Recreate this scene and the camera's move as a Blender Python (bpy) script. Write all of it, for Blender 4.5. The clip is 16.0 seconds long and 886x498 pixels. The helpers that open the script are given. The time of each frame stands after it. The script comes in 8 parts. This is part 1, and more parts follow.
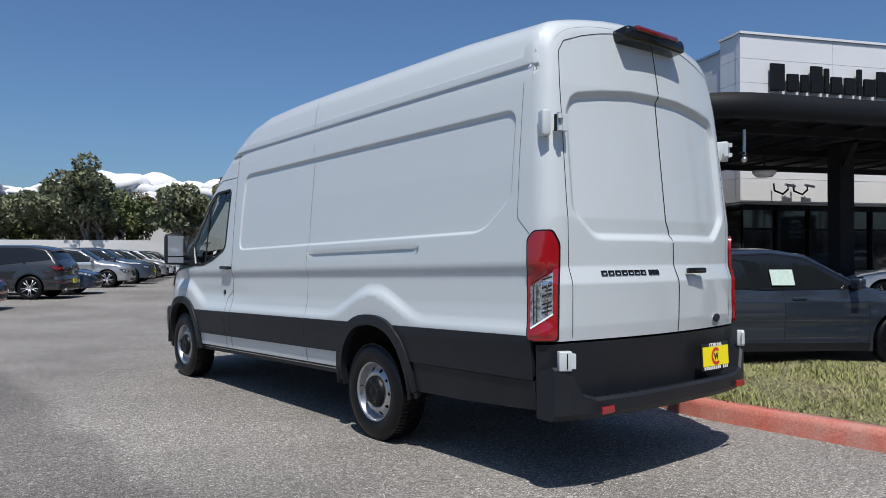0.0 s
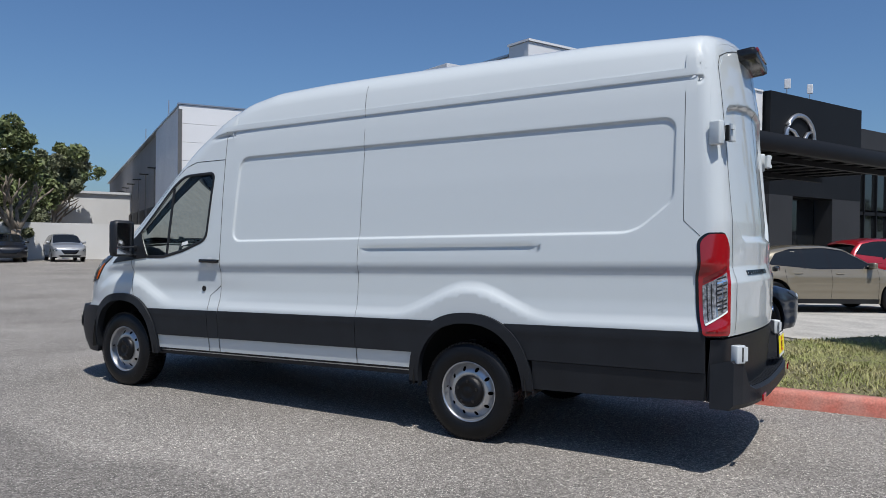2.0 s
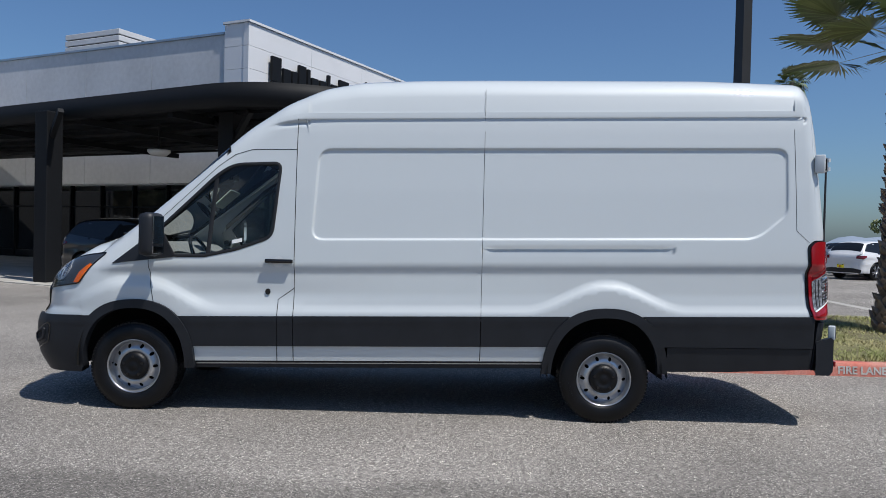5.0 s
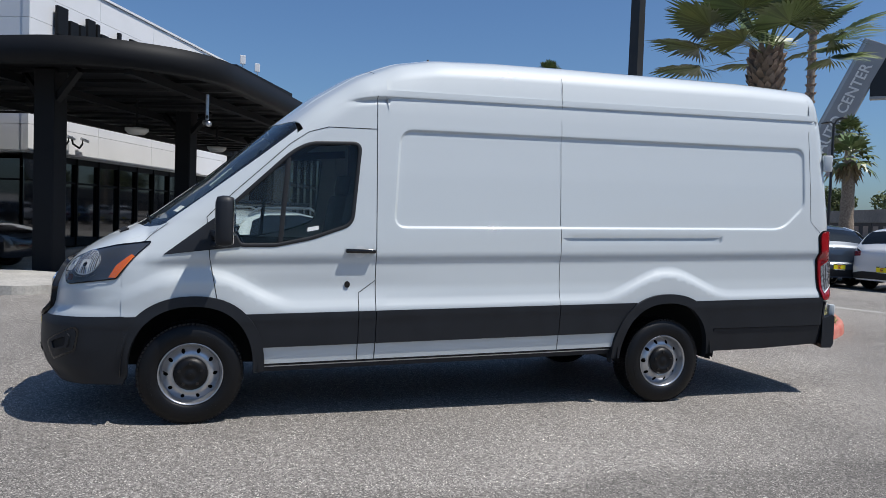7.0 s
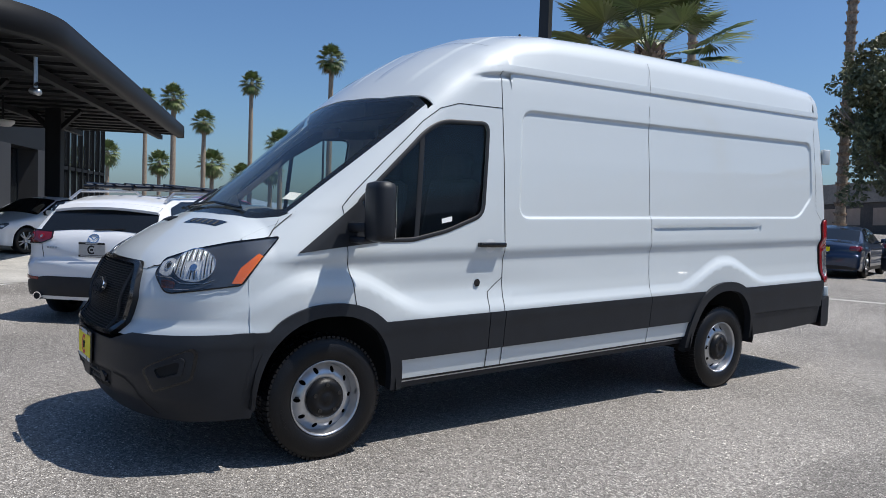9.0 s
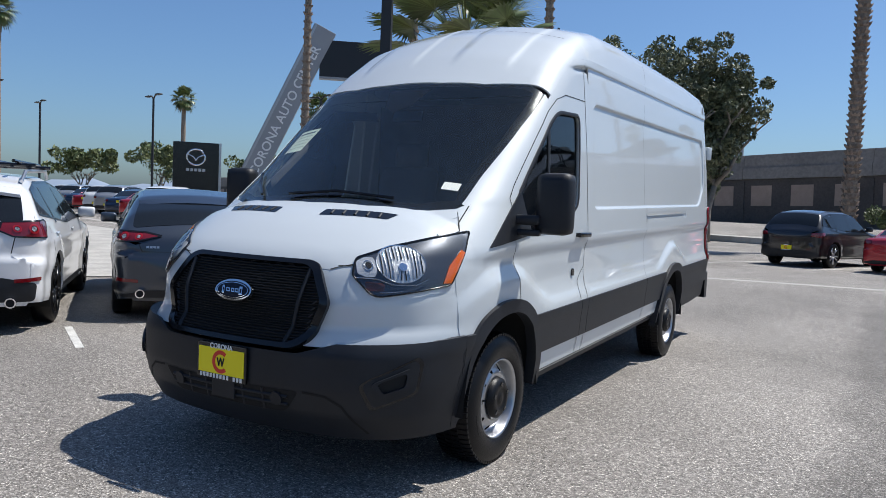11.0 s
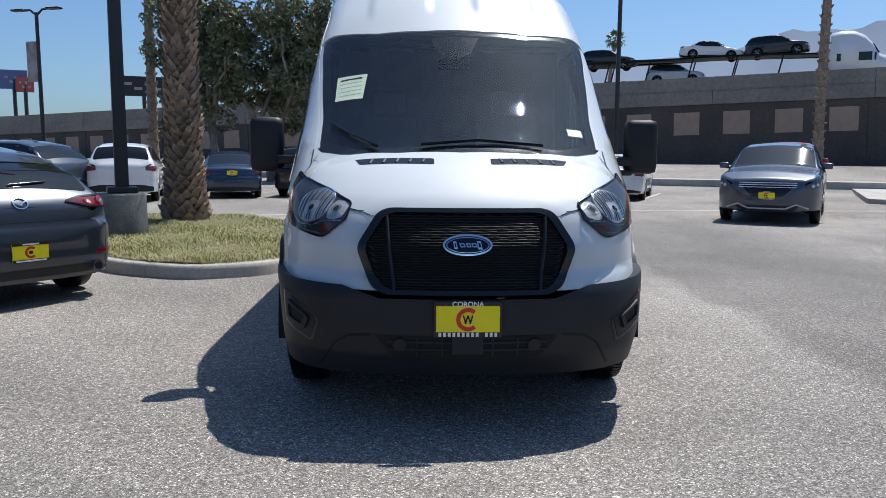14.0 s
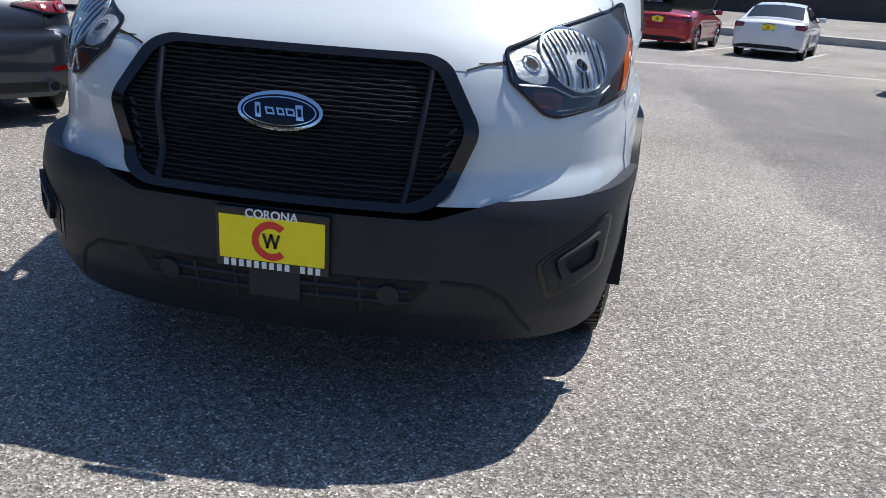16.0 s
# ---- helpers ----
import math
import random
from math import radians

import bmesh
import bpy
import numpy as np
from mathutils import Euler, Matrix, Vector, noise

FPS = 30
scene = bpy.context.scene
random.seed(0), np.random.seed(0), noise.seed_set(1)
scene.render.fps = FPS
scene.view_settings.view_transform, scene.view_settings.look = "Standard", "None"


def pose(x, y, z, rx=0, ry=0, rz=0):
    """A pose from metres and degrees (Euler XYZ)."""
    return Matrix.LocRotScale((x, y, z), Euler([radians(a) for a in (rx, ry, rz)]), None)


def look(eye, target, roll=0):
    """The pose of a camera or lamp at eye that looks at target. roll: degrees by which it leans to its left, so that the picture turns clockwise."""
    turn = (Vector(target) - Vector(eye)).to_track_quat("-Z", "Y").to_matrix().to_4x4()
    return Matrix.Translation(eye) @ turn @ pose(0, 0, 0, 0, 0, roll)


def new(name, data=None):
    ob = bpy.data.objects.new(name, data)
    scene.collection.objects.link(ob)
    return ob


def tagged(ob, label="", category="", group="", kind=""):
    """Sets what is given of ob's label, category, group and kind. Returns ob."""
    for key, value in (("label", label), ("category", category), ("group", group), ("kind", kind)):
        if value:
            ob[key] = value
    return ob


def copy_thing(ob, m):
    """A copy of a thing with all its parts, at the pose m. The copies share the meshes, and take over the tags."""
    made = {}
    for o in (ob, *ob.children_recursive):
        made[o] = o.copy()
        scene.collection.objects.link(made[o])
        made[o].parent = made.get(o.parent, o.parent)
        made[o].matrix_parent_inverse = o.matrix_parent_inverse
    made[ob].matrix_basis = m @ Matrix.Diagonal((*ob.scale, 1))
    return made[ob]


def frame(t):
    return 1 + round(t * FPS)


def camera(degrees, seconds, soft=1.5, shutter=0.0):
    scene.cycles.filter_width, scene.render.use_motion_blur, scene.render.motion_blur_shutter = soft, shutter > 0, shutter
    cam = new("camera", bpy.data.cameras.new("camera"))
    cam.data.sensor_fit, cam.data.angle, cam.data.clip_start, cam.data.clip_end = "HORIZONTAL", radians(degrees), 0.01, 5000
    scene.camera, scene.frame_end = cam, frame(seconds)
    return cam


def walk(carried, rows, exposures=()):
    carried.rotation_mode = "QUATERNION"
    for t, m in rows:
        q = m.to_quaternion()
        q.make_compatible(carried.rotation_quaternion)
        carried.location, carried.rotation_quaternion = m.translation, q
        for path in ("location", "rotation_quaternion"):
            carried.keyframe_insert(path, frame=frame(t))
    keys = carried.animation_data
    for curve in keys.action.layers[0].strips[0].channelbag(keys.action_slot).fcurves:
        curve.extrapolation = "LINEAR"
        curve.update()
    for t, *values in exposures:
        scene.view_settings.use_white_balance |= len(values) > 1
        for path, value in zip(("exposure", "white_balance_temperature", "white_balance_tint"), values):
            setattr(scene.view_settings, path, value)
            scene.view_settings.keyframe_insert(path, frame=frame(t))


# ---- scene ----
cam = camera(61.1, 16.0, 0.8)
PATH = [
    (0, (-4.058, -4.566, 1.344), (-2.791, -3.019, 1.361), 0.0),
    (0.5, (-4.45, -4.055, 1.36), (-3.041, -2.636, 1.377), 0.4),
    (1, (-4.88, -3.567, 1.374), (-3.349, -2.28, 1.384), 0.7),
    (1.5, (-5.283, -3.068, 1.389), (-3.647, -1.919, 1.389), 0.7),
    (2, (-5.679, -2.511, 1.408), (-3.95, -1.507, 1.391), 0.7),
    (2.5, (-6.031, -1.926, 1.413), (-4.225, -1.067, 1.382), 0.7),
    (3, (-6.313, -1.317, 1.426), (-4.443, -0.609, 1.387), 0.8),
    (5.3, (-6.925, 1.529, 1.462), (-4.926, 1.474, 1.413), 1.4),
    (5.5, (-6.909, 1.768, 1.46), (-4.914, 1.649, 1.401), 1.4),
    (6, (-6.756, 2.419, 1.452), (-4.778, 2.128, 1.38), 1.8),
    (6.5, (-6.616, 3.067, 1.47), (-4.67, 2.609, 1.389), 2.0),
    (7, (-6.355, 3.692, 1.474), (-4.452, 3.081, 1.394), 2.0),
    (7.5, (-6.089, 4.29, 1.481), (-4.238, 3.535, 1.404), 1.9),
    (8, (-5.684, 4.811, 1.462), (-3.896, 3.918, 1.383), 1.8),
    (8.5, (-5.255, 5.308, 1.463), (-3.546, 4.274, 1.37), 1.9),
    (9, (-4.722, 5.707, 1.413), (-3.108, 4.529, 1.318), 2.0),
    (9.5, (-4.23, 6.134, 1.431), (-2.734, 4.81, 1.321), 2.4),
    (9.7, (-4.038, 6.301, 1.408), (-2.595, 4.921, 1.292), 2.5),
    (11.8, (-1.726, 7.815, 1.365), (-1.065, 5.931, 1.246), 1.8),
    (12, (-1.469, 7.871, 1.35), (-0.895, 5.959, 1.229), 1.6),
    (12.5, (-0.859, 8.021, 1.34), (-0.504, 6.056, 1.219), 1.2),
    (13, (-0.314, 8.059, 1.323), (-0.167, 6.069, 1.2), 0.7),
    (13.5, (0.095, 8.159, 1.335), (0.077, 6.165, 1.187), 0.3),
    (14, (0.247, 8.274, 1.344), (0.174, 6.291, 1.099), 0.4),
    (14.5, (0.057, 8.087, 1.33), (0.011, 6.129, 0.927), 1.0),
    (15, (-0.151, 7.682, 1.285), (-0.135, 5.766, 0.712), 1.7),
    (15.5, (-0.442, 7.188, 1.281), (-0.334, 5.298, 0.636), 2.9),
    (16, (-0.728, 6.66, 1.271), (-0.467, 4.791, 0.609), 4.1),
]
walk(cam, [(t, look(eye, target, roll)) for t, eye, target, roll in PATH], [(0, 0.0), (3, 0.0), (5.5, 0.0), (7, 0.06), (9, 0.22), (12, 0.32), (14, 0.36), (15, 0.40), (16, 0.50)])

# ---- light ----
SUN_DIR = Vector((-0.317, -0.415, 1.0)).normalized()
world = bpy.data.worlds.new("sky")
scene.world = world
world.use_nodes = True
wn, wl = world.node_tree.nodes, world.node_tree.links
sky = wn.new("ShaderNodeTexSky")
sky.sky_type, sky.sun_disc = "NISHITA", False
sky.sun_elevation = math.asin(SUN_DIR.z)
sky.sun_rotation = math.atan2(SUN_DIR.x, SUN_DIR.y)
sky.air_density, sky.dust_density, sky.ozone_density = 1.0, 1.3, 2.2
cool = wn.new("ShaderNodeVectorMath")
cool.operation = "MULTIPLY"
cool.inputs[1].default_value = (0.70, 0.93, 1.19)
wl.new(sky.outputs[0], cool.inputs[0])
wl.new(cool.outputs[0], wn["Background"].inputs[0])
wn["Background"].inputs[1].default_value = 0.082
sun_data = bpy.data.lights.new("sun", "SUN")
sun_data.energy, sun_data.angle, sun_data.color = 4.25, radians(0.53), (1.0, 0.965, 0.92)
sun = new("sun", sun_data)
sun.matrix_world = look(SUN_DIR * 50, (0, 0, 0))

# ---- materials ----
def material(name, color, rough=0.5, metal=0.0, coat=0.0, var=0.0, scale=8.0, bump=0.0, bscale=80.0, second=None, fine=0.0, spec=0.5, random=0.0, transmission=0.0, emit=0.0):
    """A principled material with variation of its colour at two scales, and relief."""
    m = bpy.data.materials.new(name)
    m.use_nodes = True
    n, l = m.node_tree.nodes, m.node_tree.links
    b = n["Principled BSDF"]
    b.inputs["Base Color"].default_value = (*color, 1)
    b.inputs["Roughness"].default_value, b.inputs["Metallic"].default_value = rough, metal
    b.inputs["Coat Weight"].default_value, b.inputs["Coat Roughness"].default_value = coat, 0.04
    b.inputs["Specular IOR Level"].default_value = spec
    b.inputs["Transmission Weight"].default_value = transmission
    if emit:
        b.inputs["Emission Color"].default_value, b.inputs["Emission Strength"].default_value = (*color, 1), emit
    geo = n.new("ShaderNodeNewGeometry")
    out = None
    if var or second:
        t = n.new("ShaderNodeTexNoise")
        t.inputs["Scale"].default_value, t.inputs["Detail"].default_value = scale, 6
        l.new(geo.outputs["Position"], t.inputs["Vector"])
        r = n.new("ShaderNodeValToRGB")
        other = second or tuple(c * (1 - var) for c in color)
        r.color_ramp.elements[0].position, r.color_ramp.elements[1].position = 0.32, 0.68
        r.color_ramp.elements[0].color, r.color_ramp.elements[1].color = (*other, 1), (*color, 1)
        l.new(t.outputs["Fac"], r.inputs["Fac"])
        out = r.outputs["Color"]
        if fine:
            t2 = n.new("ShaderNodeTexNoise")
            t2.inputs["Scale"].default_value, t2.inputs["Detail"].default_value = scale * 14, 3
            l.new(geo.outputs["Position"], t2.inputs["Vector"])
            mp = n.new("ShaderNodeMapRange")
            mp.inputs[1].default_value, mp.inputs[2].default_value, mp.inputs[3].default_value, mp.inputs[4].default_value = 0.3, 0.7, 1 - fine, 1 + fine
            l.new(t2.outputs["Fac"], mp.inputs[0])
            mul = n.new("ShaderNodeVectorMath")
            mul.operation = "MULTIPLY"
            l.new(out, mul.inputs[0])
            l.new(mp.outputs[0], mul.inputs[1])
            out = mul.outputs[0]
    if random:
        oi = n.new("ShaderNodeObjectInfo")
        mp = n.new("ShaderNodeMapRange")
        mp.inputs[3].default_value, mp.inputs[4].default_value = 1 - random, 1 + random
        l.new(oi.outputs["Random"], mp.inputs[0])
        mul = n.new("ShaderNodeVectorMath")
        mul.operation = "MULTIPLY"
        if out:
            l.new(out, mul.inputs[0])
        else:
            mul.inputs[0].default_value = color
        l.new(mp.outputs[0], mul.inputs[1])
        out = mul.outputs[0]
    if out:
        l.new(out, b.inputs["Base Color"])
    if bump:
        t = n.new("ShaderNodeTexNoise")
        t.inputs["Scale"].default_value, t.inputs["Detail"].default_value = bscale, 4
        l.new(geo.outputs["Position"], t.inputs["Vector"])
        bn = n.new("ShaderNodeBump")
        bn.inputs["Strength"].default_value, bn.inputs["Distance"].default_value = bump, 0.6 / bscale
        l.new(t.outputs["Fac"], bn.inputs["Height"])
        l.new(bn.outputs[0], b.inputs["Normal"])
    return m


def island_random(m, low, high):
    """Adds brightness variation from piece to piece of a joined mesh."""
    n, l = m.node_tree.nodes, m.node_tree.links
    b = n["Principled BSDF"]
    g = n.new("ShaderNodeNewGeometry")
    mp = n.new("ShaderNodeMapRange")
    mp.inputs[3].default_value, mp.inputs[4].default_value = low, high
    l.new(g.outputs["Random Per Island"], mp.inputs[0])
    mul = n.new("ShaderNodeVectorMath")
    mul.operation = "MULTIPLY"
    if b.inputs["Base Color"].links:
        l.new(b.inputs["Base Color"].links[0].from_socket, mul.inputs[0])
    else:
        mul.inputs[0].default_value = b.inputs["Base Color"].default_value[:3]
    l.new(mp.outputs[0], mul.inputs[1])
    l.new(mul.outputs[0], b.inputs["Base Color"])
    return m


def glass(name, tint, rough=0.0, clear=0.9):
    """Pane glass: a clear tinted share with a mirror-like coat of reflection."""
    m = bpy.data.materials.new(name)
    m.use_nodes = True
    n, l = m.node_tree.nodes, m.node_tree.links
    n.remove(n["Principled BSDF"])
    tr, gl, mix, fr = n.new("ShaderNodeBsdfTransparent"), n.new("ShaderNodeBsdfGlossy"), n.new("ShaderNodeMixShader"), n.new("ShaderNodeFresnel")
    tr.inputs[0].default_value = (*tint, 1)
    gl.inputs["Roughness"].default_value = rough
    fr.inputs[0].default_value = 1.5
    l.new(fr.outputs[0], mix.inputs[0])
    l.new(tr.outputs[0], mix.inputs[1])
    l.new(gl.outputs[0], mix.inputs[2])
    l.new(mix.outputs[0], n["Material Output"].inputs[0])
    return m


def sky_veiled(m, share):
    """A thin diffuse film on a pane, its blue painting in sky reflection."""
    n, l = m.node_tree.nodes, m.node_tree.links
    out = n["Material Output"].inputs[0]
    clean, film, mix = out.links[0].from_socket, n.new("ShaderNodeBsdfDiffuse"), n.new("ShaderNodeMixShader")
    film.inputs[0].default_value = (0.36, 0.52, 0.70, 1)
    mix.inputs[0].default_value = share
    l.new(clean, mix.inputs[1])
    l.new(film.outputs[0], mix.inputs[2])
    l.new(mix.outputs[0], out)
    return m


def asphalt():
    """Worn, sun-bleached asphalt: pale stones in a grey binder, with darker drifts, faint turning marks and a darker
    band.
    """
    m = bpy.data.materials.new("asphalt")
    m.use_nodes = True
    n, l = m.node_tree.nodes, m.node_tree.links
    b = n["Principled BSDF"]
    b.inputs["Roughness"].default_value = 0.86
    geo = n.new("ShaderNodeNewGeometry")
    vor = n.new("ShaderNodeTexVoronoi")
    vor.inputs["Scale"].default_value = 150
    l.new(geo.outputs["Position"], vor.inputs["Vector"])
    ramp = n.new("ShaderNodeValToRGB")
    e = ramp.color_ramp.elements
    e[0].position, e[0].color = 0.0, (0.095, 0.087, 0.078, 1)
    e[1].position, e[1].color = 1.0, (0.95, 0.89, 0.80, 1)
    for p, c in ((0.25, (0.170, 0.156, 0.140, 1)), (0.55, (0.27, 0.249, 0.224, 1)), (0.84, (0.38, 0.354, 0.319, 1)), (0.95, (0.58, 0.54, 0.485, 1))):
        k = e.new(p)
        k.color = c
    sep = n.new("ShaderNodeSeparateColor")
    l.new(vor.outputs["Color"], sep.inputs[0])
    l.new(sep.outputs[0], ramp.inputs[0])
    fine = n.new("ShaderNodeTexNoise")
    fine.inputs["Scale"].default_value, fine.inputs["Detail"].default_value = 28, 8
    l.new(geo.outputs["Position"], fine.inputs["Vector"])
    big = n.new("ShaderNodeTexNoise")
    big.inputs["Scale"].default_value, big.inputs["Detail"].default_value = 0.33, 5
    l.new(geo.outputs["Position"], big.inputs["Vector"])
    m1, m2 = n.new("ShaderNodeMapRange"), n.new("ShaderNodeMapRange")
    for k, lo, hi, a, c in ((m1, 0.3, 0.7, 0.70, 1.30), (m2, 0.35, 0.62, 0.74, 1.08)):
        k.inputs[1].default_value, k.inputs[2].default_value, k.inputs[3].default_value, k.inputs[4].default_value = lo, hi, a, c
    l.new(fine.outputs["Fac"], m1.inputs[0])
    l.new(big.outputs["Fac"], m2.inputs[0])
    v1, v2 = n.new("ShaderNodeVectorMath"), n.new("ShaderNodeVectorMath")
    v1.operation = v2.operation = "MULTIPLY"
    l.new(ramp.outputs[0], v1.inputs[0])
    l.new(m1.outputs[0], v1.inputs[1])
    l.new(v1.outputs[0], v2.inputs[0])
    l.new(m2.outputs[0], v2.inputs[1])
    # faint turning marks in wide arcs
    wave = n.new("ShaderNodeTexWave")
    wave.wave_type, wave.rings_direction = "RINGS", "Z"
    wave.inputs["Scale"].default_value, wave.inputs["Distortion"].default_value, wave.inputs["Detail"].default_value = 0.30, 11.0, 5
    shift = n.new("ShaderNodeVectorMath")
    shift.inputs[1].default_value = (7.5, 9.0, 0)
    l.new(geo.outputs["Position"], shift.inputs[0])
    l.new(shift.outputs[0], wave.inputs["Vector"])
    m3 = n.new("ShaderNodeMapRange")
    m3.inputs[1].default_value, m3.inputs[2].default_value, m3.inputs[3].default_value, m3.inputs[4].default_value = 0.55, 0.95, 1.012, 0.955
    l.new(wave.outputs["Fac"], m3.inputs[0])
    v3 = n.new("ShaderNodeVectorMath")
    v3.operation = "MULTIPLY"
    l.new(v2.outputs[0], v3.inputs[0])
    l.new(m3.outputs[0], v3.inputs[1])
    # a darker band along the van's side, with a wavering edge
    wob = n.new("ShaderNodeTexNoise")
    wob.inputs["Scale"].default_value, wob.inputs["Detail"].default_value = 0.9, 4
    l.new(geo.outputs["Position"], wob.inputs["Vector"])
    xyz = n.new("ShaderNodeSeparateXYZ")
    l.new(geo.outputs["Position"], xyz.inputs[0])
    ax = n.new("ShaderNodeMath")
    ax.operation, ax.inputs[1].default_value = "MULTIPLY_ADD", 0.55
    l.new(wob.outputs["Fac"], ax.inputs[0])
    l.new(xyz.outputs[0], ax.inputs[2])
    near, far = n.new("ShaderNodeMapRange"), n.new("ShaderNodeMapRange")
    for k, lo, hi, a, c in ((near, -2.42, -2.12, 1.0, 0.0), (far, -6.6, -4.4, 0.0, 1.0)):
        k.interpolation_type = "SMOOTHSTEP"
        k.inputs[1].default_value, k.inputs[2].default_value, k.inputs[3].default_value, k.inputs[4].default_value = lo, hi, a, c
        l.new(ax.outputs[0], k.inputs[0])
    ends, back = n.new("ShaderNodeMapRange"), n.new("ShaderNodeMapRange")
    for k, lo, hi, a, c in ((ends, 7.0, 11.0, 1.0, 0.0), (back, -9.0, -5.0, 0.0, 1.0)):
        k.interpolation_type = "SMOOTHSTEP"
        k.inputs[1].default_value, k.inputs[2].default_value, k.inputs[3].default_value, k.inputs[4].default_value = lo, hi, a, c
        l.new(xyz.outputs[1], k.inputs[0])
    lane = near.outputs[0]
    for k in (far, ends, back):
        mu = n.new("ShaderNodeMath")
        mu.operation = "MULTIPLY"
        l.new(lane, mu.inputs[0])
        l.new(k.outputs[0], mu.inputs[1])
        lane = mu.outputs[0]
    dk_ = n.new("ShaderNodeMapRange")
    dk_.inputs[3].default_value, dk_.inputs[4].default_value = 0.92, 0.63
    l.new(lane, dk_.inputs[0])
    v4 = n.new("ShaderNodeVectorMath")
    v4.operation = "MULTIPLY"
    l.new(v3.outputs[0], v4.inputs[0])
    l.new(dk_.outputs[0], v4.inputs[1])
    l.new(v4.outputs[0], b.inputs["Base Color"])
    bn = n.new("ShaderNodeBump")
    bn.inputs["Strength"].default_value, bn.inputs["Distance"].default_value = 0.7, 0.006
    l.new(vor.outputs["Distance"], bn.inputs["Height"])
    l.new(bn.outputs[0], b.inputs["Normal"])
    return m


WHITE = material("white_car_paint", (0.57, 0.61, 0.62), 0.5, coat=0.9, bump=0.012, bscale=260)
BLACKP = material("black_textured_plastic", (0.0145, 0.0168, 0.0215), 0.5, var=0.25, scale=5, bump=0.25, bscale=500, spec=0.36)
GLOSSB = material("gloss_black", (0.008, 0.008, 0.009), 0.16)
DARK = material("dark_gap", (0.004, 0.004, 0.004), 0.8)
RUBBER = material("tyre_rubber", (0.005, 0.005, 0.006), 0.42, var=0.35, scale=9, bump=0.3, bscale=140, spec=0.3)
SEAL = material("rubber_seal", (0.01, 0.01, 0.011), 0.5)
STEEL = material("silver_wheel_paint", (0.50, 0.51, 0.53), 0.30, metal=0.85, var=0.15, scale=20)
CHROME = material("chrome", (0.85, 0.86, 0.88), 0.08, metal=1.0)
RED = material("red_lens", (0.32, 0.006, 0.010), 0.12, coat=1.0)
REDDEEP = material("deep_red_lens", (0.16, 0.004, 0.007), 0.12, coat=1.0)
AMBER = material("amber_lens", (0.75, 0.16, 0.02), 0.16, coat=0.8)
LENS = material("silver_reflector", (0.62, 0.65, 0.68), 0.32, metal=0.45, bump=0.35, bscale=60)
CLEARL = material("clear_ribbed_lens", (0.10, 0.09, 0.09), 0.2, metal=0.5, second=(0.60, 0.59, 0.58), scale=42, bump=0.9, bscale=90, coat=0.6)
HOUSING = material("lamp_housing", (0.075, 0.088, 0.112), 0.3, metal=0.35)
GRILLE = material("grille_plastic", (0.010, 0.0105, 0.012), 0.5, spec=0.25)
YELLOW = material("yellow_plate", (0.98, 0.82, 0.01), 0.5)
PLATERED = material("plate_red", (0.72, 0.035, 0.02), 0.45)
WHITEP = material("white_print", (0.82, 0.82, 0.80), 0.5)
BLACKI = material("black_print", (0.01, 0.01, 0.01), 0.5)
BLUEB = material("badge_blue", (0.004, 0.007, 0.022), 0.3, spec=0.3)
GLASS = glass("side_glass", (0.66, 0.72, 0.70))
# the windscreen's bluish sky reflection is partly painted by a diffuse film
SCREEN = sky_veiled(glass("windscreen_glass", (0.84, 0.89, 0.88)), 0.018)
COVER = glass("lamp_cover", (0.93, 0.94, 0.95))
CABIN = material("dark_cabin_trim", (0.05, 0.052, 0.056), 0.75, var=0.3, scale=12)
FABRIC = material("seat_fabric", (0.06, 0.061, 0.065), 0.95, var=0.3, scale=60, bump=0.3, bscale=400)
DASH = material("grey_dashboard", (0.30, 0.31, 0.32), 0.7, var=0.2, scale=30, bump=0.2, bscale=300)
CARGLASS = material("dark_car_glass", (0.010, 0.012, 0.014), 0.03, spec=0.45)
ASPHALT = asphalt()
CONCRETE = material("concrete", (0.46, 0.44, 0.40), 0.85, var=0.28, scale=1.6, bump=0.25, bscale=60, fine=0.14)
CONCRETED = material("grey_concrete", (0.30, 0.29, 0.27), 0.88, var=0.45, scale=3.5, bump=0.3, bscale=40, fine=0.2)
REDKERB = material("faded_red_kerb_paint", (0.52, 0.13, 0.09), 0.75, second=(0.50, 0.24, 0.19), scale=4, bump=0.3, bscale=50, fine=0.18)
LINEP = material("road_paint", (0.62, 0.61, 0.57), 0.8, var=0.3, scale=7, fine=0.2)

# ---- builders ----
def mesh_of(name, verts, faces, mat, normals=None, smooth=True):
    me = bpy.data.meshes.new(name)
    me.from_pydata([tuple(map(float, v)) for v in verts], [], [tuple(map(int, f)) for f in faces])
    for k in (mat if isinstance(mat, (list, tuple)) else [mat]):
        me.materials.append(k)
    if smooth:
        me.polygons.foreach_set("use_smooth", [True] * len(me.polygons))
    if normals is not None:
        me.normals_split_custom_set_from_vertices([tuple(map(float, v)) for v in normals])
    me.update()
    return me


def put(name, verts, faces, mat, parent=None, label="", normals=None, smooth=True):
    ob = new(name, mesh_of(name, verts, faces, mat, normals, smooth))
    if parent is not None:
        ob.parent = parent
    if label:
        tagged(ob, label)
    return ob


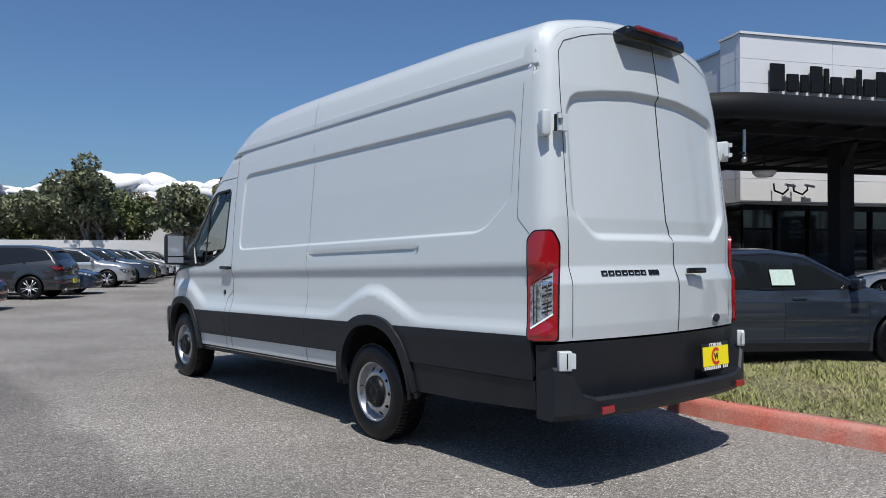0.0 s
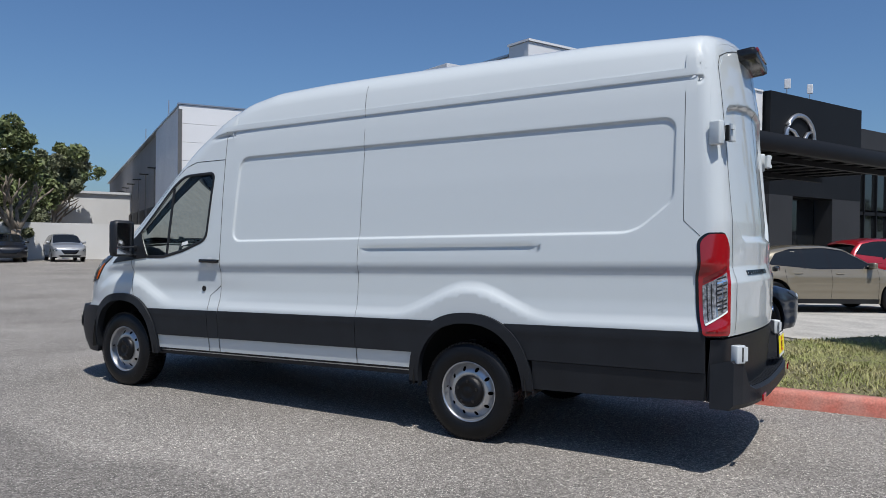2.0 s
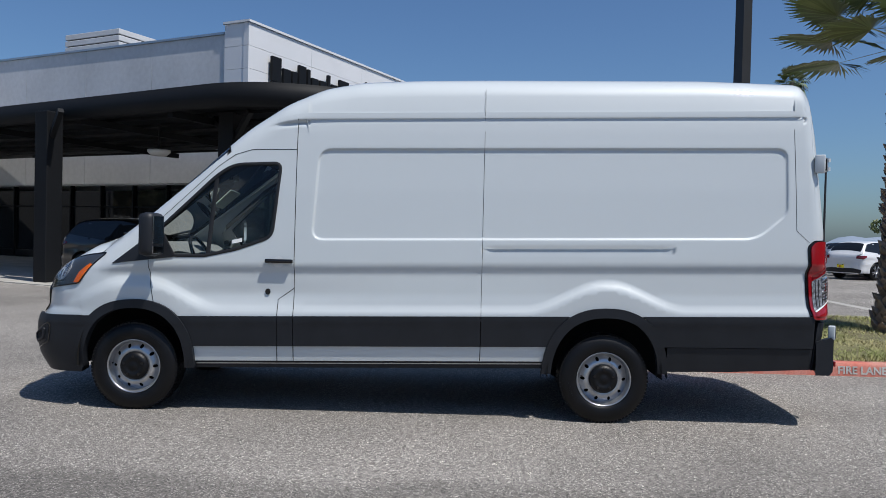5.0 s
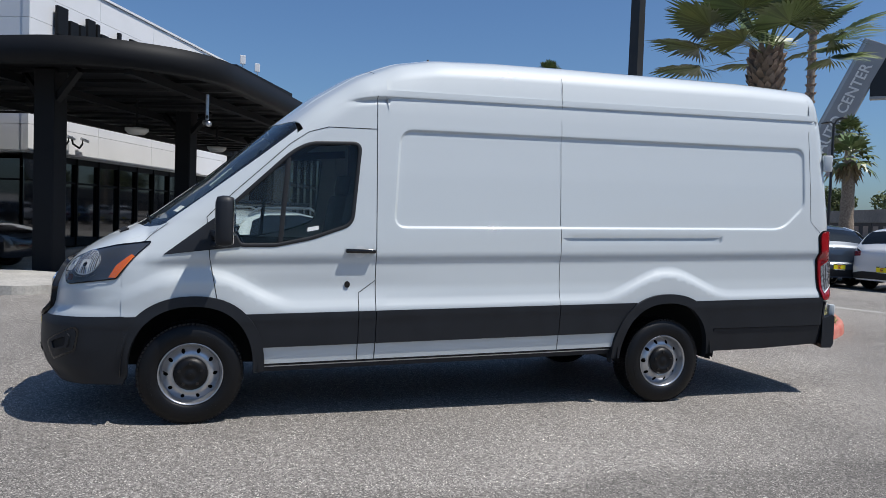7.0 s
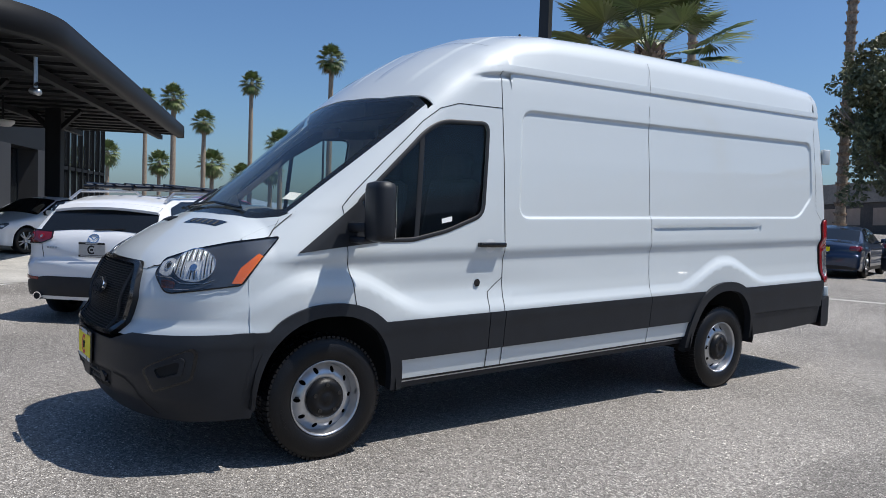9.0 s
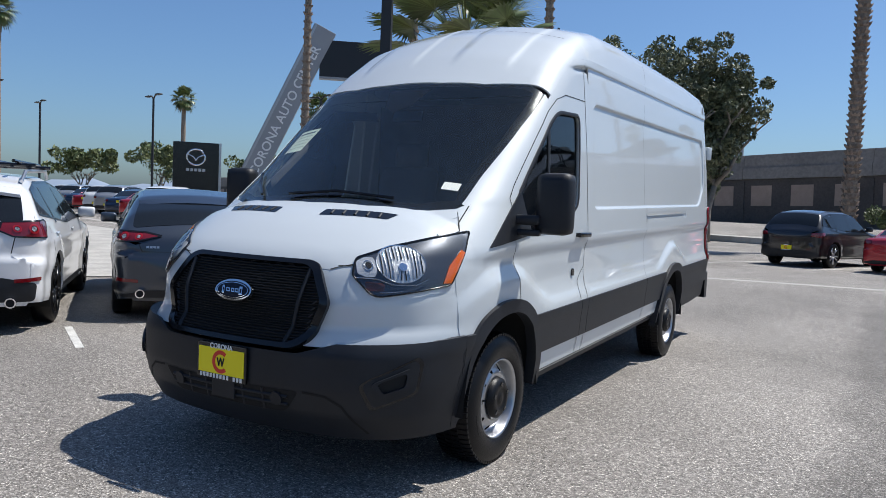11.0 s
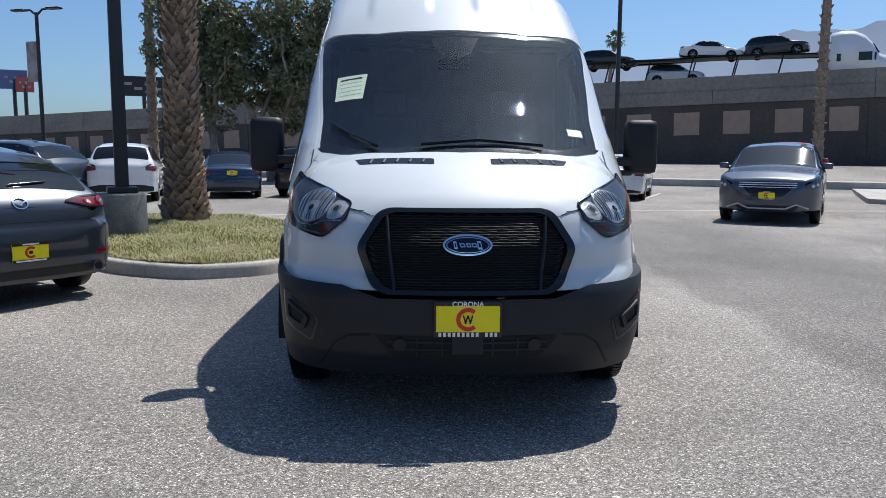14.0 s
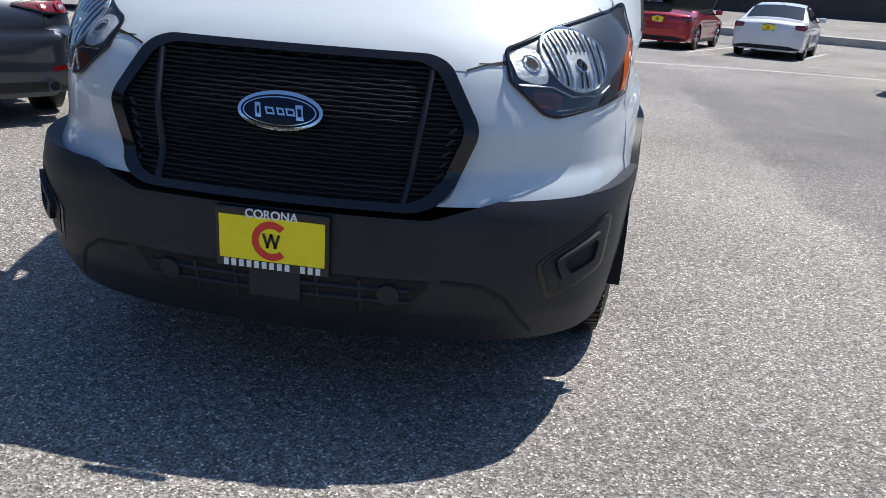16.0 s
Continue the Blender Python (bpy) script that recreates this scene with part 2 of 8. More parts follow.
def part(name, bm, mat, parent=None, label="", smooth=False):
    """One bmesh as one object under a thing or a part."""
    me = bpy.data.meshes.new(name)
    bm.to_mesh(me)
    bm.free()
    for k in (mat if isinstance(mat, (list, tuple)) else [mat]):
        me.materials.append(k)
    if smooth:
        me.polygons.foreach_set("use_smooth", [True] * len(me.polygons))
    ob = new(name, me)
    if parent is not None:
        ob.parent = parent
    if label:
        tagged(ob, label)
    return ob


def empty(name, m, label, category, group="", kind=""):
    ob = tagged(new(name), label, category, group, kind)
    ob.matrix_world = m
    return ob


def add_box(bm, c, s, m=None, bevel=0.0):
    """A box of size s about c in bm, turned by m, with bevelled edges."""
    k = bmesh.ops.create_cube(bm, size=1)
    vs = k["verts"]
    for v in vs:
        v.co = Vector((v.co.x * s[0], v.co.y * s[1], v.co.z * s[2]))
    if bevel:
        es = list({e for v in vs for e in v.link_edges})
        r = bmesh.ops.bevel(bm, geom=es, offset=bevel, segments=2, affect="EDGES", profile=0.6)
        vs = list({v for f in r["faces"] for v in f.verts} | {v for v in vs if v.is_valid})
        vs = list(set(vs))
    t = Matrix.Translation(c) @ (m or Matrix())
    for v in vs:
        v.co = t @ v.co
    return vs


def box_bm(c, s, m=None, bevel=0.0):
    bm = bmesh.new()
    add_box(bm, c, s, m, bevel)
    return bm


def add_tube(bm, pts, radii, seg=10, caps=True, square=False):
    """A tube along pts with a radius at each."""
    rings = []
    pts = [Vector(p) for p in pts]
    for i, p in enumerate(pts):
        d = (pts[min(i + 1, len(pts) - 1)] - pts[max(i - 1, 0)]).normalized()
        a = Vector((0, 0, 1)) if abs(d.z) < 0.9 else Vector((1, 0, 0))
        u = d.cross(a).normalized()
        w = d.cross(u)
        r = radii[i] if isinstance(radii, (list, tuple)) else radii
        off = math.pi / 4 if square else 0
        rings.append([bm.verts.new(p + (u * math.cos(2 * math.pi * k / seg + off) + w * math.sin(2 * math.pi * k / seg + off)) * r) for k in range(seg)])
    for a, b in zip(rings, rings[1:]):
        for k in range(seg):
            bm.faces.new((a[k], a[(k + 1) % seg], b[(k + 1) % seg], b[k]))
    if caps:
        bm.faces.new(rings[0][::-1])
        bm.faces.new(rings[-1])
    return bm


def tube_bm(pts, radii, seg=10, square=False):
    return add_tube(bmesh.new(), pts, radii, seg, True, square)


def lathe(profile, seg=48, axis="x"):
    """Verts and faces of a profile of (along, radius) turned about the x axis."""
    v, f = [], []
    n = len(profile)
    for k in range(seg):
        a = 2 * math.pi * k / seg
        for x, r in profile:
            v.append((x, r * math.cos(a), r * math.sin(a)))
    for k in range(seg):
        for i in range(n - 1):
            f.append((k * n + i, k * n + i + 1, ((k + 1) % seg) * n + i + 1, ((k + 1) % seg) * n + i))
    return np.array(v), f


def inside(pts, poly):
    """Which of pts lie inside poly."""
    p, q = np.asarray(poly), np.roll(np.asarray(poly), -1, 0)
    x, y = pts[:, 0:1], pts[:, 1:2]
    cond = (p[:, 1] > y) != (q[:, 1] > y)
    with np.errstate(divide="ignore", invalid="ignore"):
        xi = (q[:, 0] - p[:, 0]) * (y - p[:, 1]) / (q[:, 1] - p[:, 1]) + p[:, 0]
    return (np.sum(cond & (x < xi), 1) % 2) == 1


def edge_gap(pts, poly):
    """Distance of pts from the outline poly."""
    p, q = np.asarray(poly, float), np.roll(np.asarray(poly, float), -1, 0)
    d = q - p
    L = np.maximum((d ** 2).sum(1), 1e-12)
    best = np.full(len(pts), 1e9)
    for a, e, k in zip(p, d, L):
        t = np.clip(((pts - a) @ e) / k, 0, 1)
        best = np.minimum(best, np.hypot(*(pts - a - t[:, None] * e).T))
    return best


def rounded(poly, r, n=5):
    """The polygon with corners rounded off by r (one number or one for each corner)."""
    out, m = [], len(poly)
    for i in range(m):
        p, a, b = (np.array(poly[k % m], float) for k in (i, i - 1, i + 1))
        rr = r[i] if isinstance(r, (list, tuple)) else r
        if rr <= 0:
            out.append(p)
            continue
        da, db = a - p, b - p
        la, lb = np.hypot(*da), np.hypot(*db)
        s = min(rr, la * 0.49, lb * 0.49)
        p0, p1 = p + da / la * s, p + db / lb * s
        for k in range(n + 1):
            t = k / n
            out.append((1 - t) ** 2 * p0 + 2 * t * (1 - t) * p + t * t * p1)
    return np.array(out)


def resample(poly, step, closed=True):
    out, poly = [], np.asarray(poly, float)
    m = len(poly) if closed else len(poly) - 1
    for i in range(m):
        a, b = poly[i], poly[(i + 1) % len(poly)]
        k = max(1, int(np.ceil(np.hypot(*(b - a)) / step)))
        out += [a + (b - a) * t / k for t in range(k)]
    if not closed:
        out.append(poly[-1])
    return np.array(out)


from mathutils.geometry import delaunay_2d_cdt


def sheet(outline, holes=(), step=0.05, line=None, marks=None):
    """Triangles that fill an outline with holes: points and faces in its plane. line: spacing of its edges."""
    loops = [resample(outline, line or step)] + [resample(h, line or step) for h in holes]
    lo, hi = loops[0].min(0), loops[0].max(0)
    gx, gy = np.meshgrid(np.arange(lo[0] + step / 2, hi[0], step), np.arange(lo[1] + step / 2, hi[1], step))
    g = np.c_[gx.ravel(), gy.ravel()]
    keep = inside(g, loops[0])
    for h in loops[1:]:
        keep &= ~inside(g, h)
    g = g[keep]
    for k in loops:
        if len(g):
            g = g[edge_gap(g, k) > step * 0.45]
    if marks is not None and len(marks):
        m = np.asarray(marks, float)
        m = m[inside(m, loops[0])]
        for k in loops[1:]:
            m = m[~inside(m, k)]
        for k in loops:
            if len(m):
                m = m[edge_gap(m, k) > 0.004]
        if len(m):
            far = np.array([((m - q) ** 2).sum(1).min() for q in g]) > (step * 0.5) ** 2
            g = np.r_[g[far], m]
    pts, edges = [], []
    for k in loops:
        s = len(pts)
        pts += [Vector(p) for p in k]
        edges += [(s + i, s + (i + 1) % len(k)) for i in range(len(k))]
    pts += [Vector(p) for p in g]
    v, _, f, *_ = delaunay_2d_cdt(pts, edges, [], 0, 1e-6)
    v = np.array([tuple(p) for p in v])
    f = np.array([tuple(t) for t in f])
    c = v[f].mean(1)
    ok = inside(c, loops[0])
    for h in loops[1:]:
        ok &= ~inside(c, h)
    f = f[ok]
    a, b, c = v[f[:, 0]], v[f[:, 1]], v[f[:, 2]]
    area = (b[:, 0] - a[:, 0]) * (c[:, 1] - a[:, 1]) - (b[:, 1] - a[:, 1]) * (c[:, 0] - a[:, 0])
    return v, f[np.abs(area) > 1e-9]


def slab(outline, z0, z1, holes=(), step=1.0):
    """Verts and faces of an outline in x and y, from z0 up to z1."""
    v, f = sheet(outline, holes, step)
    n = len(v)
    verts = [(*p, z1) for p in v] + [(*p, z0) for p in v]
    faces = [tuple(t) for t in f] + [tuple(n + i for i in t[::-1]) for t in f]
    count = {}
    for t in f:
        for a, b in ((t[0], t[1]), (t[1], t[2]), (t[2], t[0])):
            count[(a, b)] = 1
    for a, b in list(count):
        if (b, a) not in count:
            faces.append((a, n + a, n + b, b))
    return verts, faces


def oval(cx, cz, a, b, n=30):
    return [(cx + a * math.cos(2 * math.pi * k / n), cz + b * math.sin(2 * math.pi * k / n)) for k in range(n)]


def smax(a, b, k):
    h = np.maximum(k - np.abs(a - b), 0) / k
    return np.maximum(a, b) + h * h * k * 0.25


def sstep(a, b, x):
    t = np.minimum(np.maximum((x - a) / (b - a), 0), 1)
    return t * t * (3 - 2 * t)


AXES_OF = {"left": ((-4, 0, 0), (0, 1, 0), (0, 0, 1), (1, 0, 0)), "top": ((0, 0, 5), (1, 0, 0), (0, 1, 0), (0, 0, -1)),
           "front": ((0, 8, 0), (1, 0, 0), (0, 0, 1), (0, -1, 0)), "rear": ((0, -8, 0), (1, 0, 0), (0, 0, 1), (0, 1, 0))}


class Shell:
    """A body given by a field, negative inside; its panels are cut out by outlines thrown onto it."""

    def __init__(self, field, after=None, rough=None):
        self.field, self.after, self.rough = field, after, rough or field

    def throw(self, start, way, deep=0.0, length=9.0):
        lo, hi = np.zeros(len(start)), np.full(len(start), length)
        s = np.linspace(1.8, length, 38)
        got = np.zeros(len(start), bool)
        for a, b in zip(s, s[1:]):
            left = np.flatnonzero(~got)
            if not len(left):
                break
            hit = left[self.rough(start[left] + way * b) + deep <= 0]
            lo[hit], hi[hit] = a, b
            got[hit] = True
        for _ in range(12):
            mid = (lo + hi) / 2
            neg = self.rough(start + way * mid[:, None]) + deep <= 0
            hi, lo = np.where(neg, mid, hi), np.where(neg, lo, mid)
        lo, hi = lo - 0.05, hi + 0.12
        for _ in range(13):
            mid = (lo + hi) / 2
            neg = self.field(start + way * mid[:, None]) + deep <= 0
            hi, lo = np.where(neg, mid, hi), np.where(neg, lo, mid)
        return start + way * ((lo + hi) / 2)[:, None], got

    def normal(self, p, e=0.004):
        g = np.stack([self.field(p + np.eye(3)[i] * e) - self.field(p - np.eye(3)[i] * e) for i in range(3)], 1)
        return g / np.maximum(np.linalg.norm(g, axis=1), 1e-9)[:, None]

    def points(self, view, uv, deep=0.0):
        o, U, V, D = (np.array(k, float) for k in (AXES_OF[view] if isinstance(view, str) else view))
        uv = np.asarray(uv, float)
        return self.throw(o + uv[:, :1] * U + uv[:, 1:2] * V, D, deep)

    def panel(self, name, view, outline, mat, parent, holes=(), step=0.06, deep=0.0, edge=0.012, label="", mirror=False, line=None, marks=None):
        """A panel with turned-in edges; deep: how far it lies under the field's surface (negative: proud of it)."""
        v, f = sheet(outline, holes, step, line or step * 0.7, marks)
        p, got = self.points(view, v, deep)
        n = self.normal(p)
        f = np.array([t for t in f if got[t].all()])
        D = np.array((AXES_OF[view] if isinstance(view, str) else view)[3], float)
        a, b, c = p[f[:, 0]], p[f[:, 1]], p[f[:, 2]]
        flip = (np.cross(b - a, c - a) @ D) > 0
        f[flip] = f[flip][:, ::-1]
        obs = []
        for s in ((1, -1) if mirror else (1,)):
            q, m, faces = p * (s, 1, 1), n * (s, 1, 1), f if s > 0 else f[:, ::-1]
            if self.after:
                q = self.after(q)
            verts, norms, fl = list(q), list(m), [tuple(t) for t in faces]
            if edge:
                have = {(t[i], t[(i + 1) % 3]) for t in fl for i in range(3)}
                rim = [(a, b) for a, b in have if (b, a) not in have]
                idx = {}
                for a, b in rim:
                    for k in (a, b):
                        if k not in idx:
                            idx[k] = (len(verts), len(verts) + 1)
                            tng = np.array([0.0, 0, 0])
                            verts += [q[k], q[k] - m[k] * edge]
                            norms += [m[k], m[k]]
                for a, b in rim:
                    e = np.cross(m[a], q[b] - q[a])
                    e = -e / max(np.linalg.norm(e), 1e-9)
                    for k in (a, b):
                        for j in idx[k]:
                            norms[j] = norms[j] * 0.3 + e
                    fl.append((idx[b][0], idx[a][0], idx[a][1], idx[b][1]))
                norms = [k / max(np.linalg.norm(k), 1e-9) for k in norms]
            obs.append(put(name, verts, fl, mat, parent, label, norms))
        return obs if mirror else obs[0]

    def line(self, name, view, pts, mat, parent, width=0.006, deep=-0.0015, mirror=False, closed=False, step=0.03, height=0.0):
        """A narrow strip along a path on the surface; height: a raised bead."""
        c = resample(np.asarray(pts, float), step, closed)
        nxt = np.roll(c, -1, 0) - np.roll(c, 1, 0)
        if not closed:
            nxt[0], nxt[-1] = c[1] - c[0], c[-1] - c[-2]
        t = nxt / np.maximum(np.hypot(*nxt.T), 1e-9)[:, None]
        w = np.c_[-t[:, 1], t[:, 0]]
        rows = []
        prof = ((-1, 0), (-0.6, height), (0.6, height), (1, 0)) if height else ((-1, 0), (1, 0))
        nrm = None
        for side, h in prof:
            p, got = self.points(view, c + w * side * width / 2, deep)
            if nrm is None:
                nrm = self.normal(p)
            rows.append(p + nrm * h)
        n, k = len(c), len(rows)
        D = np.array((AXES_OF[view] if isinstance(view, str) else view)[3], float)
        out = []
        for s in ((1, -1) if mirror else (1,)):
            verts = np.concatenate(rows) * (s, 1, 1)
            if self.after:
                verts = self.after(verts)
            faces = [(r * n + i, r * n + (i + 1) % n, (r + 1) * n + (i + 1) % n, (r + 1) * n + i) for r in range(k - 1) for i in range(n if closed else n - 1)]
            out.append(put(name, verts, faces, mat, parent))
        return out


def text_mesh(name, words, size, m, mat, parent, extrude=0.002, label="", bold=0.0, spacing=1.0):
    """Lettering in the built-in font as a mesh of its own."""
    cu = bpy.data.curves.new(name, "FONT")
    cu.body, cu.size, cu.extrude, cu.align_x, cu.align_y, cu.offset, cu.space_character = words, size, extrude, "CENTER", "CENTER", bold, spacing
    ob = bpy.data.objects.new(name, cu)
    scene.collection.objects.link(ob)
    me = bpy.data.meshes.new_from_object(ob.evaluated_get(bpy.context.evaluated_depsgraph_get()))
    bpy.data.objects.remove(ob)
    me.materials.clear()
    me.materials.append(mat)
    o = new(name, me)
    o.parent = parent
    o.matrix_local = m
    if label:
        tagged(o, label)
    return o

# ---- the white van ----
RAKE = 0.025
SIDE_Z = [0.0, 0.30, 0.50, 0.74, 0.80, 0.92, 1.08, 1.105, 1.15, 1.17, 1.37, 1.75, 2.08, 2.33, 2.5, 3.0]
SIDE_X = [0.90, 0.955, 0.985, 1.003, 0.985, 0.970, 0.962, 0.964, 0.984, 0.985, 0.972, 0.946, 0.915, 0.887, 0.866, 0.80]
TOP_Y = [-3.0, -1.75, -1.55, -0.8, 0.9, 1.5, 2.0, 2.3, 2.6, 2.9, 3.2, 3.7, 4.10, 4.18, 4.3, 4.45, 4.58, 4.66, 4.9]
TOP_Z = [2.63, 2.67, 2.695, 2.73, 2.745, 2.745, 2.73, 2.685, 2.57, 2.385, 2.15, 1.725, 1.425, 1.375, 1.325, 1.255, 1.175, 1.09, 0.8]
NOSE_Z = [0.2, 0.32, 0.42, 0.55, 0.70, 0.76, 0.80, 0.94, 1.08, 1.16, 1.4]
NOSE_Y = [4.62, 4.70, 4.765, 4.795, 4.79, 4.765, 4.725, 4.715, 4.665, 4.60, 4.3]
PANEL = rounded([(2.34, 1.365), (2.30, 2.085), (-1.405, 2.075), (-1.405, 1.56), (-1.17, 1.365)], [0.09, 0.10, 0.08, 0.06, 0.10])


DOORP = rounded([(-0.1, 1.315), (0.62, 1.315), (0.775, 1.46), (0.765, 2.04), (0.72, 2.135), (0.5, 2.17), (0.25, 2.195), (-0.1, 2.20)], [0.04, 0.05, 0.05, 0.03, 0.06, 0, 0, 0.02])


def dense(a, b, n=400):
    """A table made smooth."""
    x = np.linspace(a[0], a[-1], n)
    y = np.interp(x, a, b)
    k = np.hanning(13)
    k /= k.sum()
    pad = np.r_[np.full(6, y[0]), y, np.full(6, y[-1])]
    return x, np.convolve(pad, k, "valid")


T_SIDE, T_TOP, T_NOSE = dense(SIDE_Z, SIDE_X, 700), dense(TOP_Y, TOP_Z, 500), dense(NOSE_Z, NOSE_Y, 300)


def signed(poly, y, z):
    pts = np.c_[y, z]
    d = np.full(len(pts), 0.5)
    near = (y > poly[:, 0].min() - 0.05) & (y < poly[:, 0].max() + 0.05) & (z > poly[:, 1].min() - 0.05) & (z < poly[:, 1].max() + 0.05)
    if near.any():
        q = pts[near]
        d[near] = edge_gap(q, poly) * np.where(inside(q, poly), -1, 1)
    return d


def gutter_z(y):
    return 2.306 - 0.28 * np.maximum(y - 2.42, 0) ** 1.6


def haunch_z(y):
    """The shelf over the cladding, which climbs over both wheels."""
    return 0.797 + 0.20 * sstep(0.64, 0.02, np.abs(y)) + 0.235 * sstep(0.72, 0.10, np.abs(y - 3.75))


def crease_marks():
    """Points along the pressed lines of the flank, for its triangles to follow."""
    loop = resample(PANEL, 0.02)
    d = np.roll(loop, -1, 0) - np.roll(loop, 1, 0)
    n = np.c_[d[:, 1], -d[:, 0]] / np.linalg.norm(d, axis=1)[:, None]
    ys = np.arange(-1.62, 4.15, 0.025)
    out = [loop + n * k for k in (-0.034, -0.014, 0.0, 0.014, 0.034)]
    out += [np.c_[ys, gutter_z(ys) + k] for k in (-0.075, -0.048, -0.026, -0.003, 0.012, 0.029)]
    out += [np.c_[ys, haunch_z(ys) + k] for k in (-0.032, 0.0, 0.032, 0.055)]
    ys = np.arange(-0.55, 0.98, 0.025)
    out += [np.c_[ys, np.full(len(ys), k)] for k in (1.238, 1.266, 1.286, 1.307)]
    return np.concatenate(out)


def tail_marks():
    loop = resample(DOORP, 0.02)
    d = np.roll(loop, -1, 0) - np.roll(loop, 1, 0)
    n = np.c_[d[:, 1], -d[:, 0]] / np.linalg.norm(d, axis=1)[:, None]
    return np.concatenate([(loop + n * k)[loop[:, 0] > 0.0] * (s, 1) for k in (-0.027, -0.012, 0.0, 0.012, 0.027) for s in (1, -1)])


def van_field(p, fine=True, boxy=False):
    """The van's body; boxy: with the squarer corners of its front bumper."""
    x, y, z = np.abs(p[:, 0]), p[:, 1], p[:, 2]
    s = np.interp(z, *T_SIDE)
    # the pressed panel, the groove under the roof, the slot beside it, the haunches over the wheels
    if fine:
        s = s - 0.019 * sstep(0.012, -0.012, signed(PANEL, y, z))
    gz = gutter_z(y)
    fade = sstep(-1.57, -1.54, y) * sstep(2.74, 2.52, y)
    s = s - 0.023 * fade * np.clip(1 - np.abs(z - gz + 0.003) / 0.022, 0, 1)
    s = s + 0.018 * sstep(gz + 0.0, gz + 0.028, z) * fade
    ends = sstep(-0.53, -0.525, y) * (0.35 + 0.65 * sstep(-0.53, -0.43, y)) * (0.35 + 0.65 * sstep(0.98, 0.88, y))
    s = s - 0.022 * ends * (y < 0.981) * sstep(1.305, 1.288, z) * sstep(1.240, 1.264, z)
    line = haunch_z(y)
    s = s + (1.004 - s) * sstep(line + np.where(y > 2.4, 0.06, 0.045), line - np.where(y > 2.4, 0.06, 0.045), z) * sstep(0.66, 0.72, z)
    # the crease runs out before the tail, and the door's hollow
    s = s - 0.012 * sstep(4.3, 3.0, y) * sstep(1.6, 3.0, y) * np.exp(-((z - 0.93) / 0.09) ** 2) * sstep(3.55, 3.2, y)
    # towards the nose and the A pillars the flank draws in
    s = s - 0.10 * np.maximum(y - 3.9, 0) ** 1.5 - 0.05 * np.maximum(y - 3.2, 0) * sstep(1.1, 1.7, z)
    side = (x - s) * 0.98
    camber = np.interp(y, [-2, 2.0, 3.0, 3.3, 4.05, 4.2, 4.6], [0.145, 0.15, 0.19, 0.23, 0.24, 0.12, 0.13])
    top = (z - np.interp(y, *T_TOP) + camber * x ** 2 + 0.03 * x ** 6) * np.interp(y, [2.0, 3.0, 4.1, 4.25, 4.6, 4.7], [1, 0.85, 0.80, 0.92, 0.8, 0.6])
    # shallow ribs along the roof
    rib = np.clip(1 - np.abs(np.abs(x - 0.36) - 0.19) / 0.02, 0, 1) * sstep(3.05, 2.9, y) * sstep(-1.4, -1.2, y)
    top = top - 0.006 * rib
    nose = (y - np.interp(z, *T_NOSE) + (0.17 if boxy else 0.20) * x ** 2 + (0.32 if boxy else 0.42) * x ** 6) * np.interp(x, [0, 0.6, 0.9, 1.1], [1, 0.9, 0.62, 0.45])
    tail_y = np.interp(z, [0.3, 0.8, 1.05, 1.14, 1.42, 2.2, 2.7], [1.80, 1.85, 1.855, 1.825, 1.825, 1.745, 1.665])
    door = 0.034 * sstep(0.026, -0.026, signed(DOORP, x, z)) if fine else 0.017 * sstep(1.3, 1.34, z) * sstep(2.2, 2.16, z) * (x < 0.77)
    tail = -y - tail_y + 0.13 * x ** 2 + door
    f = smax(side, top, 0.15)
    f = smax(f, nose, 0.10)
    return smax(f, tail, 0.11)


def raked(p):
    q = np.array(p, float)
    q[:, 2] += RAKE * (3.75 - q[:, 1])
    return q


def rz(y, z):
    return z + RAKE * (3.75 - y)


MARKS = crease_marks()
VAN = Shell(van_field, raked, lambda p: van_field(p, False))
BUMPER = Shell(lambda p: van_field(p, False, True), raked)
van = empty("cargo_van", Matrix(), "white high-roof extended cargo van with black lower cladding parked on asphalt", "van")


def arch(c, w, h, n=26, a0=0.0, a1=math.pi, base=0.345):
    """Points over a wheel, from the front foot to the rear foot."""
    out = []
    for k in range(n + 1):
        a = a0 + (a1 - a0) * k / n
        ca, sa = math.cos(a), math.sin(a)
        out.append((c + w * np.sign(ca) * abs(ca) ** 0.86, base + h * abs(sa) ** 0.86))
    return out


ROOFLINE = [(-1.64, 2.378), (2.482, 2.378), (2.64, 2.345), (2.85, 2.20), (3.12, 1.99), (3.55, 1.665), (3.90, 1.405), (4.0, 1.335), (4.2, 1.26)]
BR = 0.345 - RAKE * 3.75          # height of the rear axle in the raked body
CLAD = 0.752
WIN = rounded([(2.605, 1.975), (2.66, 1.385), (2.95, 1.285), (3.20, 1.235), (3.44, 1.235), (3.565, 1.455), (3.10, 1.895), (2.975, 1.965)], [0.06, 0.07, 0.05, 0.03, 0.03, 0.02, 0.12, 0.08])
# front door, with its window opening
d_out = [(2.482, 2.085), (2.474, 0.975), (2.60, 0.885), (2.60, CLAD), (3.395, CLAD), (3.49, 0.80), (3.585, 0.845), (3.64, 1.14), (3.665, 1.43), (3.60, 1.50), (3.11, 1.955), (2.98, 2.045), (2.84, 2.085)]
for ob in VAN.panel("front_door", "left", d_out, WHITE, van, [WIN], 0.035, mirror=True, marks=MARKS, edge=0.02, label="white front door with black window seal", line=0.02):
    door = ob
